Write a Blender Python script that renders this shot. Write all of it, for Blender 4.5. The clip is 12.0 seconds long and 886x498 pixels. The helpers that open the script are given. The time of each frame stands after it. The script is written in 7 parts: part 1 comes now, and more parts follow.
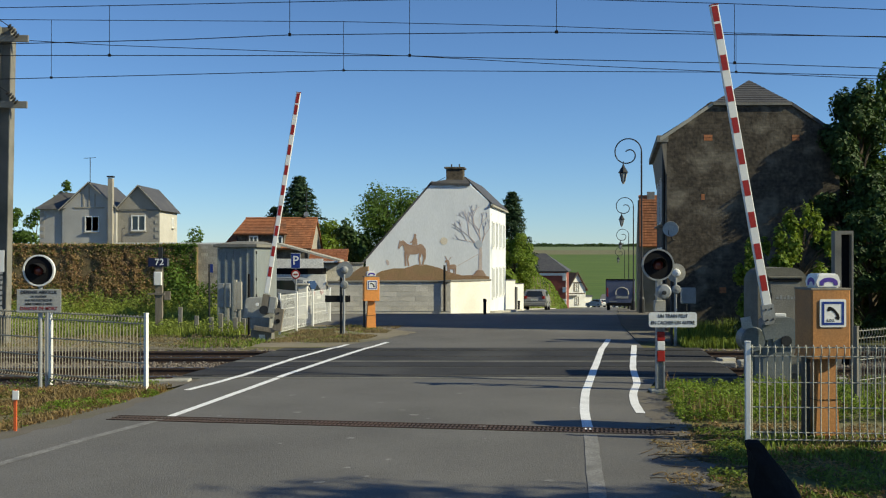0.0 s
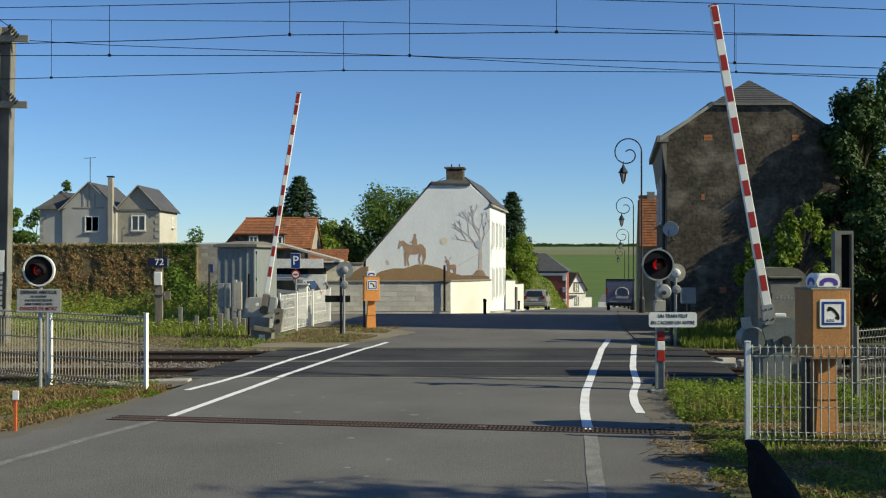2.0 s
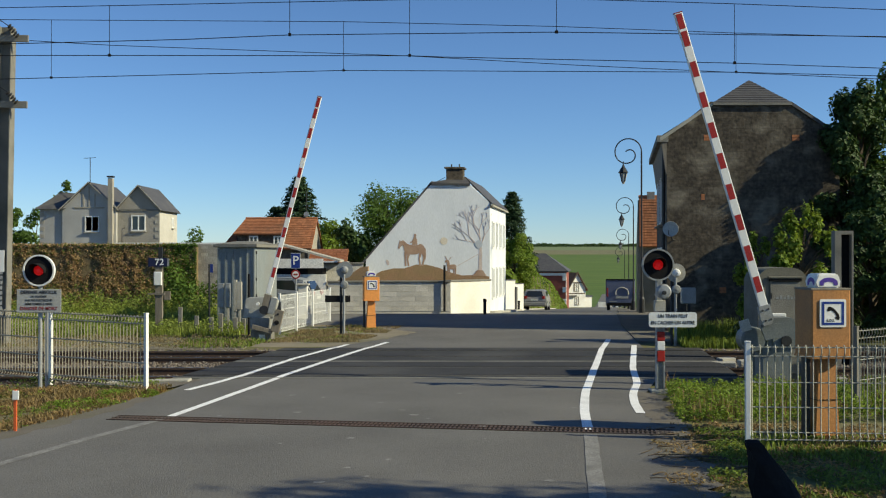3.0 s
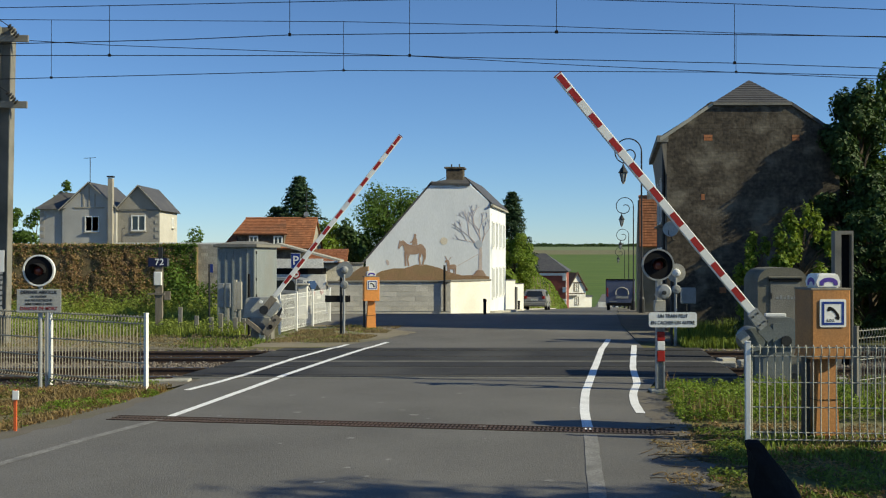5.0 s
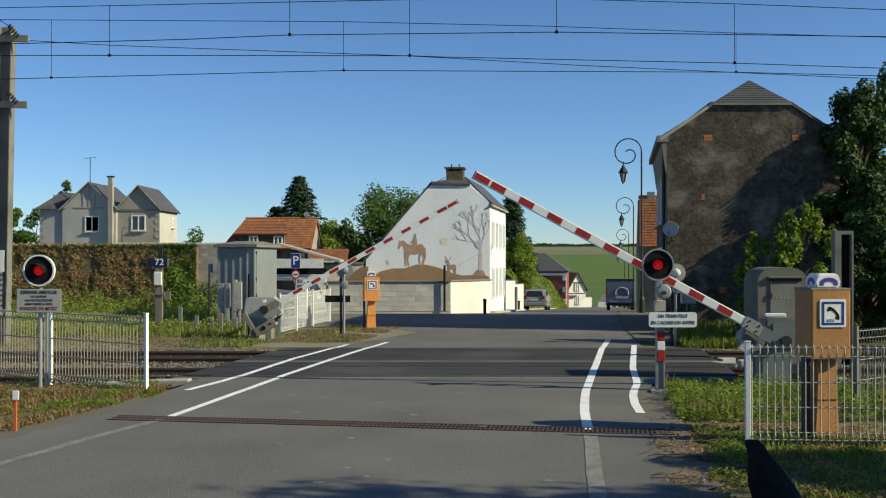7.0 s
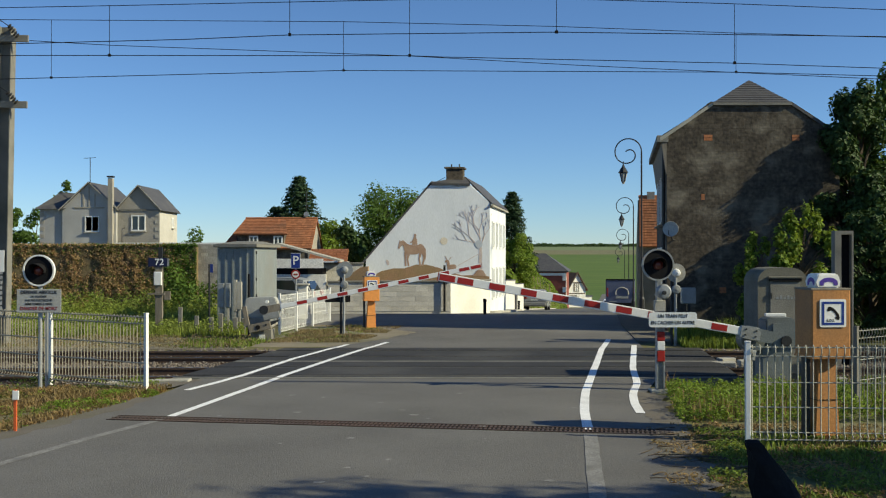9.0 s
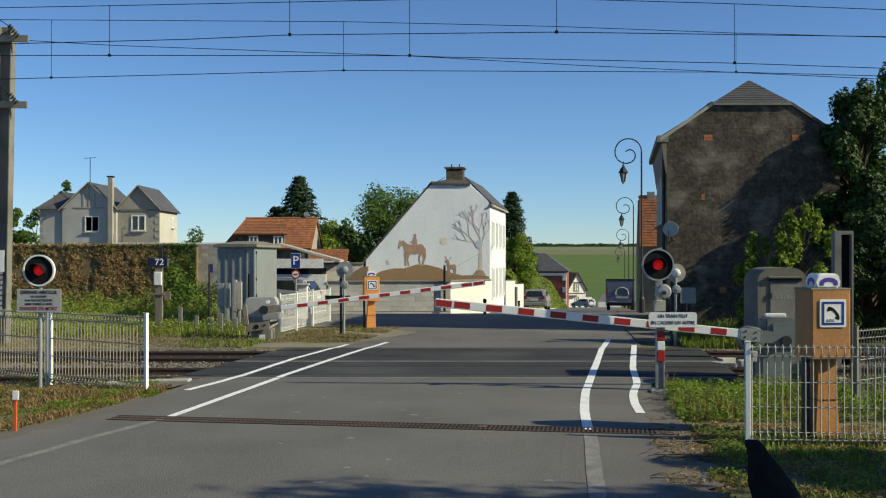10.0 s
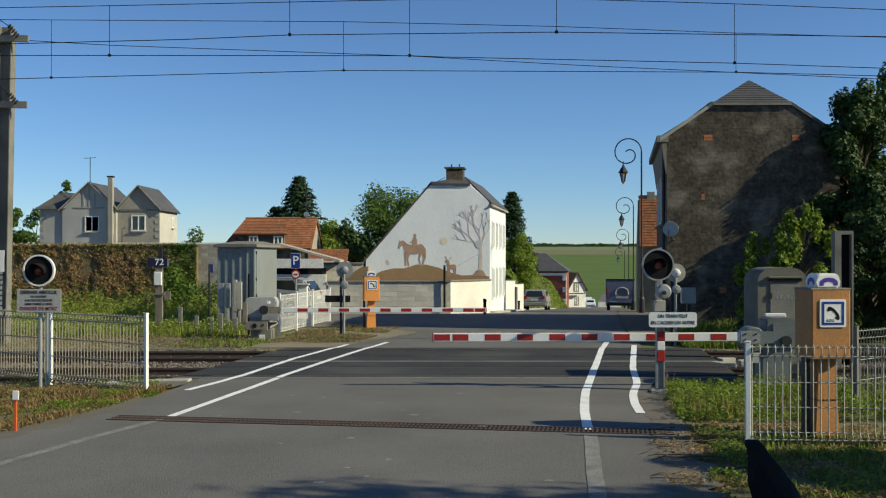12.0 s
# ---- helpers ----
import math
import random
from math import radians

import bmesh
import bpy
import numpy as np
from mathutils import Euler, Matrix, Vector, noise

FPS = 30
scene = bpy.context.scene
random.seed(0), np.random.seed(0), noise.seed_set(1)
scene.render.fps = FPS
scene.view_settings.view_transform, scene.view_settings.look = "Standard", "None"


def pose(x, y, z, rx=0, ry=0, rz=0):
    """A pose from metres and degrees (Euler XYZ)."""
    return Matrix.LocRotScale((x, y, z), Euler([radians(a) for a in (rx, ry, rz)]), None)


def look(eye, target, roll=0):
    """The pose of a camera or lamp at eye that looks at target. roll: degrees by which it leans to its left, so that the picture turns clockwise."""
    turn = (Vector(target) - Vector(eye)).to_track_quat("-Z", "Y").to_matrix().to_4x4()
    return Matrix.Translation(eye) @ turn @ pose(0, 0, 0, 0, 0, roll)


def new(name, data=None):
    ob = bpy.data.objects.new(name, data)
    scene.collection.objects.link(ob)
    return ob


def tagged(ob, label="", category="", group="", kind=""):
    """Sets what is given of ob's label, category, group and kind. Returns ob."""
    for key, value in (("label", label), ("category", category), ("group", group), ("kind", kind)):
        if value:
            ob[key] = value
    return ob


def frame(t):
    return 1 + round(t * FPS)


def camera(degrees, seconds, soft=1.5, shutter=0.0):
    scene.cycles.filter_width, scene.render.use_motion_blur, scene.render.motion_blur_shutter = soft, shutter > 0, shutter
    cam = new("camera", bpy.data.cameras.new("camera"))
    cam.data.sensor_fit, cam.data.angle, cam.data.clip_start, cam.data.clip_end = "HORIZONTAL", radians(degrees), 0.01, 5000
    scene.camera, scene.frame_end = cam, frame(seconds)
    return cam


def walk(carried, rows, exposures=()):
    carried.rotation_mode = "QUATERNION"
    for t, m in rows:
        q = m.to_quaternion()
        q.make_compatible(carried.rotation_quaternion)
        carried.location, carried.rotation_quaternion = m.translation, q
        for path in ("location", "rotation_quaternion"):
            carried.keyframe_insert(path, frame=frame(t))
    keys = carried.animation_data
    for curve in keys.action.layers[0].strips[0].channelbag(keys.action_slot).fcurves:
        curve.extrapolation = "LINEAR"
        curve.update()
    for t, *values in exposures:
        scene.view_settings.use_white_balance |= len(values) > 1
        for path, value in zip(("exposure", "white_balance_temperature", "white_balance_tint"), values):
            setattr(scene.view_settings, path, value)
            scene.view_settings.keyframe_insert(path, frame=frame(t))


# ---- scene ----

# ---------------------------------------------------------------- camera
cam = camera(47.07, 12.0, soft=1.15)
EYE = pose(0, 0, 2.3, 90.286, 0, 0)
walk(cam, [(0.0, EYE), (12.0, EYE)], exposures=[(0.0, 0.28, 6600, 0), (9.5, 0.28, 6600, 0), (12.0, 0.19, 6600, 0)])

# ---------------------------------------------------------------- light
SUN_TO = Vector((0.97, -0.2425, 0.0)).normalized()
SUN_ELEV = radians(29.5)
world = bpy.data.worlds.new("sky")
scene.world = world
world.use_nodes = True
wn = world.node_tree
wn.nodes.clear()
sky = wn.nodes.new("ShaderNodeTexSky")
sky.sky_type = "NISHITA"
sky.sun_disc = False
sky.sun_elevation = SUN_ELEV
sky.sun_rotation = math.atan2(SUN_TO.x, SUN_TO.y)
sky.air_density, sky.dust_density, sky.ozone_density = 1.0, 0.0, 4.6
sky.altitude = 1500
back = wn.nodes.new("ShaderNodeBackground")
back.inputs["Strength"].default_value = 0.087
wout = wn.nodes.new("ShaderNodeOutputWorld")
hue = wn.nodes.new("ShaderNodeMix")
hue.data_type, hue.blend_type = "RGBA", "MULTIPLY"
hue.inputs[0].default_value = 1.0
hue.inputs[7].default_value = (0.885, 0.98, 1.19, 1)
wn.links.new(sky.outputs[0], hue.inputs[6])
wn.links.new(hue.outputs[2], back.inputs[0])
wn.links.new(back.outputs[0], wout.inputs[0])
sun = new("sun", bpy.data.lights.new("sun", "SUN"))
sun.data.energy, sun.data.angle, sun.data.color = 5.0, radians(0.55), (1.0, 0.88, 0.66)
ray = Vector((SUN_TO.x * math.cos(SUN_ELEV), SUN_TO.y * math.cos(SUN_ELEV), math.sin(SUN_ELEV)))
sun.matrix_basis = look(ray * 50, (0, 0, 0))


# ---------------------------------------------------------------- materials
def mat(name, c1, c2=None, rough=0.8, scale=6.0, fine=60.0, bump=0.2, metal=0.0, c3=None, stain=0.9, per="", mix=0.5, spec=0.3, grain=0.23, var=0.4, stretch=(1, 1, 1)):
    """Two-scale noise material: c1 to c2 in broad patches with fine grain, c3 for stains. per: object or island tint."""
    m = bpy.data.materials.new(name)
    m.use_nodes = True
    n, l = m.node_tree.nodes, m.node_tree.links
    b = n["Principled BSDF"]
    b.inputs["Roughness"].default_value = rough
    b.inputs["Metallic"].default_value = metal
    b.inputs["Specular IOR Level"].default_value = spec
    c2 = c2 or tuple(x * 0.8 for x in c1)
    geo = n.new("ShaderNodeNewGeometry")
    mp = n.new("ShaderNodeMapping")
    mp.inputs["Scale"].default_value = stretch
    l.new(geo.outputs["Position"], mp.inputs[0])

    def noisy(s, det, lo, hi):
        t = n.new("ShaderNodeTexNoise")
        t.inputs["Scale"].default_value, t.inputs["Detail"].default_value = s, det
        l.new(mp.outputs[0], t.inputs["Vector"])
        r = n.new("ShaderNodeMapRange")
        r.inputs[1].default_value, r.inputs[2].default_value = lo, hi
        l.new(t.outputs[0], r.inputs[0])
        return t, r.outputs[0]

    def blend(f, a, c, mode="MIX"):
        x = n.new("ShaderNodeMix")
        x.data_type, x.blend_type = "RGBA", mode
        if isinstance(f, float):
            x.inputs[0].default_value = f
        else:
            l.new(f, x.inputs[0])
        for i, v in ((6, a), (7, c)):
            if isinstance(v, tuple):
                x.inputs[i].default_value = (*v, 1)
            else:
                l.new(v, x.inputs[i])
        return x.outputs[2]

    _, f1 = noisy(scale, 6, 0.5 - mix * 0.45, 0.5 + mix * 0.45)
    t2, f2 = noisy(fine, 4, 0.25, 0.75)
    col = blend(f1, c1, c2)
    dark = blend(f2, (0.95 - grain,) * 3, (0.95 + grain,) * 3)
    col = blend(1.0, col, dark, "MULTIPLY")
    if c3:
        _, f3 = noisy(scale * 0.31, 7, 0.52, 0.68)
        sc = n.new("ShaderNodeMath")
        sc.operation = "MULTIPLY"
        sc.inputs[1].default_value = stain
        l.new(f3, sc.inputs[0])
        col = blend(sc.outputs[0], col, c3)
    if per:
        if per == "object":
            src = n.new("ShaderNodeObjectInfo").outputs["Random"]
        else:
            src = geo.outputs["Random Per Island"]
        hv = n.new("ShaderNodeHueSaturation")
        r = n.new("ShaderNodeMapRange")
        r.inputs[3].default_value, r.inputs[4].default_value = 1 - var, 1 + var
        l.new(src, r.inputs[0])
        l.new(r.outputs[0], hv.inputs["Value"])
        l.new(col, hv.inputs["Color"])
        col = hv.outputs[0]
    l.new(col, b.inputs["Base Color"])
    if bump:
        bp = n.new("ShaderNodeBump")
        bp.inputs["Strength"].default_value, bp.inputs["Distance"].default_value = bump, 0.02
        l.new(t2.outputs[0], bp.inputs["Height"])
        l.new(bp.outputs[0], b.inputs["Normal"])
    return m


def leafy(name, c1, c2, through_light=0.35, scale=1.2):
    """Leaf material with light passing through."""
    m = mat(name, c1, c2, rough=0.6, scale=scale, fine=9, bump=0.0, per="island", spec=0.25)
    n, l = m.node_tree.nodes, m.node_tree.links
    b = n["Principled BSDF"]
    tr = n.new("ShaderNodeBsdfTranslucent")
    src = b.inputs["Base Color"].links[0].from_socket
    hv = n.new("ShaderNodeHueSaturation")
    hv.inputs["Value"].default_value = 1.5
    hv.inputs["Hue"].default_value = 0.485
    l.new(src, hv.inputs["Color"])
    l.new(hv.outputs[0], tr.inputs[0])
    mx = n.new("ShaderNodeMixShader")
    mx.inputs[0].default_value = through_light
    l.new(b.outputs[0], mx.inputs[1])
    l.new(tr.outputs[0], mx.inputs[2])
    l.new(mx.outputs[0], n["Material Output"].inputs[0])
    return m


def glow(name, colour, strength):
    m = bpy.data.materials.new(name)
    m.use_nodes = True
    b = m.node_tree.nodes["Principled BSDF"]
    b.inputs["Base Color"].default_value = (*colour, 1)
    b.inputs["Emission Color"].default_value = (*colour, 1)
    b.inputs["Emission Strength"].default_value = strength
    return m


def glassy(name, colour=(0.02, 0.025, 0.03), rough=0.05):
    m = bpy.data.materials.new(name)
    m.use_nodes = True
    b = m.node_tree.nodes["Principled BSDF"]
    b.inputs["Base Color"].default_value = (*colour, 1)
    b.inputs["Roughness"].default_value = rough
    b.inputs["Specular IOR Level"].default_value = 0.8
    return m


M = {
    "ground": mat("meadow_soil", (0.10, 0.12, 0.035), (0.17, 0.14, 0.07), 0.95, 0.8, 25, 0.6, c3=(0.20, 0.17, 0.11), stain=0.7),
    "field": mat("young_crop", (0.070, 0.125, 0.016), (0.105, 0.155, 0.026), 0.95, 0.035, 0.5, 0.2, stretch=(0.15, 1, 1)),
    "field_brown": mat("tilled_soil", (0.19, 0.17, 0.09), (0.15, 0.15, 0.07), 0.95, 0.03, 0.5, 0.2),
    "field_pale": mat("pale_crop", (0.17, 0.21, 0.09), (0.14, 0.19, 0.075), 0.95, 0.03, 0.5, 0.2),
    "asphalt": mat("worn_asphalt", (0.118, 0.113, 0.104), (0.158, 0.152, 0.14), 0.85, 0.6, 62, 0.45, c3=(0.185, 0.178, 0.163), stain=0.6, grain=0.34),
    "tar": mat("dark_tar", (0.030, 0.029, 0.029), (0.047, 0.046, 0.044), 0.8, 1.1, 36, 0.4, c3=(0.09, 0.087, 0.08), stain=0.6, grain=0.42),
    "gravel_edge": mat("gritty_verge", (0.13, 0.115, 0.092), (0.17, 0.152, 0.125), 0.95, 1.5, 60, 0.5, c3=(0.12, 0.12, 0.06), stain=0.6),
    "paint": mat("white_road_paint", (0.90, 0.90, 0.89), (0.78, 0.78, 0.77), 0.7, 5, 70, 0.15, c3=(0.45, 0.45, 0.44), stain=0.3),
    "paint_worn": mat("worn_road_paint", (0.19, 0.185, 0.172), (0.26, 0.255, 0.24), 0.85, 6, 40, 0.3, c3=(0.14, 0.135, 0.127), stain=0.9, grain=0.35),
    "concrete": mat("weathered_concrete", (0.36, 0.34, 0.29), (0.44, 0.42, 0.36), 0.9, 2.5, 60, 0.25, c3=(0.22, 0.21, 0.17), stain=0.5),
    "concrete_dark": mat("dark_concrete", (0.17, 0.165, 0.145), (0.23, 0.22, 0.19), 0.9, 3, 50, 0.3, c3=(0.09, 0.09, 0.07), stain=0.6),
    "ballast": mat("ballast_stone", (0.125, 0.10, 0.08), (0.19, 0.165, 0.14), 0.95, 4, 20, 0.3, per="island"),
    "rail": mat("rusty_rail", (0.10, 0.062, 0.042), (0.07, 0.048, 0.036), 0.8, 8, 80, 0.3),
    "rail_top": mat("polished_rail_head", (0.42, 0.42, 0.43), (0.34, 0.33, 0.33), 0.25, 8, 80, 0.02, metal=1.0),
    "white": mat("white_enamel", (0.80, 0.80, 0.77), (0.75, 0.75, 0.72), 0.45, 4, 30, 0.02, c3=(0.6, 0.58, 0.52), stain=0.2, grain=0.06),
    "red": mat("red_reflective", (0.36, 0.026, 0.02), (0.30, 0.022, 0.018), 0.4, 6, 40, 0.03),
    "dark_red": mat("dull_red_paint", (0.30, 0.035, 0.03), (0.24, 0.03, 0.025), 0.6, 6, 40, 0.05),
    "grey_metal": mat("galvanised_steel", (0.36, 0.37, 0.37), (0.28, 0.29, 0.29), 0.5, 5, 50, 0.05, metal=0.35, c3=(0.22, 0.2, 0.17), stain=0.3),
    "grey_paint": mat("grey_machine_paint", (0.30, 0.31, 0.30), (0.24, 0.25, 0.245), 0.55, 4, 40, 0.06, c3=(0.15, 0.13, 0.10), stain=0.5),
    "shed_metal": mat("blue_grey_sheet_metal", (0.20, 0.225, 0.23), (0.235, 0.26, 0.262), 0.55, 2.0, 30, 0.06, c3=(0.20, 0.19, 0.165), stain=0.5),
    "machine_blue": mat("dull_blue_grey_machine_paint", (0.17, 0.19, 0.19), (0.14, 0.158, 0.16), 0.5, 4, 40, 0.05, c3=(0.07, 0.065, 0.055), stain=0.4),
    "dark_metal": mat("dark_iron", (0.035, 0.036, 0.038), (0.05, 0.05, 0.05), 0.5, 6, 40, 0.06, metal=0.4),
    "black": mat("matt_black", (0.010, 0.010, 0.011), (0.015, 0.015, 0.016), 0.85, 6, 40, 0.03, spec=0.12),
    "orange": mat("faded_orange_plastic", (0.47, 0.215, 0.066), (0.37, 0.175, 0.062), 0.6, 3, 40, 0.06, c3=(0.25, 0.135, 0.06), stain=0.6),
    "orange_bright": mat("orange_plastic", (0.80, 0.33, 0.09), (0.74, 0.30, 0.08), 0.55, 3, 40, 0.04, c3=(0.6, 0.25, 0.08), stain=0.3),
    "blue": mat("blue_enamel", (0.02, 0.05, 0.26), (0.018, 0.04, 0.20), 0.4, 5, 40, 0.02),
    "navy": mat("navy_enamel", (0.012, 0.016, 0.055), (0.016, 0.02, 0.06), 0.45, 5, 40, 0.02),
    "render_white": mat("weathered_white_render", (0.755, 0.785, 0.81), (0.655, 0.69, 0.72), 0.9, 1.1, 26, 0.08, c3=(0.54, 0.53, 0.51), stain=0.4, stretch=(1, 1, 0.28), grain=0.07),
    "render_cream": mat("cream_render", (0.82, 0.80, 0.73), (0.74, 0.72, 0.65), 0.9, 1.2, 25, 0.2, c3=(0.5, 0.47, 0.40), stain=0.4),
    "render_grey": mat("grey_rough_render", (0.33, 0.325, 0.31), (0.46, 0.45, 0.425), 0.95, 0.5, 25, 0.3, c3=(0.62, 0.60, 0.56), stain=0.7, grain=0.15),
    "render_beige": mat("beige_rough_render", (0.37, 0.34, 0.285), (0.30, 0.28, 0.235), 0.95, 1.0, 25, 0.3, c3=(0.26, 0.245, 0.21), stain=0.4),
    "block": mat("beige_block", (0.60, 0.57, 0.50), (0.52, 0.495, 0.43), 0.92, 2.0, 30, 0.25, c3=(0.42, 0.39, 0.33), stain=0.4, per="object", var=0.13),
    "slate": mat("grey_slate", (0.065, 0.065, 0.07), (0.095, 0.092, 0.092), 0.6, 3, 30, 0.2, c3=(0.13, 0.125, 0.11), stain=0.4),
    "tile": mat("orange_clay_tile", (0.37, 0.145, 0.062), (0.29, 0.115, 0.052), 0.85, 1.2, 25, 0.3, c3=(0.20, 0.105, 0.06), stain=0.6, per="island", var=0.2),
    "brick": mat("sooty_brown_brick", (0.105, 0.086, 0.063), (0.045, 0.038, 0.030), 0.95, 4.0, 10, 0.5, c3=(0.21, 0.185, 0.142), stain=0.75, per="island", var=0.18, grain=0.45),
    "mortar": mat("grey_lime_mortar", (0.10, 0.085, 0.065), (0.05, 0.042, 0.034), 0.95, 4.0, 10, 0.5, c3=(0.20, 0.178, 0.138), stain=0.75, grain=0.45),
    "red_brick": mat("red_brick", (0.205, 0.062, 0.045), (0.16, 0.05, 0.036), 0.9, 2, 30, 0.3, per="island"),
    "old_concrete": mat("mossy_old_concrete", (0.135, 0.13, 0.105), (0.18, 0.172, 0.14), 0.92, 3, 40, 0.1, c3=(0.075, 0.08, 0.05), stain=0.6),
    "old_stone": mat("old_grey_stone", (0.40, 0.375, 0.32), (0.31, 0.29, 0.25), 0.95, 3, 22, 0.4, per="object", var=0.2),
    "fence_grey": mat("dull_coated_wire", (0.40, 0.39, 0.32), (0.33, 0.325, 0.27), 0.6, 5, 40, 0.03),
    "pale_paint": mat("pale_grey_machine_paint", (0.44, 0.44, 0.41), (0.37, 0.37, 0.345), 0.55, 4, 40, 0.05, c3=(0.22, 0.18, 0.13), stain=0.4),
    "red_orange": mat("red_orange_plastic", (0.62, 0.13, 0.04), (0.55, 0.11, 0.035), 0.6, 5, 40, 0.03),
    "dirt": mat("trodden_pale_dirt", (0.27, 0.235, 0.17), (0.21, 0.185, 0.13), 0.95, 1.6, 35, 0.4, c3=(0.13, 0.13, 0.06), stain=0.6),
    "grate": mat("dark_rusted_iron", (0.060, 0.048, 0.042), (0.10, 0.062, 0.048), 0.8, 1.0, 60, 0.2),
    "wood": mat("grey_weathered_wood", (0.23, 0.20, 0.155), (0.17, 0.15, 0.12), 0.9, 5, 40, 0.3, stretch=(1, 1, 0.15)),
    "glass": glassy("window_glass"),
    "mirror": mat("mirror_back", (0.5, 0.53, 0.56), (0.42, 0.45, 0.48), 0.35, 3, 20, 0.02, metal=0.6),
    "leaf": leafy("green_leaf", (0.075, 0.135, 0.022), (0.115, 0.185, 0.03)),
    "leaf_bright": leafy("bright_leaf", (0.14, 0.215, 0.025), (0.19, 0.26, 0.036), 0.4),
    "leaf_dark": leafy("dark_leaf", (0.035, 0.07, 0.018), (0.055, 0.095, 0.024), 0.2),
    "conifer": leafy("conifer_needle", (0.026, 0.055, 0.022), (0.042, 0.08, 0.028), 0.12),
    "ivy_brown": leafy("withered_ivy", (0.43, 0.275, 0.14), (0.33, 0.25, 0.11), 0.3, 0.9),
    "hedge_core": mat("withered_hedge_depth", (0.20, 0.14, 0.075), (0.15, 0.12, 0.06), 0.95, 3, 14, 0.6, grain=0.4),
    "blade": leafy("grass_blade", (0.13, 0.185, 0.026), (0.165, 0.215, 0.038), 0.35, 0.6),
    "blade_tall": leafy("tall_grass_blade", (0.20, 0.26, 0.045), (0.27, 0.32, 0.07), 0.45, 0.4),
    "blade_dry": leafy("dry_grass_blade", (0.27, 0.17, 0.075), (0.21, 0.18, 0.07), 0.35, 0.9),
    "blade_olive": leafy("olive_dry_blade", (0.25, 0.19, 0.095), (0.19, 0.165, 0.08), 0.3, 0.9),
    "bark": mat("bark", (0.12, 0.09, 0.06), (0.085, 0.065, 0.045), 0.95, 6, 30, 0.6, stretch=(1, 1, 0.2)),
    "mural_brown": mat("faded_brown_mural_paint", (0.33, 0.215, 0.15), (0.43, 0.30, 0.215), 0.92, 2.5, 30, 0.05, c3=(0.46, 0.38, 0.31), stain=0.5),
    "mural_earth": mat("faded_earth_mural_paint", (0.33, 0.20, 0.12), (0.27, 0.19, 0.10), 0.92, 1.5, 20, 0.05, c3=(0.22, 0.20, 0.10), stain=0.6),
    "mural_pale": mat("faded_pale_mural_paint", (0.62, 0.53, 0.485), (0.54, 0.455, 0.42), 0.92, 2.5, 30, 0.05),
    "mural_blue": mat("faded_blue_grey_mural_paint", (0.50, 0.53, 0.57), (0.45, 0.49, 0.53), 0.92, 2.5, 30, 0.05),
    "mural_sun": mat("faded_yellow_mural_paint", (0.72, 0.64, 0.50), (0.68, 0.62, 0.52), 0.92, 2.5, 30, 0.05),
    "car_grey": mat("dark_grey_car_paint", (0.14, 0.135, 0.13), (0.13, 0.125, 0.12), 0.2, 3, 20, 0.0, spec=0.6),
    "car_white": mat("white_car_paint", (0.75, 0.76, 0.78), (0.72, 0.73, 0.75), 0.2, 3, 20, 0.0, spec=0.6),
    "car_silver": mat("silver_car_paint", (0.33, 0.325, 0.315), (0.30, 0.295, 0.285), 0.25, 3, 20, 0.0, spec=0.6),
    "van_blue": mat("blue_grey_van_side", (0.13, 0.145, 0.21), (0.115, 0.13, 0.19), 0.45, 3, 20, 0.02),
    "rubber": mat("black_rubber", (0.02, 0.02, 0.02), (0.028, 0.028, 0.028), 0.85, 5, 40, 0.05),
    "purple": mat("violet_dome_print", (0.09, 0.05, 0.33), (0.08, 0.045, 0.28), 0.4, 5, 40, 0.0),
}


# ---------------------------------------------------------------- shape helpers
def thing(name, m, label="", category="", group="", kind=""):
    ob = new(name)
    ob.matrix_basis = m
    ob.empty_display_size = 0.2
    return tagged(ob, label, category, group, kind)


def part(name, bm, material, parent=None, label="", m=None, kind=""):
    """Links a bmesh as one mesh object under a thing or part."""
    me = bpy.data.meshes.new(name)
    bmesh.ops.recalc_face_normals(bm, faces=bm.faces)
    bm.to_mesh(me)
    bm.free()
    for k in material if isinstance(material, (list, tuple)) else [material]:
        me.materials.append(M[k])
    ob = new(name, me)
    if parent:
        ob.parent = parent
    if m is not None:
        ob.matrix_basis = m
    if label:
        ob["label"] = label
    if kind:
        ob["kind"] = kind
    return ob


def share(ob, m, parent=None, name=None):
    """Another object on the same mesh."""
    o = new(name or ob.name.split(".")[0], ob.data)
    o.parent = parent or ob.parent
    o.matrix_basis = m
    return o


def B():
    return bmesh.new()


def box(bm, x0, x1, y0, y1, z0, z1, bev=0.0, m=None, mi=0):
    r = bmesh.ops.create_cube(bm, size=1)
    vs = r["verts"]
    bmesh.ops.transform(bm, verts=vs, matrix=Matrix.Translation(((x0 + x1) / 2, (y0 + y1) / 2, (z0 + z1) / 2)) @ Matrix.Diagonal((x1 - x0, y1 - y0, z1 - z0, 1)))
    if bev:
        es = list({e for v in vs for e in v.link_edges})
        r = bmesh.ops.bevel(bm, geom=es, offset=bev, segments=2, affect="EDGES", profile=0.5)
        vs = list({v for f in r["faces"] for v in f.verts} | {v for v in vs if v.is_valid})
    if m is not None:
        bmesh.ops.transform(bm, verts=vs, matrix=m)
    if mi:
        for f in {f for v in vs for f in v.link_faces}:
            f.material_index = mi
    return bm


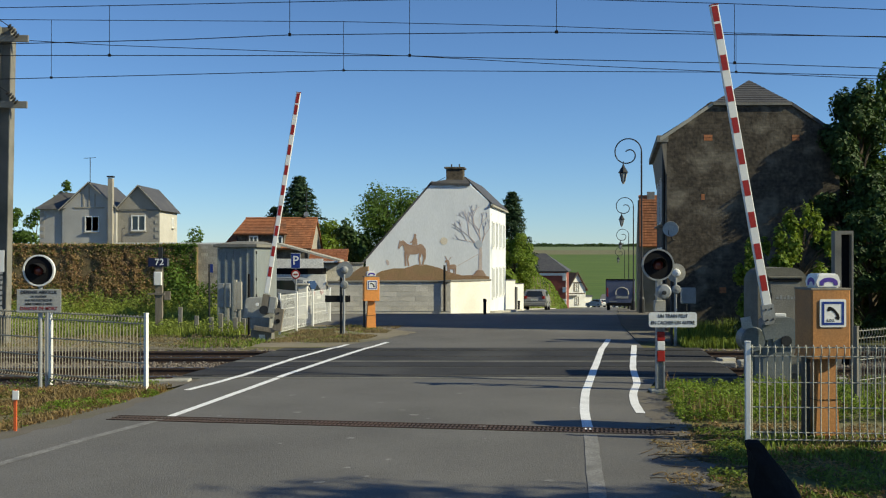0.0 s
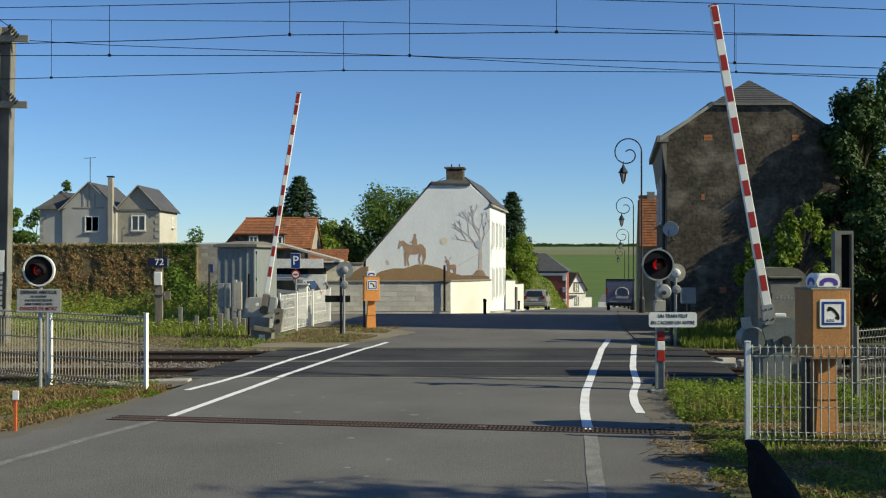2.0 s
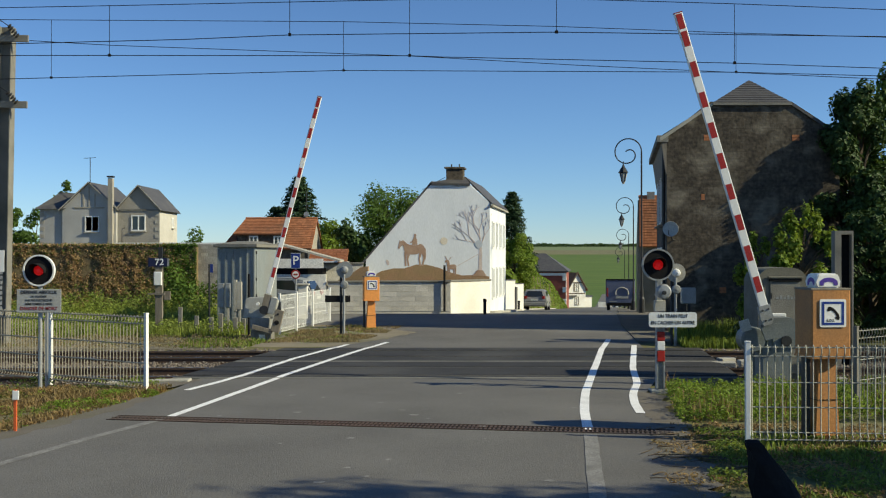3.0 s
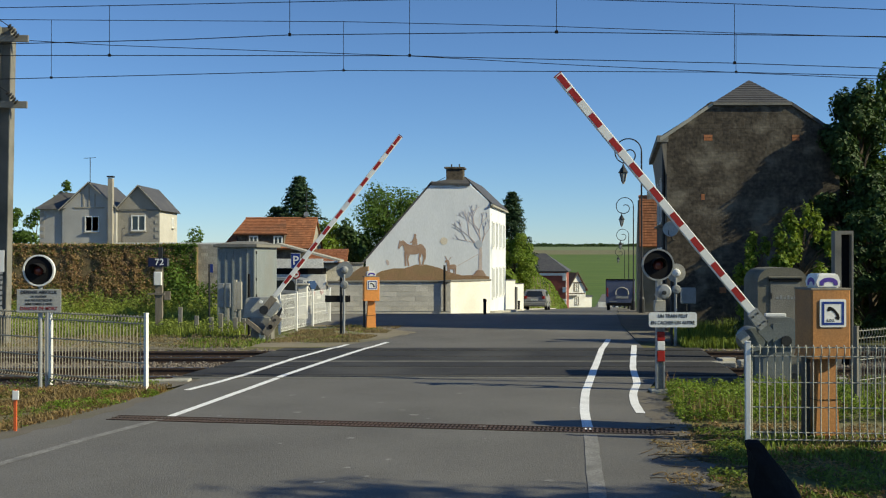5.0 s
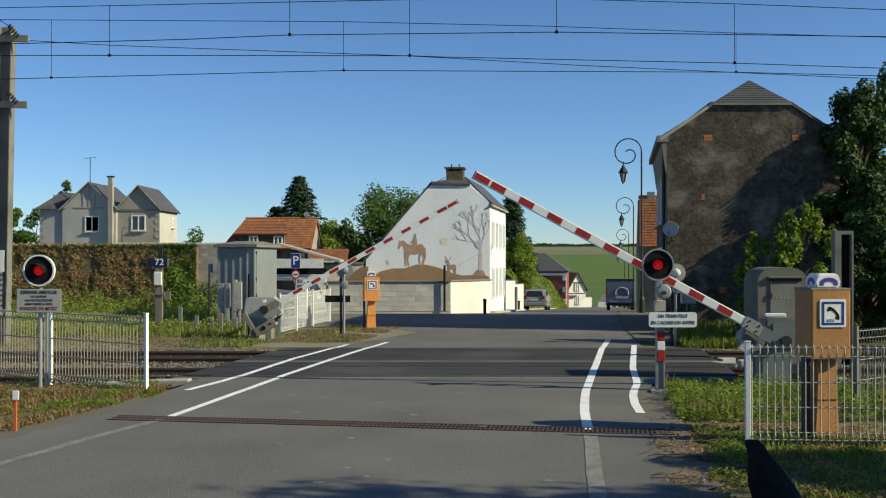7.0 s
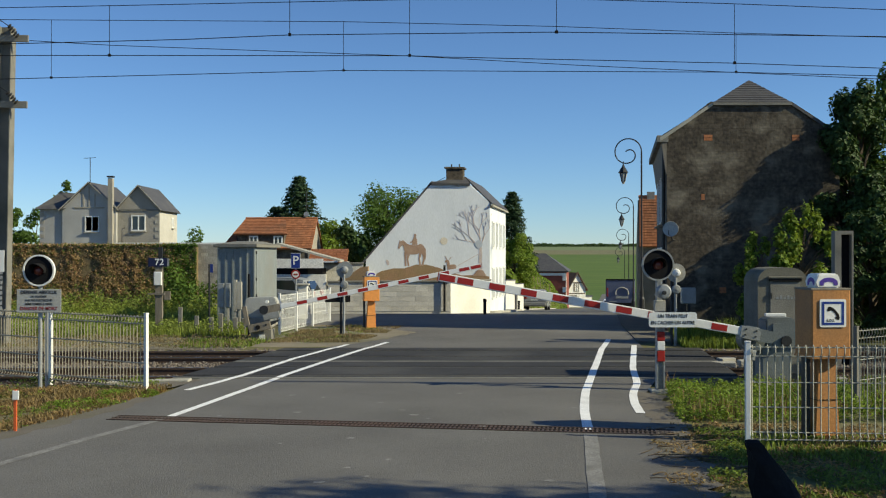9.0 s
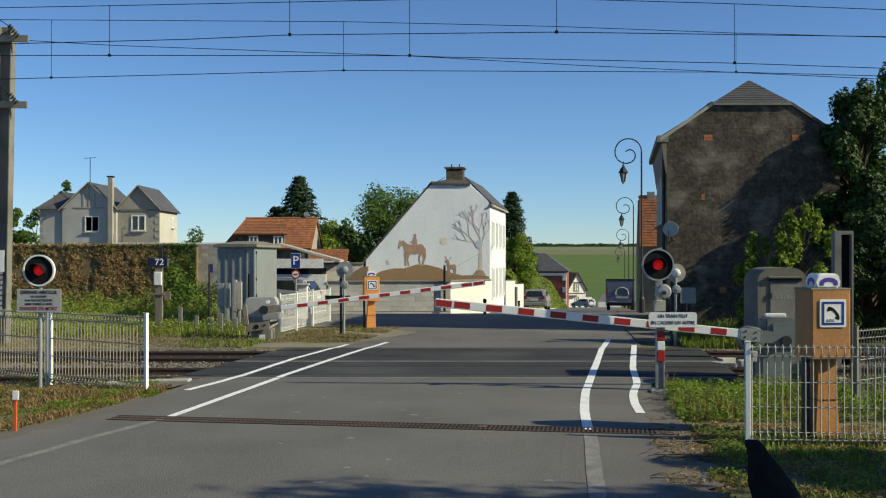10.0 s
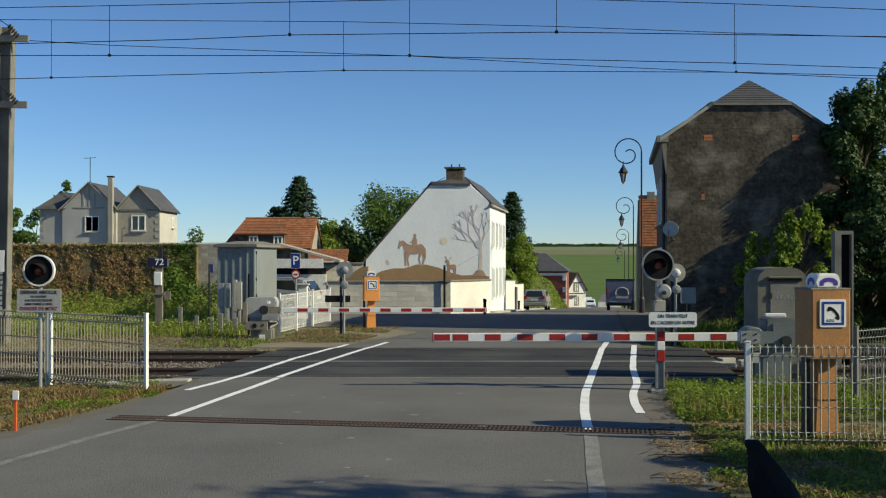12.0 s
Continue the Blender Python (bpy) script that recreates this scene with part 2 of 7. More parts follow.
def tube(bm, pts, r, seg=8, caps=True, r2=None):
    """A round bar along a line of points."""
    pts = [Vector(p) for p in pts]
    rings = []
    side = None
    for i, p in enumerate(pts):
        d = (pts[min(i + 1, len(pts) - 1)] - pts[max(i - 1, 0)]).normalized()
        ref = Vector((0, 0, 1)) if abs(d.z) < 0.9 else Vector((1, 0, 0))
        u = d.cross(ref).normalized()
        if side is not None and (side - d * side.dot(d)).length > 1e-4:
            u = (side - d * side.dot(d)).normalized()
        side = u
        v = d.cross(u)
        k = i / max(1, len(pts) - 1)
        rr = r if r2 is None else r + (r2 - r) * k
        rings.append([bm.verts.new(p + (u * math.cos(a) + v * math.sin(a)) * rr) for a in (2 * math.pi * j / seg for j in range(seg))])
    for a, b in zip(rings, rings[1:]):
        for j in range(seg):
            bm.faces.new((a[j], a[(j + 1) % seg], b[(j + 1) % seg], b[j]))
    if caps:
        bm.faces.new(rings[0][::-1])
        bm.faces.new(rings[-1])
    return bm


def lathe(bm, prof, seg=20, m=None):
    """Profile of (radius, height) turned about z."""
    rings = []
    for r, z in prof:
        rings.append([bm.verts.new((r * math.cos(2 * math.pi * j / seg), r * math.sin(2 * math.pi * j / seg), z)) for j in range(seg)])
    for a, b in zip(rings, rings[1:]):
        for j in range(seg):
            bm.faces.new((a[j], a[(j + 1) % seg], b[(j + 1) % seg], b[j]))
    bm.faces.new(rings[0][::-1])
    bm.faces.new(rings[-1])
    if m is not None:
        bmesh.ops.transform(bm, verts=[v for r in rings for v in r], matrix=m)
    return bm


def slab(bm, outline, y0, y1, m=None):
    """An outline of (x, z) given thickness from y0 to y1."""
    a = [bm.verts.new((x, y0, z)) for x, z in outline]
    b = [bm.verts.new((x, y1, z)) for x, z in outline]
    n = len(outline)
    bm.faces.new(a)
    bm.faces.new(b[::-1])
    for i in range(n):
        bm.faces.new((a[i], b[i], b[(i + 1) % n], a[(i + 1) % n]))
    if m is not None:
        bmesh.ops.transform(bm, verts=a + b, matrix=m)
    return bm


def rounded(x0, x1, z0, z1, r, n=5):
    """Outline of a plate with rounded corners."""
    out = []
    for cx, cz, a in ((x1 - r, z1 - r, 0), (x0 + r, z1 - r, 90), (x0 + r, z0 + r, 180), (x1 - r, z0 + r, 270)):
        out += [(cx + r * math.cos(radians(a + 90 * i / n)), cz + r * math.sin(radians(a + 90 * i / n))) for i in range(n + 1)]
    return out


def disc(bm, r, y0, y1, x=0, z=0, seg=24, m=None):
    return slab(bm, [(x + r * math.cos(2 * math.pi * i / seg), z + r * math.sin(2 * math.pi * i / seg)) for i in range(seg)], y0, y1, m)


def writing(name, body, size, material, parent, m, label=""):
    """Raised letters in the built-in font."""
    cu = bpy.data.curves.new(name, "FONT")
    cu.body, cu.size, cu.extrude, cu.offset, cu.align_x, cu.align_y = body, size, 0.001, size * 0.012, "CENTER", "CENTER"
    tmp = new(name, cu)
    me = bpy.data.meshes.new_from_object(tmp)
    bpy.data.objects.remove(tmp)
    me.materials.clear()
    me.materials.append(M[material])
    ob = new(name, me)
    ob.parent = parent
    ob.matrix_basis = m
    if label:
        ob["label"] = label
    return ob


rng = random.Random(7)


# ---------------------------------------------------------------- terrain
def elev(y):
    """Height of the land: level at the crossing, down into a valley, up to a far ridge."""
    if y < 36:
        return 0.0
    if y < 42:
        return -0.0505 * (y - 36) ** 2 / 12
    if y < 230:
        return -0.0505 * (y - 39)
    z0 = -0.0505 * (230 - 39)
    if y < 330:
        return z0 - 1.0 * math.sin((y - 230) / 100 * math.pi / 2)
    if y < 900:
        return z0 - 1.0 + (8.9 - z0 + 1.0) * ((y - 330) / 570)
    return 8.9 + min(3.0, (y - 900) * 0.002)


ROWS_Y = [-400, -120, -60, -30, -15, 0, 6, 10, 13, 16, 18.1, 18.7, 20, 22, 24.4, 25.0, 26, 28, 31, 34, 36, 37, 38, 39, 40, 41, 42, 43, 45, 47, 49, 51, 53, 56, 60, 66, 74, 84, 96, 110, 130, 150, 175, 200, 230, 260, 295, 330, 400, 500, 600, 700, 800, 900, 1100, 1500, 2200, 4000]
COLS_X = [-2500, -900, -400, -200, -100, -60, -40, -28, -20, -15, -11, -8, -6, -4, -2, 0, 2, 4, 6, 8, 11, 15, 20, 28, 40, 60, 100, 200, 400, 900, 2500]


def build_ground():
    bm = B()
    grid = [[bm.verts.new((x, y, elev(y) - (0.27 if 18.5 < y < 24.6 else 0.03))) for x in COLS_X] for y in ROWS_Y]
    for j in range(len(ROWS_Y) - 1):
        for i in range(len(COLS_X) - 1):
            f = bm.faces.new((grid[j][i], grid[j][i + 1], grid[j + 1][i + 1], grid[j + 1][i]))
            ym = ROWS_Y[j]
            f.material_index = 0 if ym < 230 else (1 if ym < 700 else (2 if ym < 800 else 3))
    g = part("ground", bm, ["ground", "field", "field_brown", "field_pale"], None, "", kind="structure")
    tagged(g, "grassy ground running out to green crop fields", "ground")


# left and right edges of the carriageway along its run
ROAD = [(-60, -16.0, -9.0), (-15, -8.6, -1.2), (0, -7.4, 0.9), (6, -6.8, 1.7), (10, -6.2, 2.35), (13, -5.6, 3.0), (15, -5.0, 3.1), (16.6, -4.6, 3.3), (18.6, -4.5, 3.9), (24.9, -2.9, 4.9),
        (27, -1.8, 5.1), (29.6, -0.9, 5.4), (32.5, -2.4, 5.7), (34.5, -14.0, 6.0), (40.6, -16.0, 6.9), (41.4, -0.4, 7.1), (43, 2.2, 7.4), (45, 2.6, 7.75), (47, 2.95, 8.1), (49, 3.3, 8.4), (51, 3.65, 8.8), (53, 3.8, 9.1), (60, 4.6, 10.3), (74, 6.1, 12.7),
        (96, 10.7, 16.5), (130, 17.2, 22.4), (175, 25, 30.1), (230, 34.4, 39.6), (330, 51.6, 56.8)]


def road_x(y, side):
    for (ya, *a), (yb, *b) in zip(ROAD, ROAD[1:]):
        if ya <= y <= yb:
            k = (y - ya) / (yb - ya)
            return a[side] + (b[side] - a[side]) * k
    return ROAD[-1][1 + side]


def build_road():
    bm = B()
    ys = sorted(set([r[0] for r in ROAD] + [y for y in ROWS_Y if -60 <= y <= 330]))
    prev = None
    for y in ys:
        l, r = road_x(y, 0), road_x(y, 1)
        row = [bm.verts.new((l + (r - l) * k / 8, y, elev(y) + 0.012)) for k in range(9)]
        if prev:
            for k in range(8):
                bm.faces.new((prev[k], prev[k + 1], row[k + 1], row[k]))
        prev = row
    tagged(part("road", bm, "asphalt", None, kind="structure"), "worn grey asphalt road over the railway", "road")


def strip(bm, pts, w, z):
    """A painted stripe along points (x, y) of width w."""
    pv = None
    for i, (x, y) in enumerate(pts):
        a, b = pts[max(0, i - 1)], pts[min(len(pts) - 1, i + 1)]
        d = Vector((b[0] - a[0], b[1] - a[1])).normalized()
        n = Vector((-d.y, d.x)) * w / 2 * rng.uniform(0.97, 1.03)
        zz = z + (0.012 if 18.6 < y < 24.85 else 0.0)
        row = [bm.verts.new((x + n.x, y + n.y, zz)), bm.verts.new((x - n.x, y - n.y, zz))]
        if pv:
            bm.faces.new((pv[0], pv[1], row[1], row[0]))
        pv = row
    return bm


def fine_line(pts, step=0.4, wob=0.015):
    out = []
    for (xa, ya), (xb, yb) in zip(pts, pts[1:]):
        n = max(1, int(math.hypot(xb - xa, yb - ya) / step))
        out += [(xa + (xb - xa) * i / n + rng.uniform(-wob, wob), ya + (yb - ya) * i / n) for i in range(n)]
    return out + [pts[-1]]


def build_dirt():
    bm = B()
    pv = None
    r = random.Random(29)
    for i in range(32):
        y = 25.5 + i * 0.24
        k = max(0.0, (y - 30.2) / 2.8)
        l = -4.95 + 0.05 * (y - 25) + r.uniform(-0.15, 0.15)
        rt = min(road_x(y, 0) + 0.1, -0.75 - 1.6 * k * k) + 0.18 * noise.noise(Vector((y * 1.3, 4, 0))) + r.uniform(-0.05, 0.05)
        row = []
        for q in range(7):
            x = l + (rt - l) * q / 6
            row.append(bm.verts.new((x, y + r.uniform(-0.06, 0.06), -0.035 if i == 0 or q == 0 else (-0.012 if x < road_x(y, 0) - 0.3 else 0.018))))
        if pv:
            for q in range(6):
                bm.faces.new((pv[q], pv[q + 1], row[q + 1], row[q]))
        pv = row
    tagged(part("dirt_patch", bm, "dirt", None, kind="structure"), "pale trodden dirt beside the road", "dirt")


build_ground()
build_road()
build_dirt()

# ---------------------------------------------------------------- crossing, rails, markings
RAILS = [19.1, 20.535, 22.62, 24.055]


def build_tracks():
    # tar deck with concrete edge strips, cut by the rails
    dl = lambda y: -4.98 + (y - 18.8) * 0.19
    dr = lambda y: 5.5 + (y - 18.7) * 0.12
    deck = thing("crossing_deck", pose(0, 0, 0), "dark tarred level crossing deck with pale concrete edges", "deck", kind="structure")
    gaps = [(18.74, 18.86, "concrete_dark"), (18.87, 19.06, "tar"), (19.20, 20.45, "tar"), (20.6, 21.55, "tar"), (21.56, 21.74, "concrete_dark"), (21.75, 22.56, "tar"), (22.72, 23.97, "tar"), (24.13, 24.75, "tar")]
    for a, b, k in gaps:
        bm = B()
        n = 14
        for i in range(n):
            f = lambda y, j: dl(y) + (dr(y) - dl(y)) * j / n
            vs = [bm.verts.new((f(a, i), a, 0.024)), bm.verts.new((f(a, i + 1), a, 0.024)), bm.verts.new((f(b, i + 1), b, 0.024)), bm.verts.new((f(b, i), b, 0.024))]
            lo = [bm.verts.new((v.co.x, v.co.y, -0.2)) for v in vs]
            bm.faces.new(vs)
            bm.faces.new((lo[0], lo[1], vs[1], vs[0]))
            bm.faces.new((lo[3], lo[2], vs[2], vs[3]))
            if i == 0:
                bm.faces.new((lo[0], vs[0], vs[3], lo[3]))
            if i == n - 1:
                bm.faces.new((lo[1], vs[1], vs[2], lo[2]))
        part("edge_strip" if k == "concrete_dark" else "deck_panel", bm, k, deck)
    for x, y, L, a in ((5.9, 21.4, 0.5, -12), (6.7, 21.9, 0.7, 4), (6.2, 22.3, 0.35, 20), (6.4, 18.45, 1.9, 1), (-5.3, 18.35, 1.5, -3)):
        tagged(part("concrete_slab", box(B(), -L / 2, L / 2, -0.12, 0.12, -0.12, 0.03, 0.015), "concrete", None, m=pose(x, y, 0, 2, -2, a)), "broken pale concrete edge slab beside the deck", "slab", "edge slabs")
    first = None
    for i, y in enumerate(RAILS):
        t = thing("rail", pose(0, y, 0), "rusty steel running rail with a polished head", "rail", "railway rails")
        if first is None:
            bm = B()
            slab(bm, [(-0.07, -0.17), (0.07, -0.17), (0.07, -0.155), (0.012, -0.135), (0.012, -0.04), (0.036, -0.03), (0.036, 0.0), (-0.036, 0.0), (-0.036, -0.03), (-0.012, -0.04), (-0.012, -0.135), (-0.07, -0.155)], -90, 90, pose(0, 0, 0, 0, 0, 90))
            web = part("rail_body", bm, "rail", t)
            head = part("rail_head", box(B(), -90, 90, -0.028, 0.028, 0.0, 0.008), "rail_top", t)
            first = (web, head)
        else:
            for o in first:
                share(o, Matrix.Identity(4), t)
    sl = None
    for tr in (0, 2):
        yc = (RAILS[tr] + RAILS[tr + 1]) / 2
        for side, xs in ((-1, [-5.4 - 0.6 * i for i in range(16)]), (1, [6.6 + 0.6 * i for i in range(12)])):
            for x in xs:
                if sl is None:
                    sl = part("sleeper", box(B(), -0.12, 0.12, -1.25, 1.25, -0.33, -0.17, 0.02), "concrete_dark", None, m=pose(x, yc, 0))
                    tagged(sl, "dark stained railway sleeper in the ballast", "sleeper", "railway sleepers")
                else:
                    o = share(sl, pose(x, yc, 0))
                    tagged(o, "dark stained railway sleeper in the ballast", "sleeper", "railway sleepers")
    # ballast stones
    verts, faces = [], []
    r = random.Random(3)

    def stone(x, y, z, s):
        k = len(verts)
        a = r.uniform(0, 6.28)
        for j in range(4):
            q = a + j * 1.57 + r.uniform(-0.4, 0.4)
            verts.append((x + math.cos(q) * s, y + math.sin(q) * s, z + r.uniform(-0.3, 0.3) * s))
        verts.append((x, y, z + s * r.uniform(0.5, 0.9)))
        for j in range(4):
            faces.append((k + j, k + (j + 1) % 4, k + 4))
    for side in (-1, 1):
        for i in range(6500):
            y = r.uniform(18.3, 25.1)
            near_rail = min(abs(y - q) for q in RAILS)
            x = (dl(y) - 0.05 - r.random() ** 1.3 * 9) if side < 0 else (dr(y) + 0.05 + r.random() ** 1.3 * 7)
            z = -0.19 if near_rail < 0.12 else -0.15
            if y < 18.7 or y > 24.5:
                z = -0.06
            if 20.7 < y < 22.4:
                z = -0.10
            stone(x, y, z + r.uniform(-0.02, 0.03), r.uniform(0.025, 0.055))
    me = bpy.data.meshes.new("ballast")
    me.from_pydata(verts, [], faces)
    me.materials.append(M["ballast"])
    tagged(new("ballast", me), "brown and grey railway ballast stones", "ballast", kind="stuff")
    # bed under the stones
    for side, x0, x1 in ((-1, -40, -3.5), (1, 5.2, 40)):
        bm = box(B(), x0, x1, 18.5, 24.8, -0.4, -0.19)
        if side < 0:
            tagged(part("track_shoulder", box(B(), -40, -4.9, 24.95, 28.3, -0.2, -0.015), "dirt", None, kind="structure"), "bare dirt shoulder beside the track", "shoulder")
        tagged(part("track_bed", bm, "gravel_edge", None, kind="structure"), "gritty brown track bed", "track bed")


def build_markings():
    sets = [("white_line", "paint", 0.14, [(1.89, 13.2), (2.0, 14.3), (2.13, 15.33), (2.37, 16.9), (2.91, 19.71), (3.8, 24.35), (4.43, 27.24)]),
            ("white_line", "paint", 0.13, [(2.84, 14.63), (2.92, 15.5), (3.09, 16.56), (3.43, 18.0), (3.77, 20.2), (4.8, 25.56)]),
            ("white_line", "paint", 0.13, [(-3.85, 14.28), (-3.48, 16.3), (-3.0, 18.99), (-2.3, 22.5), (-1.45, 26.37)]),
            ("white_line", "paint", 0.13, [(-4.31, 17.11), (-3.75, 19.08), (-3.25, 22.14), (-2.41, 25.71)]),
            ("worn_line", "paint_worn", 0.14, [(-5.6, 8.5), (-4.78, 11.25), (-4.42, 12.55), (-3.87, 14.2)]),
            ("worn_line", "paint_worn", 0.17, [(1.87, 12.9), (1.6, 10.8), (1.35, 8.6)])]
    for nm, k, w, pts in sets:
        bm = strip(B(), fine_line(pts, 0.4, 0.006), w, 0.017)
        tagged(part(nm, bm, k, None, kind="structure"), "brushed white edge line on the road" if k == "paint" else "worn faint edge line on the road", "road marking")
    # pale joint and tar seams
    bm = strip(B(), fine_line([(-5.5, 16.4), (-4.9, 17.6), (-4.6, 18.6)], 0.3, 0.08), 0.5, 0.0148)
    strip(bm, fine_line([(-6.6, 7.5), (-6.15, 10.2), (-5.6, 12.8), (-5.0, 15.0), (-4.75, 16.2)], 0.25, 0.09), 0.45, 0.0152)
    strip(bm, fine_line([(2.25, 8.6), (2.6, 10.8), (3.0, 12.9), (3.15, 14.6), (3.35, 16.8)], 0.22, 0.12), 0.42, 0.0152)
    tagged(part("verge_strip", bm, "gravel_edge", None, kind="structure"), "gritty strip beside the road", "verge")


def build_grate():
    a, b = Vector((-4.62, 14.23, 0)), Vector((2.95, 13.03, 0))
    ang = math.degrees(math.atan2(b.y - a.y, b.x - a.x))
    L = (b - a).length
    g = thing("drain_grate", pose(a.x, a.y, 0.0, 0, 0, ang), "long rusty iron drain grate across the road", "drain")
    part("channel", box(B(), 0, L, -0.17, 0.17, -0.1, 0.013), "black", g)
    bm = B()
    for y in (-0.185, 0.165, -0.012):
        box(bm, 0, L, y, y + 0.022, 0.0, 0.024)
    part("grate_frame", bm, "grate", g)
    n = int(L / 0.058)
    one = None
    for i in range(n):
        m = pose(0.03 + i * 0.058, 0, 0, 0, 0, rng.uniform(-1, 1))
        if one is None:
            one = part("grate_bar", box(B(), -0.013, 0.013, -0.163, 0.163, 0.0, 0.021), "grate", g, m=m)
        else:
            share(one, m, g)


def build_wear():
    """Pale worn spots on the old asphalt."""
    r = random.Random(23)
    bm = B()
    for i in range(26):
        x, y, s = r.uniform(-3.6, 2.0), r.uniform(9.5, 18.2), r.uniform(0.02, 0.07)
        n = 7
        vs = [bm.verts.new((x + s * r.uniform(0.5, 1.5) * math.cos(6.28 * k / n), y + s * r.uniform(0.5, 1.5) * math.sin(6.28 * k / n), 0.0155)) for k in range(n)]
        bm.faces.new(vs)
    tagged(part("pale_spot", bm, "paint_worn", None, kind="stuff"), "small pale worn spots on the asphalt", "wear")


build_tracks()
build_wear()
build_markings()
build_grate()


# ---------------------------------------------------------------- barriers
def barrier(name, m, flip, length, near):
    """A half barrier: post, drive box, arm. flip: -1 when the arm points to -x. Arm is returned for its keys."""
    t = thing(name, m, "grey lifting barrier machine with a red and white arm", "barrier", "crossing barriers")
    s = flip
    if near:
        part("plinth", box(B(), -0.28, 0.42, 0.0, 0.55, -0.92, -0.80, 0.02), "concrete", t)
        bm = box(B(), -0.12, 0.40, 0.08, 0.50, -0.82, -0.18, 0.02)
        part("pedestal", bm, "machine_blue", t)
        bm = lathe(B(), [(0.0, 0.0), (0.20, 0.0), (0.22, 0.02), (0.22, 0.36), (0.20, 0.38), (0.0, 0.38)], 24, pose(-0.26, 0.44, -0.06, 90, 0, 0))
        part("drum_housing", bm, "machine_blue", t, "dark round drum housing")
        bm = slab(B(), [(-0.05, -0.22), (-0.05, 0.28), (0.03, 0.32), (0.42, 0.32), (0.50, 0.12), (0.52, -0.22)], 0.05, 0.52)
        bmesh.ops.bevel(bm, geom=list(bm.edges), offset=0.02, segments=2, affect="EDGES")
        case = part("drive_case", bm, "machine_blue", t, "dull blue-grey machine case")
        bm = slab(B(), [(0.06, -0.16), (0.06, 0.22), (0.2, 0.22), (0.42, -0.16)], 0.03, 0.06)
        part("cover_rib", bm, "machine_blue", case)
        part("bearing", disc(B(), 0.09, -0.02, 0.06, 0.28, -0.08), "dark_metal", case)
        part("back_plate", box(B(), 0.08, 0.46, 0.53, 0.60, -0.8, 0.37, 0.015), "white", t, "pale back plate")
    else:
        part("plinth", box(B(), -0.38, 0.18, 0.0, 0.5, -0.92, -0.52, 0.02), "concrete_dark", t)
        part("label_plate", box(B(), -0.16, 0.0, -0.01, 0.0, -0.82, -0.66), "white", t)
        bm = box(B(), -0.42, 0.12, 0.06, 0.5, -0.52, -0.2, 0.02)
        part("pedestal", bm, "grey_paint", t)
        bm = slab(B(), [(-0.62, -0.22), (-0.56, 0.26), (-0.5, 0.32), (0.22, 0.34), (0.3, 0.2), (0.22, -0.22)], 0.16, 0.6)
        bmesh.ops.bevel(bm, geom=list(bm.edges), offset=0.02, segments=2, affect="EDGES")
        part("drive_case", bm, "pale_paint", t, "pale grey machine case")
    arm = thing("arm", pose(0, 0, 0), "long red and white striped barrier arm")
    arm.parent = t
    h, d = (0.075, 0.035) if near else (0.064, 0.03)
    y0 = -0.12
    if near:
        bm = slab(B(), [(0.22 * s, -0.10), (0.34 * s, -0.12), (0.56 * s, -0.10), (0.56 * s, 0.10), (0.30 * s, 0.10), (0.22 * s, 0.04)], y0 - 0.05, y0 + 0.05)
        br = part("bracket", bm, "grey_paint", arm, "grey steel arm bracket")
        for x, z in ((0.30, -0.05), (0.30, 0.05), (0.48, -0.05), (0.48, 0.05)):
            part("bolt", disc(B(), 0.016, y0 - 0.062, y0 - 0.049, x * s, z, 10), "dark_metal", br)
        bm = slab(B(), [(-0.04 * s, 0.09), (-0.04 * s, -0.11), (0.2 * s, -0.13), (0.36 * s, -0.06), (0.36 * s, 0.06), (0.2 * s, 0.10)], y0 + 0.052, y0 + 0.11)
        part("side_plate", bm, "machine_blue", arm)
        part("balance_plate", box(B(), -0.40, -0.2, -0.03, 0.0, -0.46, -0.28, 0.008), "pale_paint", arm, "small pale balance plate")
    else:
        bm = slab(B(), [(0.06 * s, -0.1), (0.42 * s, -0.1), (0.42 * s, 0.09), (0.06 * s, 0.09)], y0 - 0.03, y0 + 0.1)
        part("bracket", bm, "wood", arm, "weathered brown arm bracket")
        w = part("counterweight", box(B(), -0.5, 0.1, y0 - 0.05, y0 + 0.09, -0.53, -0.31, 0.01), "wood", arm, "weathered tan counterweight beam")
        part("weight_bolt", disc(B(), 0.06, y0 - 0.065, y0 - 0.049, -0.24, -0.42), "black", w)
        part("weight_bolt", disc(B(), 0.03, y0 - 0.065, y0 - 0.049, -0.02, -0.40), "dark_metal", w)
        part("strut", box(B(), -0.57, -0.45, y0 - 0.03, y0 + 0.07, -0.36, 0.2, 0.008), "wood", arm, "weathered tan strut")
        part("weight_box", box(B(), -0.06, 0.38, y0 - 0.04, y0 + 0.09, -0.28, -0.105, 0.01), "grey_paint", arm)
        part("blade", slab(B(), [(-0.02, -0.33), (0.36, -0.33), (0.30, -0.38), (0.1, -0.44), (-0.02, -0.44)], y0 + 0.0, y0 + 0.03), "dark_metal", arm)
        part("knob", disc(B(), 0.045, y0 - 0.05, y0 + 0.05, 0.12, 0.2, 14), "white", arm)
        part("hub", disc(B(), 0.12, y0 - 0.05, 0.2, 0, 0), "dark_metal", arm)
    x_a = 0.45 if not near else 0.5
    bar = part("bar", box(B(), min(x_a * s, length * s), max(x_a * s, length * s), y0 - d, y0 + d, -h, h, 0.012), "white", arm)
    pitch, w = 0.553, 0.272
    stripe = None
    xs = [length - 0.02 - w] + [length - 0.335 - w - pitch * i for i in range(9)]
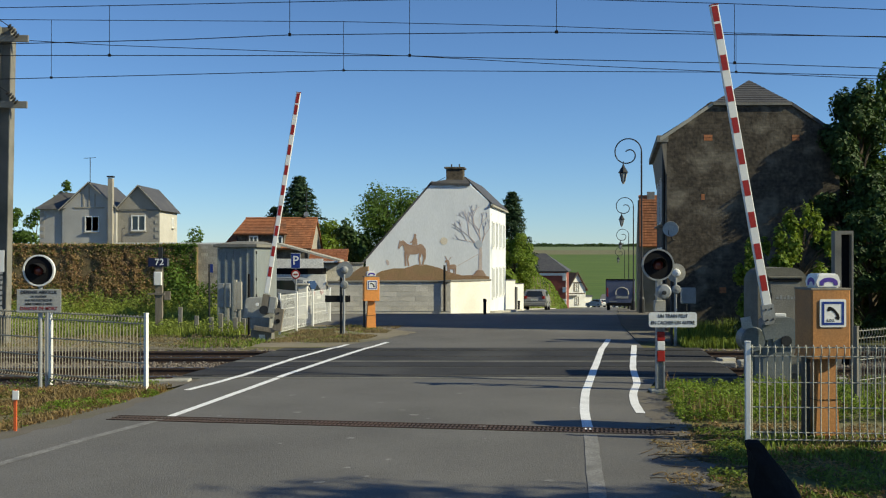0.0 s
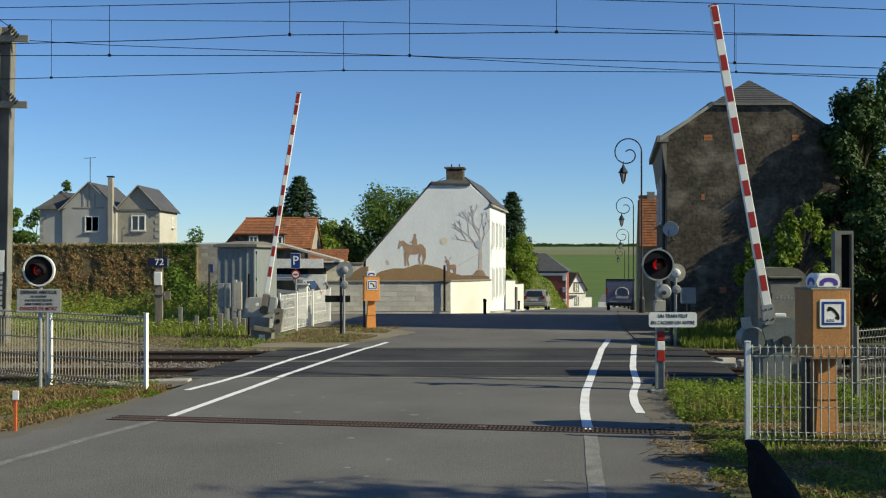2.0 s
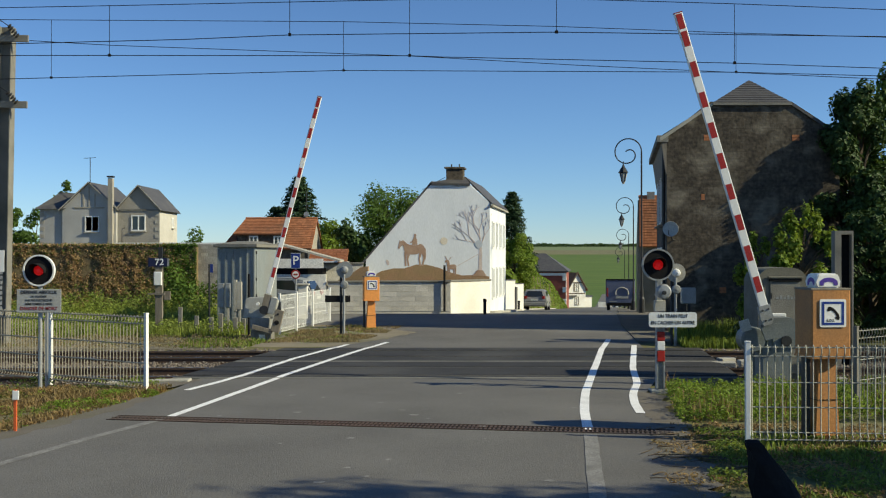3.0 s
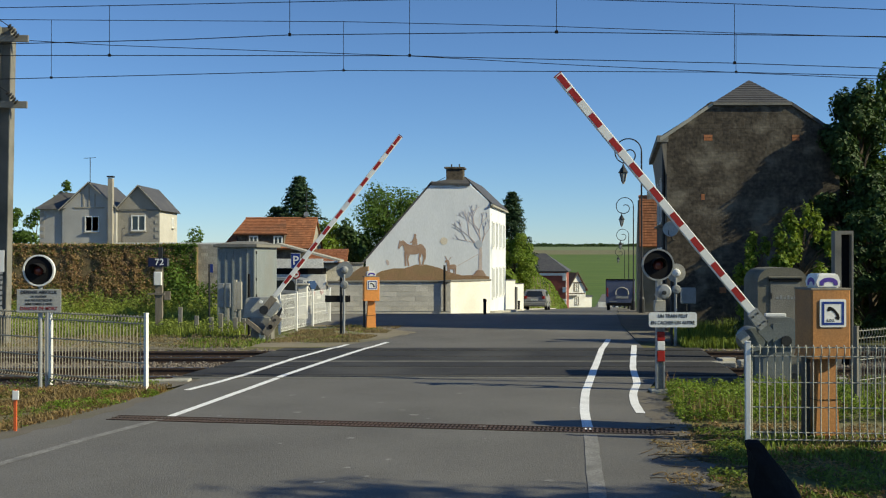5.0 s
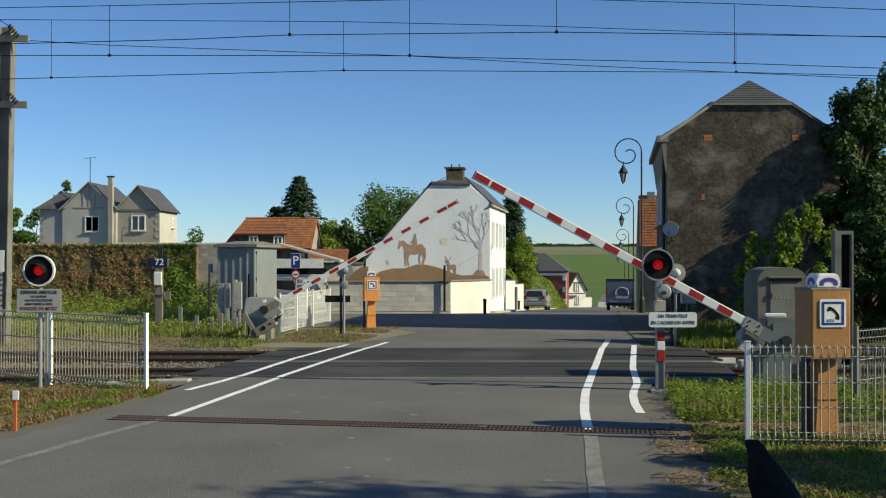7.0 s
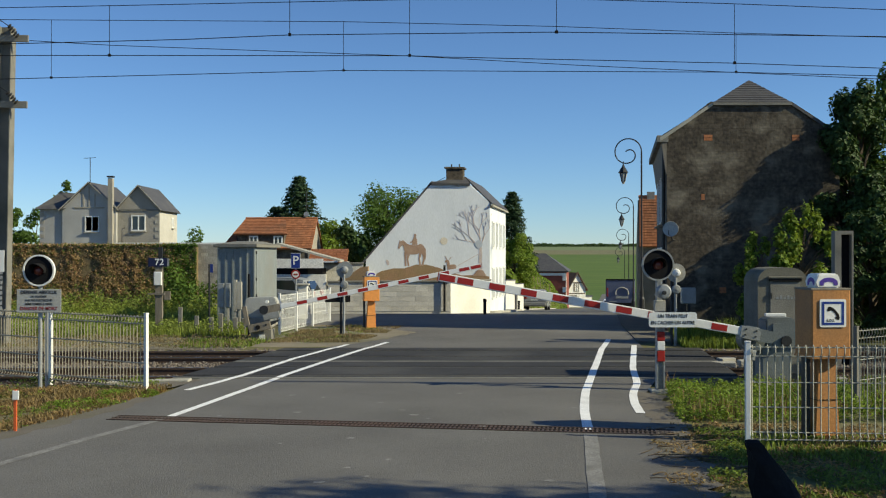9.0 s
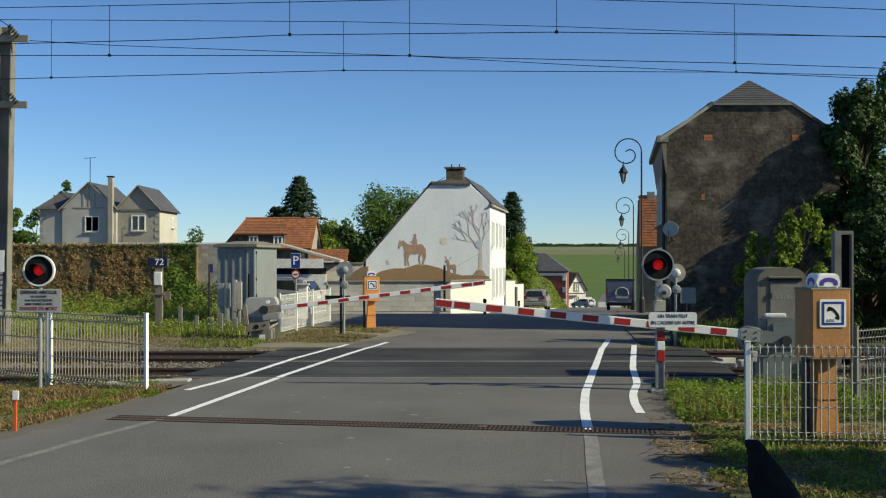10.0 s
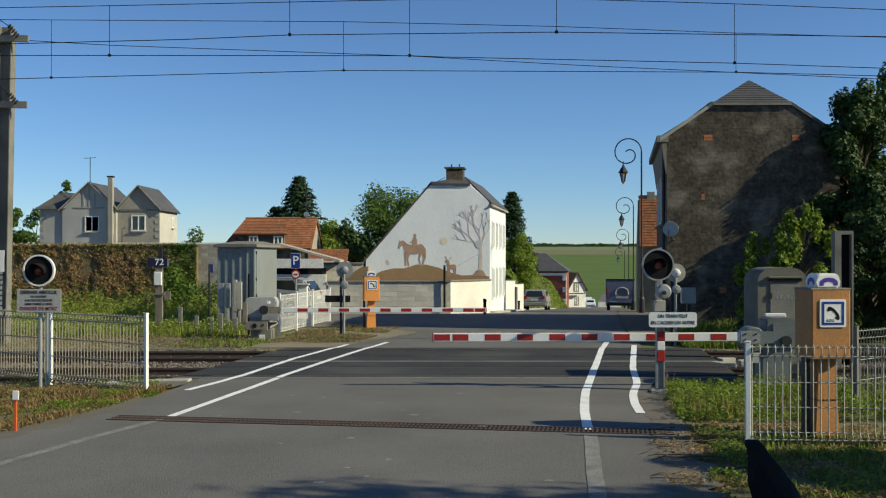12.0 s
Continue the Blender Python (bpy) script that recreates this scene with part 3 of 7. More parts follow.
    for x in xs:
        mm = pose((x + w / 2) * s, y0, 0)
        if stripe is None:
            bm = B()
            box(bm, -w / 2, w / 2, -d - 0.003, d + 0.003, -h + 0.022, h - 0.022)
            stripe = part("red_stripe", bm, "red", arm, "red reflective stripe", m=mm)
        else:
            share(stripe, mm, arm)["label"] = "red reflective stripe"
    part("tip_cap", box(B(), min(length * s, (length + 0.015) * s), max(length * s, (length + 0.015) * s), y0 - d - 0.002, y0 + d + 0.002, -h - 0.002, h + 0.002), "dark_red", arm)
    return arm


arm_near = barrier("lifting_barrier", pose(5.66, 17.6, 0.875), -1, 5.83, True)
arm_far = barrier("lifting_barrier", pose(-4.78, 27.3, 0.80), 1, 5.93, False)


# ---------------------------------------------------------------- flashing signals
M["lamp_on"] = glow("lit_red_lens", (0.80, 0.008, 0.012), 0.21)
M["lamp_off"] = glassy("unlit_red_lens", (0.12, 0.018, 0.014), 0.35)


def signal_head(parent, x, z, y, r, rim):
    part("backing_disc", disc(B(), r, y - 0.01, y + 0.03, x, z, 40), "black", parent, "black signal backing disc")
    bm = B()
    seg = 48
    ro, ri = r, r * 0.92
    vs = []
    for i in range(seg):
        a = 2 * math.pi * i / seg
        vs.append([bm.verts.new((x + q * math.cos(a), yy, z + q * math.sin(a))) for q, yy in ((ro + 0.006, y + 0.032), (ro + 0.006, y - 0.03), (ri, y - 0.03), (ri, y - 0.009))])
    for i in range(seg):
        a, b = vs[i], vs[(i + 1) % seg]
        for j in range(3):
            bm.faces.new((a[j], a[j + 1], b[j + 1], b[j]))
    part("rim", bm, rim, parent, "pale round rim")
    # visor: half tube over the lens
    bm = B()
    rv = 0.125
    rows = []
    for i in range(21):
        a = radians(-20 + 220 * i / 20)
        dep = 0.26 * (0.35 + 0.65 * max(0, math.sin(a)))
        rows.append([bm.verts.new((x + rv * math.cos(a), y - 0.012, z + rv * math.sin(a))), bm.verts.new((x + rv * math.cos(a) * 0.97, y - 0.012 - dep, z + rv * math.sin(a) * 0.97)),
                     bm.verts.new((x + (rv - 0.008) * math.cos(a) * 0.97, y - 0.012 - dep, z + (rv - 0.008) * math.sin(a) * 0.97)), bm.verts.new((x + (rv - 0.008) * math.cos(a), y - 0.012, z + (rv - 0.008) * math.sin(a)))])
    for a, b in zip(rows, rows[1:]):
        for j in range(3):
            bm.faces.new((a[j], a[j + 1], b[j + 1], b[j]))
    part("visor", bm, "black", parent)
    # lens ball that turns, one side lit, like a rotating beacon
    ball = B()
    bmesh.ops.create_uvsphere(ball, u_segments=24, v_segments=12, radius=0.088)
    for f in ball.faces:
        c = f.calc_center_median()
        f.material_index = 1 if math.cos(math.atan2(c.x, -c.y)) > 0.0 else 0
    o = part("turning_lens", ball, ["lamp_off", "lamp_on"], parent, "red flashing lens", m=pose(x, y, z))
    return o


def band(parent, nm, z0, z1, w, d, k, x=0):
    part(nm, box(B(), x - w / 2, x + w / 2, -d / 2, d / 2, z0, z1), k, parent)


def bars(parent, lines, w, y, k="black"):
    """Rows of illegible small print."""
    for z, ww, hh in lines:
        part("print_line", box(B(), -ww / 2, ww / 2, y - 0.003, y, z - hh / 2, z + hh / 2), k, parent)


def build_signals():
    # signal beside the road
    t = thing("crossing_signal", pose(3.65, 17.11, 0), "round black flashing signal with a warning plate on a post", "railway signal", "crossing signals")
    bm = B()
    box(bm, -0.07, -0.045, -0.06, 0.06, 0, 1.1)
    box(bm, 0.045, 0.07, -0.06, 0.06, 0, 1.1)
    box(bm, -0.045, 0.045, 0.0, 0.03, 0, 1.1)
    part("post", bm, "grey_metal", t, "grey steel channel post")
    part("footing", box(B(), -0.18, 0.18, -0.14, 0.14, -0.05, 0.03, 0.02), "concrete", t)
    part("upper_post", box(B(), -0.05, 0.05, 0.06, 0.14, 1.0, 2.0, 0.01), "grey_metal", t)
    bm = box(B(), -0.09, 0.10, 0.03, 0.10, 1.33, 1.52, 0.01)
    part("bracket", bm, "concrete", t)
    for z0, z1, k in ((0.50, 0.68, "red"), (0.69, 0.84, "white"), (0.85, 1.0, "red")):
        part("reflector_band", box(B(), -0.065, 0.065, -0.085, -0.062, z0, z1, 0.008), k, t, "red reflector band" if k == "red" else "white reflector band")
    pl = part("warning_plate", slab(B(), rounded(-0.22, 0.58, 1.08, 1.33, 0.045), -0.16, -0.145), "white", t, "white warning plate")
    for z, tx in ((1.265, "UN TRAIN PEUT"), (1.155, "EN CACHER UN AUTRE")):
        writing("lettering", tx, 0.08, "black", pl, pose(0.18, -0.163, z, 90, 0, 0) @ Matrix.Diagonal((0.86, 1, 1, 1)))
    bm = lathe(B(), [(0.0, 0.07), (0.10, 0.06), (0.125, 0.03), (0.13, 0.0), (0.12, -0.03)], 28, pose(0.05, -0.05, 1.67, 90, 0, 0))
    bell = part("bell", bm, "grey_metal", t, "round grey warning bell")
    part("clapper", disc(B(), 0.035, -0.16, -0.11, 0.04, 1.655, 16), "dark_metal", bell)
    lens_r = signal_head(t, -0.04, 2.12, -0.02, 0.265, "grey_paint")
    # signal behind the fence
    t = thing("crossing_signal", pose(-6.905, 17.45, 0), "round white-rimmed flashing signal with a danger plate on a post", "railway signal", "crossing signals")
    part("post", tube(B(), [(0, 0, -0.05), (0, 0, 1.9)], 0.035, 12), "grey_metal", t)
    part("back_post", box(B(), 0.06, 0.1, 0.05, 0.1, -0.05, 1.3), "grey_metal", t)
    pl = part("danger_plate", box(B(), -0.38, 0.38, -0.07, -0.055, 1.30, 1.70, 0.006), "pale_paint", t, "faded white danger plate")
    for z, tx, s in ((1.645, "DÉFENSE ABSOLUE", 0.082), (1.573, "DE TOUCHER", 0.05), (1.51, "AUX FILS ÉLECTRIQUES", 0.05), (1.445, "MÊME TOMBÉS À TERRE", 0.05), (1.368, "DANGER DE MORT", 0.082)):
        writing("lettering", tx, s, "dark_red" if z < 1.38 else "dark_metal", pl, pose(0.0, -0.073, z, 90, 0, 0) @ Matrix.Diagonal((0.9, 1, 1, 1)))
    lens_l = signal_head(t, 0.0, 2.02, -0.06, 0.265, "white")
    # two signals of the other approach, seen from behind
    for x, y, zc, dx in ((-2.86, 28.95, 1.85, -0.42), (5.88, 25.9, 1.82, 0.0)):
        t = thing("crossing_signal", pose(x, y, 0), "grey back of a round crossing signal on a pale post", "railway signal", "crossing signals")
        part("post", tube(B(), [(0.04, 0, -0.1), (0.04, 0, 1.75)], 0.036, 12), "grey_metal", t, "grey painted post")
        part("cable_tube", tube(B(), [(-0.05, 0.05, -0.1), (-0.05, 0.05, 1.7)], 0.035, 10), "dark_metal", t)
        d = part("signal_back", disc(B(), 0.24, 0.0, 0.04, 0.06, zc, 36), "grey_paint" if dx else "concrete", t, "grey back of the signal disc")
        part("lamp_housing", lathe(B(), [(0.0, 0.16), (0.07, 0.14), (0.10, 0.05), (0.11, 0.0)], 20, pose(0.06, -0.0, zc, 90, 0, 0)), "white" if not dx else "grey_metal", d)
        part("bell", lathe(B(), [(0.0, 0.07), (0.1, 0.05), (0.12, 0.0)], 20, pose(0.05, -0.02, zc - 0.42, 90, 0, 0)), "grey_paint", t)
        if dx:
            part("plate_back", box(B(), -0.5, 0.22, 0.02, 0.035, 0.93, 1.12), "black", t, "dark back of a sign plate")
    return lens_r, lens_l


lens_right, lens_left = build_signals()


# ---------------------------------------------------------------- motion of the barriers and lamps
NEAR = [(0, 80.6), (2.5, 80.5), (2.6, 79.6), (2.8, 76.8), (3.0, 74.3), (3.2, 71.9), (4.8, 53.1), (5.0, 51.0), (5.5, 45.4), (6.0, 39.6), (6.5, 34.0), (7.0, 28.6), (7.2, 26.4), (8.8, 11.2), (9.0, 10.2), (9.5, 8.1), (10.0, 5.8), (10.5, 3.8), (11.0, 1.8), (11.5, 0.1), (12.0, -0.1)]
FAR = [(0, 81.5), (2.5, 81.4), (2.6, 80.7), (2.8, 78.4), (3.0, 75.9), (3.2, 73.6), (4.8, 54.7), (5.0, 52.2), (5.5, 46.3), (6.0, 40.5), (6.5, 34.6), (7.0, 29.4), (7.2, 27.4), (8.8, 12.5), (9.0, 11.5), (9.5, 9.3), (10.0, 7.1), (10.5, 5.2), (11.0, 3.1), (11.5, 1.5), (12.0, 0.0)]
FLASH, PERIOD = 0.64, 0.788


def drive(ob, rows):
    walk(ob, [(t, slope_pose(x, y, a)) for t, x, y, a in rows])


def motions():
    drive(white_car, [(0.0, 33.0, 192, 170), (8.6, 33.0, 192, 170), (9.3, 28.9, 190, 170), (10.5, 27.2, 187, 172), (12.0, 26.4, 182, 172)])
    drive(dark_car, [(0.0, 27.9, 185, 38), (0.3, 25.2, 185, 38), (0.7, 22.8, 185, 45), (1.3, 20.3, 185, 62), (2.0, 18.2, 185, 62), (3.5, 12.5, 185, 62), (12.0, 12.5, 185, 62)])
    drive(grey_car, [(0.0, 31.4, 178, 40), (9.1, 31.4, 178, 40), (9.8, 25.6, 178, 40), (10.0, 24.4, 178, 45), (10.4, 21.6, 178, 62), (11.0, 17.2, 178, 62), (11.6, 15.0, 178, 62), (12.0, 15.0, 178, 62)])
    walk(arm_near, [(t, pose(0, 0, 0, -2, 0, 0) @ pose(0, 0, 0, 0, a, 0)) for t, a in NEAR])
    walk(arm_far, [(t, pose(0, 0, 0, -3, 0, 0) @ pose(0, 0, 0, 0, -a, 0)) for t, a in FAR])
    # each lens faces out lit, snaps round to its dark side, and back
    turns = ((-0.13, 0), (0.13, 0), (0.165, 60), (0.2, 120), (0.235, 180), (PERIOD - 0.235, 180), (PERIOD - 0.2, 240), (PERIOD - 0.165, 300))
    for lens in (lens_right, lens_left):
        at = lens.matrix_basis.translation.copy()
        rows = [(0.0, pose(*at, 0, 0, -90))]
        for k in range(-1, 16):
            rows += [(FLASH + k * PERIOD + dt, pose(*at, 0, 0, a + 360 * k)) for dt, a in turns]
        rows = [r for r in rows[1:] if 0.08 < r[0] < 11.95]
        rows = [(0.0, pose(*at, 0, 0, -180))] + rows + [(12.0, rows[-1][1])]
        walk(lens, rows)


# ---------------------------------------------------------------- buildings
STREET = -9.76


def window(parent, m, w, h, frame="white", mull=1, sill=True, depth=0.12):
    """A framed window set in a wall; its face points to local -y."""
    t = part("window", box(B(), -w / 2, w / 2, 0.02, 0.03, 0, h), "glass", parent, m=m)
    bm = B()
    f = 0.055
    box(bm, -w / 2 - 0.02, w / 2 + 0.02, -0.03, 0.04, h - f, h + 0.02)
    box(bm, -w / 2 - 0.02, w / 2 + 0.02, -0.03, 0.04, -0.02, f)
    box(bm, -w / 2 - 0.02, -w / 2 + f, -0.03, 0.04, f, h - f)
    box(bm, w / 2 - f, w / 2 + 0.02, -0.03, 0.04, f, h - f)
    for i in range(mull):
        x = -w / 2 + w * (i + 1) / (mull + 1)
        box(bm, x - 0.035, x + 0.035, -0.025, 0.035, f, h - f)
    part("frame", bm, frame, t)
    if sill:
        part("sill", box(B(), -w / 2 - 0.08, w / 2 + 0.08, -0.12, 0.04, -0.09, -0.03, 0.01), "concrete", t)
    return t


def walls(parent, outline, y0, y1, k, nm="wall"):
    return part(nm, slab(B(), outline, y0, y1), k, parent)


def roof_slab(parent, a, b, c, d, th, k, nm="roof", pitch=0.0, label=""):
    """A roof plane with thickness; a-b is the eave, d-c the ridge. pitch: spacing of raised tile rows running up."""
    a, b, c, d = (Vector(v) for v in (a, b, c, d))
    n = (b - a).cross(d - a).normalized()
    if n.z < 0:
        n = -n
    bm = B()
    lo = [bm.verts.new(v) for v in (a, b, c, d)]
    hi = [bm.verts.new(v + n * th) for v in (a, b, c, d)]
    bm.faces.new(hi)
    bm.faces.new(lo[::-1])
    for i in range(4):
        bm.faces.new((lo[i], lo[(i + 1) % 4], hi[(i + 1) % 4], hi[i]))
    r = part(nm, bm, k, parent, label)
    if pitch:
        run, up = (b - a), ((d + c) / 2 - (a + b) / 2)
        nc, nr = max(2, int(run.length / pitch)), max(2, int(up.length / (pitch * 1.3)))
        verts, faces = [], []
        q = random.Random(len(nm) + int(a.x * 7))
        for i in range(nr):
            for j in range(nc):
                o = [(j + 0.04) / nc, (j + 0.96) / nc]
                s0, s1 = i / nr, min(1.0, (i + 1.15) / nr)
                k0 = len(verts)
                lift0, lift1 = 0.03 + q.uniform(0, 0.012), 0.012
                for (u, s, lf) in ((o[0], s0, lift0), (o[1], s0, lift0), (o[1], s1, lift1), (o[0], s1, lift1), (o[0], s0, 0.0), (o[1], s0, 0.0)):
                    left, right = a.lerp(d, s), b.lerp(c, s)
                    verts.append(left.lerp(right, u) + n * (th + lf))
                faces += [(k0, k0 + 1, k0 + 2, k0 + 3), (k0 + 4, k0 + 5, k0 + 1, k0)]
        me = bpy.data.meshes.new("tiling")
        me.from_pydata(verts, [], faces)
        me.materials.append(M[k])
        o = new("tiling", me)
        o.parent = r
        o["kind"] = "stuff"
    return r


def skew(t, lean=0.172, sx=0.972, turn=0.0):
    """Leans a building's long walls to the street while its gable stays square to the crossing."""
    S = Matrix(((sx, lean, 0, 0), (turn, 1, 0, 0), (0, 0, 1, 0), (0, 0, 0, 1)))

    def go(o):
        for c in o.children:
            if c.matrix_basis.translation.length < 1e-6:
                if c.type == "MESH":
                    c.data.transform(S)
                go(c)
            else:
                p = S @ c.matrix_basis.translation
                r = c.matrix_basis.to_euler().z
                c.matrix_basis = Matrix.Translation(p) @ Matrix.Rotation(r + (radians(STREET) if abs(r) > 0.5 else 0.0), 4, "Z")
    go(t)


def build_brick_building():
    t = thing("brick_building", pose(6.6, 30, 0), "tall sooty brick house end with a half-hipped slate roof", "building")
    W, H, D = 5.25, 5.82, 7.5
    x1, x2, zt = 1.33, 3.8, 6.8
    out = [(0, -0.6), (W, -0.6), (W, H), (x2, zt), (x1, zt), (0, H)]
    w = walls(t, out, 0, 0.4, "mortar", "gable_wall")
    part("side_wall", box(B(), 0, 0.35, 0.402, D, -1.2, H), "mortar", t)
    part("side_wall", box(B(), W - 0.35, W, 0.402, D, -1.2, H), "mortar", t)
    part("rear_wall", box(B(), 0.352, W - 0.352, D - 0.35, D, -1.2, H), "mortar", t)
    # bricks of the gable, laid in courses
    verts, faces = [], []
    q = random.Random(11)
    bl, bh = 0.225, 0.075
    z, row = 0.0, 0
    while z < zt - 0.08:
        lo, hi = 0.0, W
        if z + bh > H:
            k = (z + bh - H) / (zt - H)
            lo, hi = x1 * k, W - (W - x2) * k
        x = lo - (bl / 2 if row % 2 else 0)
        while x < hi:
            a, b = max(x, lo) + 0.004, min(x + bl, hi) - 0.004
            if b - a > 0.04 and q.random() > 0.09:
                p = q.uniform(0.0005, 0.004)
                k0 = len(verts)
                for yy, i in ((-p, 0.0), (0.01, 0.0)):
                    verts += [(a, yy, z + 0.006), (b, yy, z + 0.006), (b, yy, z + bh - 0.006), (a, yy, z + bh - 0.006)]
                faces += [(k0, k0 + 1, k0 + 2, k0 + 3)] + [(k0 + i, k0 + 4 + i, k0 + 4 + (i + 1) % 4, k0 + (i + 1) % 4) for i in range(4)]
            x += bl
        z += bh
        row += 1
    me = bpy.data.meshes.new("brickwork")
    me.from_pydata(verts, [], faces)
    me.materials.append(M["brick"])
    o = new("brickwork", me)
    o.parent = w
    o["kind"] = "stuff"
    for x, z, s in ((1.26, 5.75, 0.26), (3.92, 5.75, 0.22), (1.7, 1.25, 0.2), (1.1, 4.0, 0.1)):
        for k in range(4):
            part("brick_patch", box(B(), x + (k % 2) * s * 0.5 - s / 2, x + (k % 2) * s * 0.5, -0.0085, -0.004, z + (k // 2) * 0.09 - 0.1, z + (k // 2) * 0.09 - 0.02), "tile", w, "orange brick patch")
    # roof: two slopes and the half hip
    rz, ry = 7.5, 0.95
    xm = W / 2
    roof_slab(t, (-0.25, -0.03, H - 0.17), (-0.25, D, H - 0.17), (xm, D, rz), (xm, ry, rz), 0.08, "slate", "roof")
    roof_slab(t, (W + 0.25, D, H - 0.17), (W + 0.25, -0.03, H - 0.17), (xm, ry, rz), (xm, D, rz), 0.08, "slate", "roof")
    bm = B()
    vs = [bm.verts.new(v) for v in ((x1 + 0.10, -0.06, zt - 0.03), (x2 - 0.02, -0.06, zt - 0.03), (xm, ry, rz + 0.09))]
    lo = [bm.verts.new(v.co - Vector((0, -0.05, 0.1))) for v in vs]
    bm.faces.new(vs)
    bm.faces.new(lo[::-1])
    for i in range(3):
        bm.faces.new((lo[i], lo[(i + 1) % 3], vs[(i + 1) % 3], vs[i]))
    hip = part("hip_roof", bm, "slate", t)
    for i in range(10):
        k0, k1 = i / 10, (i + 1.1) / 10
        a, b, c = Vector((x1 + 0.10, -0.06, zt - 0.03)), Vector((x2 - 0.02, -0.06, zt - 0.03)), Vector((xm, ry, rz + 0.09))
        up = (b - a).cross(c - a).normalized() * (1 if (b - a).cross(c - a).z > 0 else -1)
        bm = B()
        v = [bm.verts.new(p) for p in (a.lerp(c, k0) + up * 0.022, b.lerp(c, k0) + up * 0.022, b.lerp(c, min(1, k1)) + up * 0.006, a.lerp(c, min(1, k1)) + up * 0.006, a.lerp(c, k0), b.lerp(c, k0))]
        bm.faces.new(v[:4])
        bm.faces.new((v[4], v[5], v[1], v[0]))
        part("slate_course", bm, "slate", hip)
    # close the rake between wall and roof edge
    part("verge_board", slab(B(), [(-0.2, H - 0.2), (x1 + 0.1, zt - 0.10), (x1 + 0.1, zt + 0.0), (-0.2, H - 0.08)], -0.05, -0.012), "concrete", t)
    part("verge_board", slab(B(), [(W + 0.2, H - 0.2), (W + 0.2, H - 0.08), (x2 - 0.02, zt + 0.0), (x2 - 0.02, zt - 0.10)], -0.05, -0.012), "slate", t)
    part("fascia", box(B(), x1 + 0.08, x2, -0.085, -0.05, zt - 0.11, zt - 0.03), "concrete_dark", t)
    bm = box(B(), -0.30, 0.05, -0.045, D, H - 0.22, H - 0.02, 0.01)
    part("cornice", bm, "concrete_dark", t)
    bm = box(B(), -0.16, -0.003, -0.02, D, H - 1.15, H - 0.225)
    bmesh.ops.transform(bm, verts=[v for v in bm.verts if v.co.z < H - 1 and v.co.x < -0.1], matrix=Matrix.Translation((0.14, 0, 0)))
    part("eave_board", bm, "wood", t)
    part("downpipe", tube(B(), [(-0.08, 0.3, H - 0.4), (-0.08, 0.3, 0)], 0.05, 8), "dark_metal", t)
    for i in range(3):
        for z in (0.9, 3.3):
            window(t, pose(-0.01, 1.6 + 2.2 * i, z, 0, 0, -90), 1.0, 1.6)
    skew(t)
    # dish on the gable
    d = thing("satellite_dish", pose(6.62, 29.55, 3.02, 0, 0, -20), "grey satellite dish fixed to the brick wall", "dish")
    bm = lathe(B(), [(0.02, 0.0), (0.11, 0.01), (0.19, 0.035), (0.225, 0.055), (0.22, 0.06), (0.185, 0.042), (0.11, 0.02), (0.02, 0.01)], 28, pose(0, 0, 0, 82, 0, 0))
    part("reflector", bm, "pale_paint", d)
    part("feed_arm", tube(B(), [(0, 0.0, -0.2), (-0.03, -0.22, -0.16), (-0.03, -0.26, -0.04)], 0.012, 6), "dark_metal", d)
    part("wall_bracket", tube(B(), [(0, 0.02, -0.1), (0, 0.3, -0.3), (0.05, 0.5, -0.3)], 0.02, 6), "dark_metal", d)


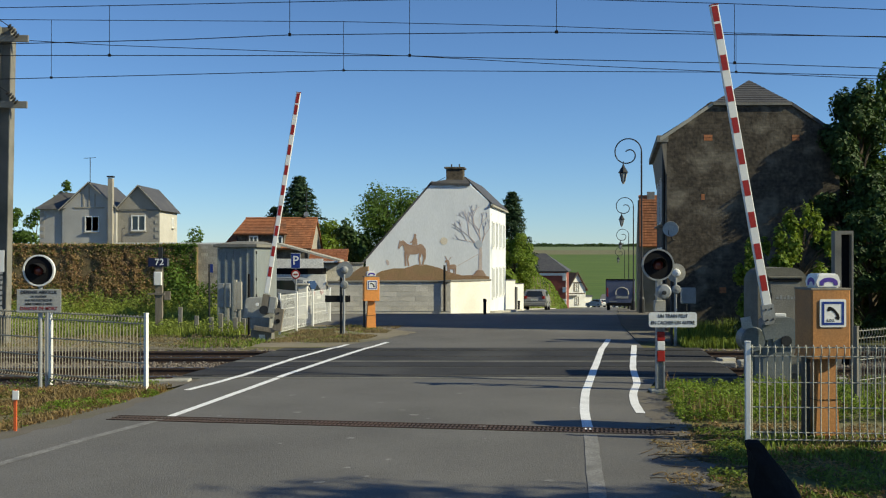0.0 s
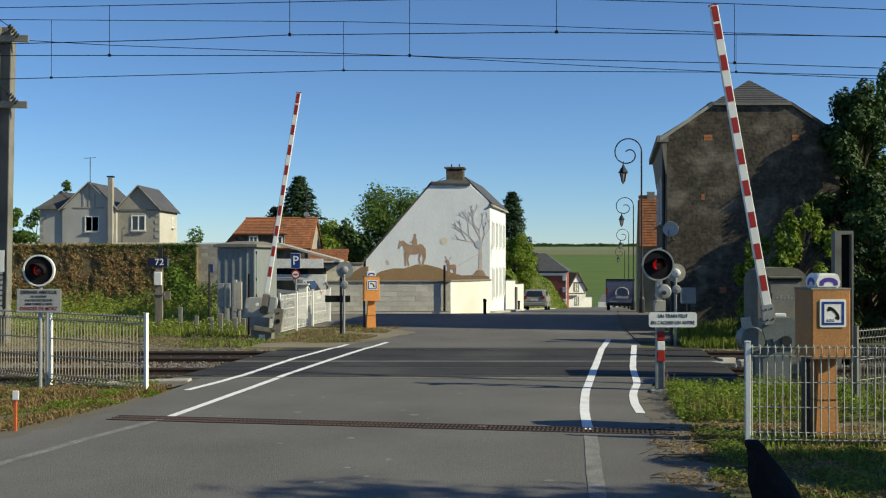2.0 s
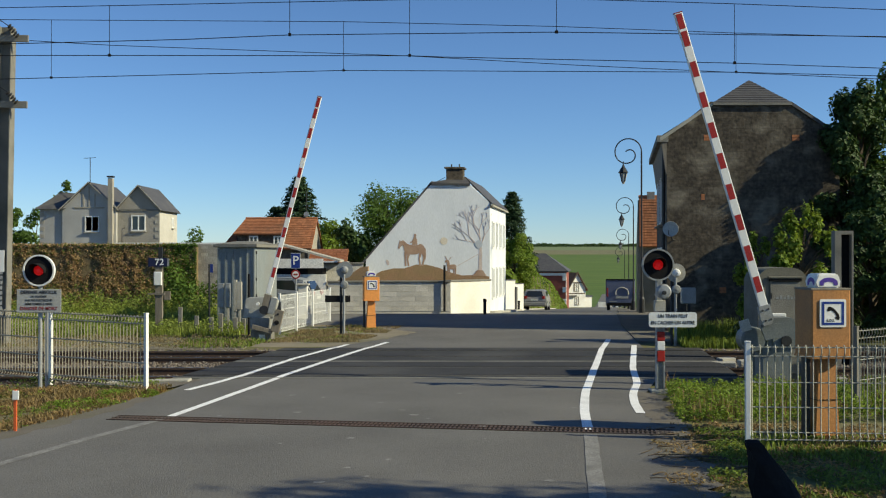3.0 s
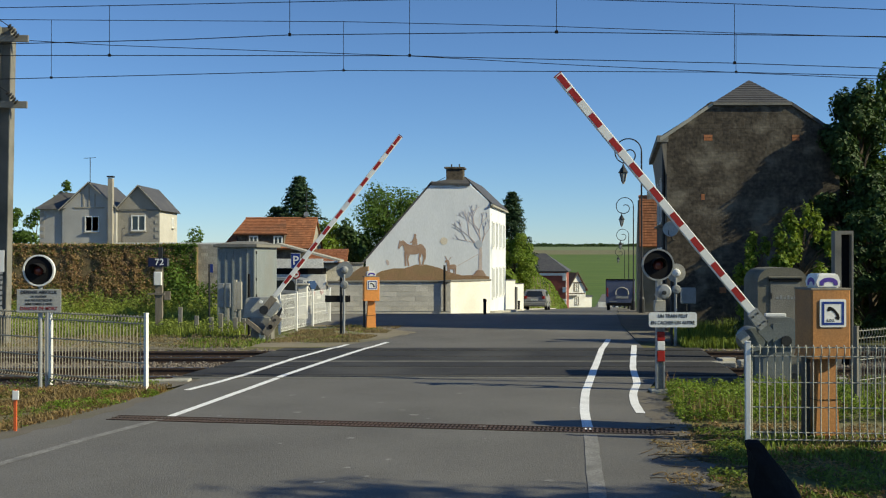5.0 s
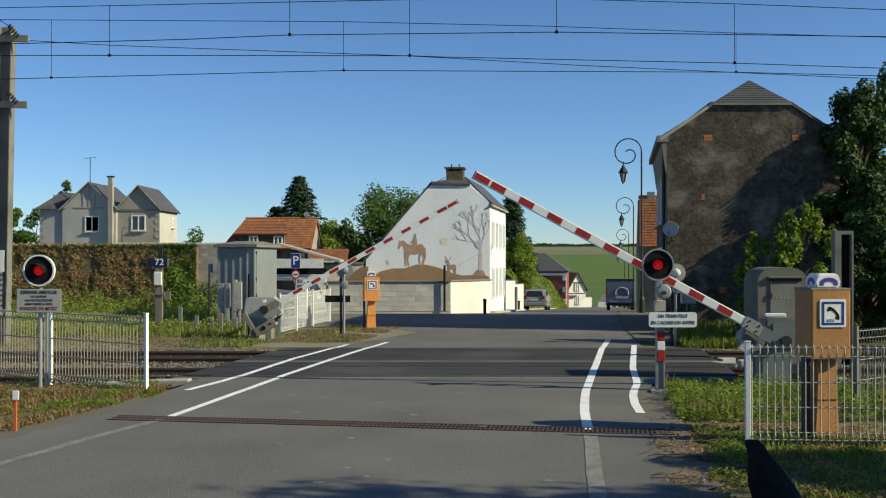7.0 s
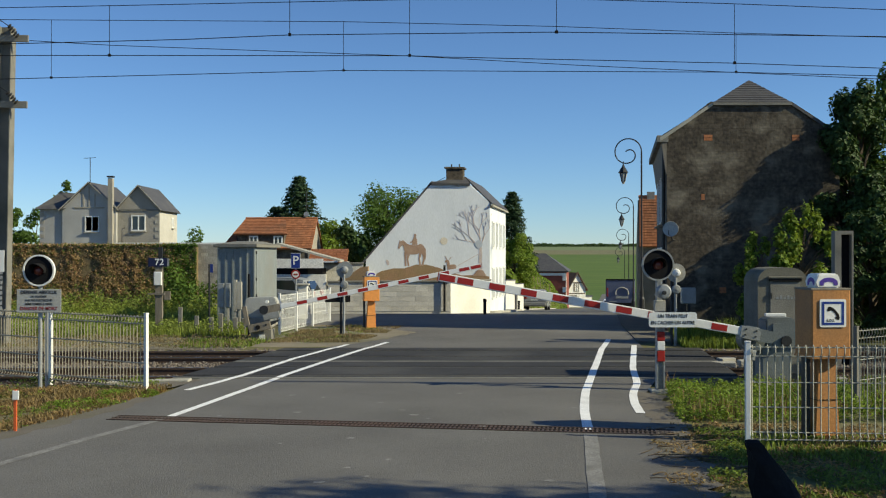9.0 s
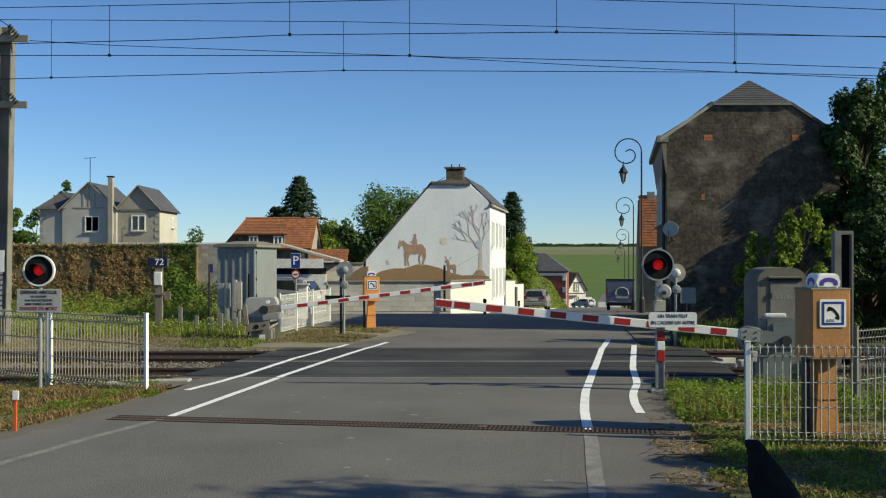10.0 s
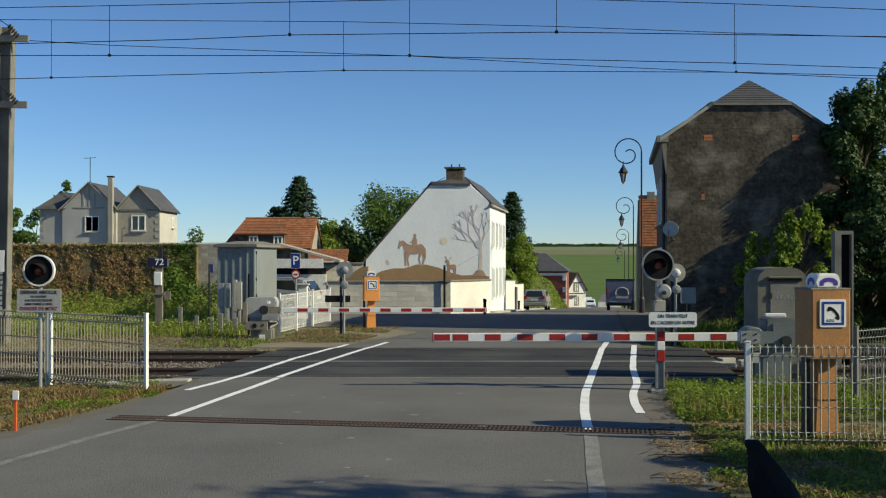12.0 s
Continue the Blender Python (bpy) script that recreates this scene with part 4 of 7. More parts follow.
def build_white_house():
    t = thing("mural_house", pose(1.98, 43, 0), "white rendered house with a faded hunting mural on its gable", "house")
    D = 7.0
    out = [(-5.35, -0.6), (0, -0.6), (0, 4.45), (-0.93, 5.29), (-2.47, 5.33), (-5.35, 2.05)]
    g = walls(t, out, 0, 0.35, "render_white", "gable_wall")
    part("side_wall", box(B(), -0.3, 0, 0.352, D, -0.8, 4.4), "render_white", t, "bright sunlit white street wall")
    part("side_wall", box(B(), -5.35, -5.05, 0.352, D, -0.8, 2.0), "render_white", t)
    part("rear_wall", box(B(), -5.05, -0.3, D - 0.3, D, -0.8, 2.0), "render_white", t)
    rz, ry, xm = 5.58, 0.75, -1.22
    roof_slab(t, (0.08, -0.06, 4.40), (0.08, D + 0.05, 4.40), (xm, D + 0.05, rz), (xm, ry, rz), 0.06, "slate")
    roof_slab(t, (-5.5, D + 0.1, 1.9), (-5.5, -0.04, 1.9), (-2.5, -0.04, 5.33), (xm, D + 0.1, rz), 0.05, "slate")
    bm = B()
    vs = [bm.verts.new(v) for v in ((-0.85, -0.1, 5.27), (-2.55, -0.1, 5.31), (xm, ry, rz + 0.06))]
    lo = [bm.verts.new(v.co - Vector((0, -0.04, 0.09))) for v in vs]
    bm.faces.new(vs)
    bm.faces.new(lo[::-1])
    for i in range(3):
        bm.faces.new((lo[i], lo[(i + 1) % 3], vs[(i + 1) % 3], vs[i]))
    part("hip_roof", bm, "slate", t)
    part("fascia", box(B(), -2.5, -0.9, -0.1, -0.02, 5.22, 5.28), "slate", t)
    part("gutter", tube(B(), [(0.1, -0.1, 4.36), (0.1, D + 0.05, 4.36)], 0.05, 8), "concrete", t)
    ch = part("chimney", box(B(), -1.95, -1.22, 0.3, 0.85, 5.2, 5.92, 0.01), "brick", t, "brown brick chimney")
    part("cap", box(B(), -2.02, -1.15, 0.23, 0.92, 5.92, 6.0, 0.01), "brick", ch)
    for x in (-1.75, -1.4):
        part("chimney_pot", tube(B(), [(x, 0.55, 6.0), (x, 0.55, 6.14)], 0.03, 8), "dark_metal", ch)
    part("aerial", tube(B(), [(-2.1, 0.9, 5.6), (-3.1, 0.9, 5.05)], 0.012, 5), "dark_metal", t)
    for z, h in ((2.55, 1.15), (0.35, 1.35)):
        for y in (1.2, 2.7, 4.3, 5.8):
            window(t, pose(0.015, y, z, 0, 0, 90), 0.62, h, "white", 1, False)
    # mural, thin layers of paint on the gable
    mu = thing("mural", pose(0, 0, 0), "faded painted hunting scene in browns")
    mu.parent = t

    def fig(nm, outline, k, y=-0.008):
        part(nm, slab(B(), outline, y, y + 0.007), k, mu)

    def ell(cx, cz, rx, rz, n=16, tilt=0.0):
        return [(cx + rx * math.cos(a) * math.cos(tilt) - rz * math.sin(a) * math.sin(tilt), cz + rx * math.cos(a) * math.sin(tilt) + rz * math.sin(a) * math.cos(tilt)) for a in (2 * math.pi * i / n for i in range(n))]
    fig("painted_hill", [(-5.3, 1.05), (-0.02, 1.05), (-0.02, 1.35), (-0.5, 1.42), (-1.2, 1.40), (-1.7, 1.52), (-2.2, 1.72), (-2.75, 1.86), (-3.2, 1.86), (-3.7, 1.70), (-4.2, 1.70), (-4.7, 1.58), (-5.3, 1.28)], "mural_earth")
    hx, hz = -3.3, 2.48
    fig("painted_horse_body", [(hx - 0.42, hz + 0.0), (hx - 0.40, hz + 0.16), (hx - 0.28, hz + 0.25), (hx - 0.08, hz + 0.19), (hx + 0.12, hz + 0.19), (hx + 0.3, hz + 0.25), (hx + 0.43, hz + 0.17), (hx + 0.48, hz + 0.0), (hx + 0.44, hz - 0.16), (hx + 0.3, hz - 0.12), (hx + 0.1, hz - 0.19), (hx - 0.15, hz - 0.2), (hx - 0.36, hz - 0.15)], "mural_brown")
    fig("painted_horse_head", [(hx - 0.28, hz + 0.25), (hx - 0.41, hz + 0.04), (hx - 0.47, hz + 0.2), (hx - 0.55, hz + 0.14), (hx - 0.64, hz + 0.02), (hx - 0.68, hz + 0.08), (hx - 0.63, hz + 0.3), (hx - 0.60, hz + 0.42), (hx - 0.56, hz + 0.36), (hx - 0.46, hz + 0.40)], "mural_brown", -0.009)
    for a, b, c in (((-0.36, -0.1), (-0.36, -0.38), (-0.33, -0.68)), ((-0.22, -0.15), (-0.27, -0.4), (-0.20, -0.68)), ((0.30, -0.08), (0.24, -0.38), (0.30, -0.68)), ((0.40, -0.08), (0.44, -0.36), (0.39, -0.68))):
        fig("painted_horse_leg", [(hx + a[0] - 0.06, hz + a[1]), (hx + a[0] + 0.07, hz + a[1]), (hx + b[0] + 0.035, hz + b[1]), (hx + c[0] + 0.02, hz + c[1]), (hx + c[0] - 0.05, hz + c[1]), (hx + b[0] - 0.03, hz + b[1])], "mural_brown", -0.0085)
    fig("painted_horse_tail", [(hx + 0.44, hz + 0.14), (hx + 0.52, hz + 0.04), (hx + 0.53, hz - 0.3), (hx + 0.48, hz - 0.5), (hx + 0.46, hz - 0.15)], "mural_brown", -0.0095)
    fig("painted_shape", [(hx - 0.08, hz + 0.2), (hx + 0.16, hz + 0.2), (hx + 0.15, hz + 0.36), (hx + 0.10, hz + 0.54), (hx + 0.0, hz + 0.54), (hx - 0.06, hz + 0.38), (hx - 0.16, hz + 0.32), (hx - 0.16, hz + 0.28), (hx - 0.05, hz + 0.31)], "mural_brown", -0.01)
    fig("painted_shape", ell(hx + 0.06, hz + 0.60, 0.055, 0.075), "mural_brown", -0.0105)
    dx_, dz = -1.66, 1.75
    fig("painted_stag_body", [(dx_ - 0.18, dz - 0.06), (dx_ - 0.2, dz + 0.12), (dx_ - 0.05, dz + 0.1), (dx_ + 0.12, dz + 0.12), (dx_ + 0.2, dz + 0.06), (dx_ + 0.19, dz - 0.08), (dx_ + 0.02, dz - 0.1)], "mural_brown")
    fig("painted_stag_head", [(dx_ - 0.2, dz + 0.06), (dx_ - 0.22, dz + 0.2), (dx_ - 0.30, dz + 0.2), (dx_ - 0.28, dz + 0.28), (dx_ - 0.18, dz + 0.32), (dx_ - 0.10, dz + 0.24), (dx_ - 0.08, dz + 0.1)], "mural_brown", -0.009)
    for x in (-0.16, -0.09, 0.10, 0.17):
        fig("painted_stag_leg", [(dx_ + x - 0.03, dz - 0.04), (dx_ + x + 0.03, dz - 0.04), (dx_ + x + 0.015, dz - 0.36), (dx_ + x - 0.015, dz - 0.36)], "mural_brown", -0.0085)
    for s in (-1, 1):
        fig("painted_antler", [(dx_ - 0.18 + 0.02 * s, dz + 0.28), (dx_ - 0.16 + 0.02 * s, dz + 0.28), (dx_ - 0.12 + 0.15 * s, dz + 0.46), (dx_ - 0.14 + 0.15 * s, dz + 0.46)], "mural_brown", -0.009)
    fig("painted_sun", ell(-2.0, 2.85, 0.16, 0.16), "mural_sun")
    fig("painted_bird", ell(-4.42, 1.95, 0.06, 0.12, 10, 0.4), "mural_pale")

    def limb(x0, z0, x1, z1, w0, w1, depth, q, k):
        d = Vector((x1 - x0, z1 - z0))
        if d.length < 0.05:
            return
        nrm = Vector((-d.y, d.x)).normalized()
        bm = limb.bm
        y = -0.008 - 0.0006 * limb.n
        limb.n = (limb.n + 1) % 12
        slab(bm, [(x0 + nrm.x * w0, z0 + nrm.y * w0), (x0 - nrm.x * w0, z0 - nrm.y * w0), (x1 - nrm.x * w1, z1 - nrm.y * w1), (x1 + nrm.x * w1, z1 + nrm.y * w1)], y, 0.001)
        if depth:
            for s in (-1, 1):
                a = math.atan2(d.y, d.x) * 0.75 + radians(90) * 0.25 + s * q.uniform(0.2, 0.6)
                L = d.length * q.uniform(0.5, 0.75)
                limb(x1, z1, x1 + L * math.cos(a), z1 + L * math.sin(a), w1, w1 * 0.5, depth - 1, q, k)
    limb.bm, limb.n = B(), 0
    q = random.Random(5)
    limb(-0.42, 1.4, -0.4, 2.75, 0.085, 0.05, 0, q, "")
    limb(-0.4, 2.75, -0.46, 3.3, 0.03, 0.016, 4, q, "")
    limb(-0.42, 2.55, -0.9, 3.05, 0.026, 0.014, 3, q, "")
    limb(-0.4, 2.65, -0.22, 3.1, 0.026, 0.014, 3, q, "")
    limb(-0.42, 2.72, -1.0, 2.86, 0.024, 0.012, 3, q, "")
    limb(-0.4, 2.95, -0.7, 3.5, 0.02, 0.011, 3, q, "")
    limb(-1.5, 1.75, -0.5, 2.3, 0.010, 0.010, 0, q, "")
    part("painted_tree", limb.bm, "mural_pale", mu)
    part("painted_tree_foot", slab(B(), [(-0.75, 1.38), (-0.15, 1.38), (-0.3, 1.62), (-0.55, 1.62)], -0.018, 0.001), "mural_brown", mu)
    fig("painted_nest", ell(-0.48, 2.72, 0.16, 0.17), "mural_blue", -0.018)
    skew(t, lean=0.157, turn=0.09)


def block_wall(name, a, b, z1, th, label, mat_key="block", z0=-0.3, bl=0.5, bh=0.2, cope=True, vary=True):
    """A block wall from a to b; the face towards the road shows the blocks."""
    a, b = Vector((*a, 0)), Vector((*b, 0))
    L = (b - a).length
    ang = math.degrees(math.atan2(b.y - a.y, b.x - a.x))
    t = thing(name, pose(a.x, a.y, 0, 0, 0, ang), label, "wall", kind="structure")
    part("core", box(B(), 0, L, 0.02, th, z0, z1), mat_key, t)
    if cope:
        part("coping", box(B(), -0.02, L + 0.02, -0.05, th + 0.04, z1, z1 + 0.07, 0.015), "concrete_dark", t)
    if bl:
        one = {}
        row, z = 0, 0.0
        while z < z1 - 0.03:
            x = -bl / 2 if row % 2 else 0
            while x < L - 0.02:
                x0, x1 = max(0, x) + 0.003, min(L, x + bl) - 0.003
                hh = min(bh, z1 - z) - 0.007
                key = (round(x1 - x0, 2), round(hh, 2))
                m = pose((x0 + x1) / 2, 0.016 + rng.uniform(-0.004, 0.003), z + hh / 2 + 0.0035)
                if key not in one:
                    one[key] = part("block", box(B(), -(x1 - x0) / 2, (x1 - x0) / 2, -0.012, 0.03, -hh / 2, hh / 2), mat_key, t, m=m)
                else:
                    share(one[key], m, t)
                x += bl
            z += bh
            row += 1
    return t


def gable_block(parent, x0, x1, y0, y1, zb, ze, zr, wall, roof, over=0.18, pitch=0.0, th=0.08):
    """A block with its gable to the front and a two-slope roof."""
    xm = (x0 + x1) / 2
    w = part("wall", slab(B(), [(x0, zb), (x1, zb), (x1, ze), (xm, zr), (x0, ze)], y0, y1), wall, parent)
    dz = (zr - ze) / (xm - x0) * over
    roof_slab(parent, (x0 - over, y0 - over, ze - dz), (x0 - over, y1 + over, ze - dz), (xm, y1 + over, zr), (xm, y0 - over, zr), th, roof, pitch=pitch)
    roof_slab(parent, (x1 + over, y1 + over, ze - dz), (x1 + over, y0 - over, ze - dz), (xm, y0 - over, zr), (xm, y1 + over, zr), th, roof, pitch=pitch)
    return w


def build_left_house():
    t = thing("grey_house", pose(0, 70, 0), "grey rendered house with two gables and a slate roof", "house")
    gable_block(t, -26.2, -22.5, 0, 5.5, -0.5, 5.45, 7.2, "render_grey", "slate")
    gable_block(t, -22.48, -19.6, 0.3, 4.9, -0.5, 5.45, 7.0, "render_beige", "slate")
    part("wall", box(B(), -27.8, -26.21, 0.15, 4, -0.5, 5.45), "render_grey", t)
    bm = B()
    base = [(-28.1, -0.1, 5.4), (-26.0, -0.1, 5.4), (-26.0, 4.2, 5.4), (-28.1, 4.2, 5.4)]
    lo = [bm.verts.new(v) for v in base]
    r1, r2 = bm.verts.new((-26.75, 1.2, 6.62)), bm.verts.new((-25.2, 1.6, 6.55))
    bm.faces.new((lo[0], lo[1], r2, r1))
    bm.faces.new((lo[3], lo[0], r1))
    bm.faces.new((lo[2], lo[3], r1, r2))
    bm.faces.new((lo[1], lo[2], r2))
    bm.faces.new(lo[::-1])
    part("hip_roof", bm, "slate", t)
    # thin paler skin: the sunlight on this side is put into its colour
    part("lit_side", box(B(), -19.598, -19.585, 0.3, 4.9, 2.5, 5.4), "block", t, "side wall skin coloured paler for sunlight")
    ch = part("chimney", box(B(), -22.97, -22.64, -0.35, -0.005, -0.5, 7.5, 0.01), "render_beige", t, "tall rendered chimney stack")
    part("cap", box(B(), -23.02, -22.6, -0.40, 0.04, 7.56, 7.66), "dark_metal", ch)
    window(t, pose(-24.15, -0.02, 3.85), 0.95, 1.05)
    window(t, pose(-21.05, 0.28, 3.92), 0.95, 1.05)
    window(t, pose(-19.57, 3.6, 4.2, 0, 0, 90), 0.5, 0.7)
    part("string_course", box(B(), -22.5, -19.55, 0.24, 0.3, 5.3, 5.42), "concrete_dark", t)
    for x in (-24.75, -24.35, -23.95):
        part("timber", box(B(), x - 0.05, x + 0.05, -0.03, 0, 5.5, 6.9 - abs(x + 24.35) * 1.1), "render_beige", t)
    part("cross_beam", box(B(), -25.4, -23.3, -0.035, 0, 5.45, 5.55), "render_beige", t)
    for xa, za, xb, zb, y in ((-26.4, 5.27, -24.35, 7.2, -0.19), (-22.3, 5.27, -24.35, 7.2, -0.19), (-22.66, 5.27, -21.04, 7.0, 0.11), (-19.42, 5.27, -21.04, 7.0, 0.11)):
        part("verge_trim", slab(B(), [(xa, za), (xb, zb), (xb, zb + 0.09), (xa, za + 0.09)], y - 0.03, y - 0.004), "concrete", t, "pale verge trim")
    for z in (2.9, 3.4, 3.9, 4.4, 4.9):
        part("quoin", box(B(), -27.82, -27.5, 0.12, 0.149, z, z + 0.25), "render_beige", t)
        part("quoin", box(B(), -19.9, -19.6, 0.27, 0.299, z, z + 0.25), "concrete", t)
    part("antenna_mast", tube(B(), [(-24.5, 0.6, 6.8), (-24.5, 0.6, 9.0)], 0.025, 6), "dark_metal", t)
    part("antenna_boom", tube(B(), [(-24.95, 0.6, 8.95), (-24.1, 0.6, 9.0)], 0.018, 6), "dark_metal", t)
    part("rail_post", tube(B(), [(-22.0, -0.3, 3.0), (-22.0, -0.3, 4.0), (-21.8, -0.3, 4.1)], 0.03, 6), "dark_metal", t)
    part("terrace_edge", box(B(), -22.3, -14.0, -1.0, -0.5, 2.9, 3.08), "white", t)


def build_orange_house():
    t = thing("tile_roof_house", pose(0, 60, 0), "low house with an orange clay tile roof and dormers", "house")
    part("wall", box(B(), -12.3, -8.0, 0.3, 5.4, -1, 2.9), "brick", t)
    part("gable_wall", slab(B(), [(0.25, -1), (5.5, -1), (5.5, 2.7), (2.9, 4.3), (0.25, 2.7)], 7.85, 8.0, pose(0, 0, 0, 0, 0, 90)), "render_beige", t)
    roof_slab(t, (-13.1, -0.1, 2.55), (-7.75, -0.1, 2.55), (-7.75, 2.9, 4.4), (-12.2, 2.9, 4.4), 0.08, "tile", pitch=0.2)
    roof_slab(t, (-7.75, 5.9, 2.55), (-13.1, 5.9, 2.55), (-12.2, 2.9, 4.4), (-7.75, 2.9, 4.4), 0.08, "tile")
    d = part("dormer", box(B(), -12.2, -9.4, 0.15, 2.0, 2.7, 3.45), "brick", t, "brick dormer")
    roof_slab(t, (-12.4, 0.0, 3.42), (-9.2, 0.0, 3.42), (-9.6, 2.2, 4.3), (-12.1, 2.2, 4.3), 0.07, "tile", pitch=0.2)
    for x in (-11.2, -9.75):
        window(d, pose(x, 0.12, 2.78), 0.5, 0.58)
    part("ridge", tube(B(), [(-12.2, 2.9, 4.5), (-7.75, 2.9, 4.5)], 0.08, 8), "tile", t)
    part("antenna_mast", tube(B(), [(-8.45, 2.9, 4.4), (-8.45, 2.9, 6.2)], 0.025, 6), "dark_metal", t)
    part("antenna_dish", disc(B(), 0.16, 2.8, 2.84, -8.45, 4.75, 16), "grey_metal", t)
    # low lean-to in orange tiles
    t2 = thing("tiled_outbuilding", pose(0, 54, 0), "small outbuilding with an orange tile lean-to roof", "outbuilding")
    part("wall", box(B(), -6.6, -5.3, 0.3, 3.5, -1, 1.9), "render_beige", t2)
    roof_slab(t2, (-7.2, 0, 1.75), (-5.1, 0, 1.75), (-5.3, 3.2, 2.5), (-7.4, 3.2, 2.5), 0.08, "tile", pitch=0.2)
    # white open shed
    t3 = thing("white_carport", pose(0, 41.2, 0.13) @ Matrix.Diagonal((0.937, 1, 0.937, 1)), "white flat-roofed carport with a sloping edge", "shed")
    part("roof", slab(B(), [(-7.1, 2.72), (-4.4, 1.98), (-4.4, 2.06), (-7.1, 2.80)], -0.6, 1.2), "concrete", t3)
    part("fascia", box(B(), -7.2, -5.1, -0.7, -0.61, 1.72, 2.12), "render_cream", t3)
    part("back_wall", box(B(), -8.0, -4.8, 2.0, 2.2, -0.3, 2.0), "render_white", t3)
    # black block painted in for the shade of the open bay
    part("dark_bay", box(B(), -7.2, -5.15, -0.45, 1.9, 1.45, 1.70), "black", t3)
    part("front_wall", box(B(), -7.4, -5.0, -0.5, -0.3, -0.3, 1.45), "render_cream", t3)


def build_walls():
    block_wall("wall_garden", (-4.6, 40.7), (0.28, 41.0), 1.16, 0.35, "beige concrete block retaining wall below the mural")
    block_wall("wall_corner", (0.3, 41.02), (2.0, 42.9), 1.18, 0.3, "bright cream rendered wall at the street corner", bl=0)
    b = [o for o in scene.objects if o.name.startswith("wall_corner")][0]
    part("render_skin", box(B(), 0.0, 2.5, -0.004, 0.02, -0.3, 1.18), "render_cream", b)
    part("garden_fill", slab(B(), [(-4.5, -0.2), (0.3, -0.2), (0.3, 1.14), (-4.5, 1.14)], 41.4, 42.4), "ground", None, kind="structure")
    bm = slab(B(), [(-4.35, 0.9), (-3.05, 0.9), (-3.05, 1.80), (-3.35, 1.76), (-3.7, 1.52), (-4.0, 1.34), (-4.35, 1.2)], 41.3, 41.85)
    part("garden_bank", bm, "mural_earth", None, kind="structure")
    block_wall("wall_yard", (-6.6, 41.9), (-3.3, 42.2), 1.88, 0.25, "pale yard wall behind the road", "block")
    block_wall("wall_stone", (-9.4, 37.0), (-6.9, 37.0), 2.66, 0.4, "old grey rubble stone wall", "old_stone", bl=0.24, bh=0.13, cope=False)
    tagged(part("vent_pipe", tube(B(), [(0.06, 40.9, 0.0), (0.06, 40.9, 1.85)], 0.045, 8), "black", None), "black upright pipe against the garden wall", "pipe")


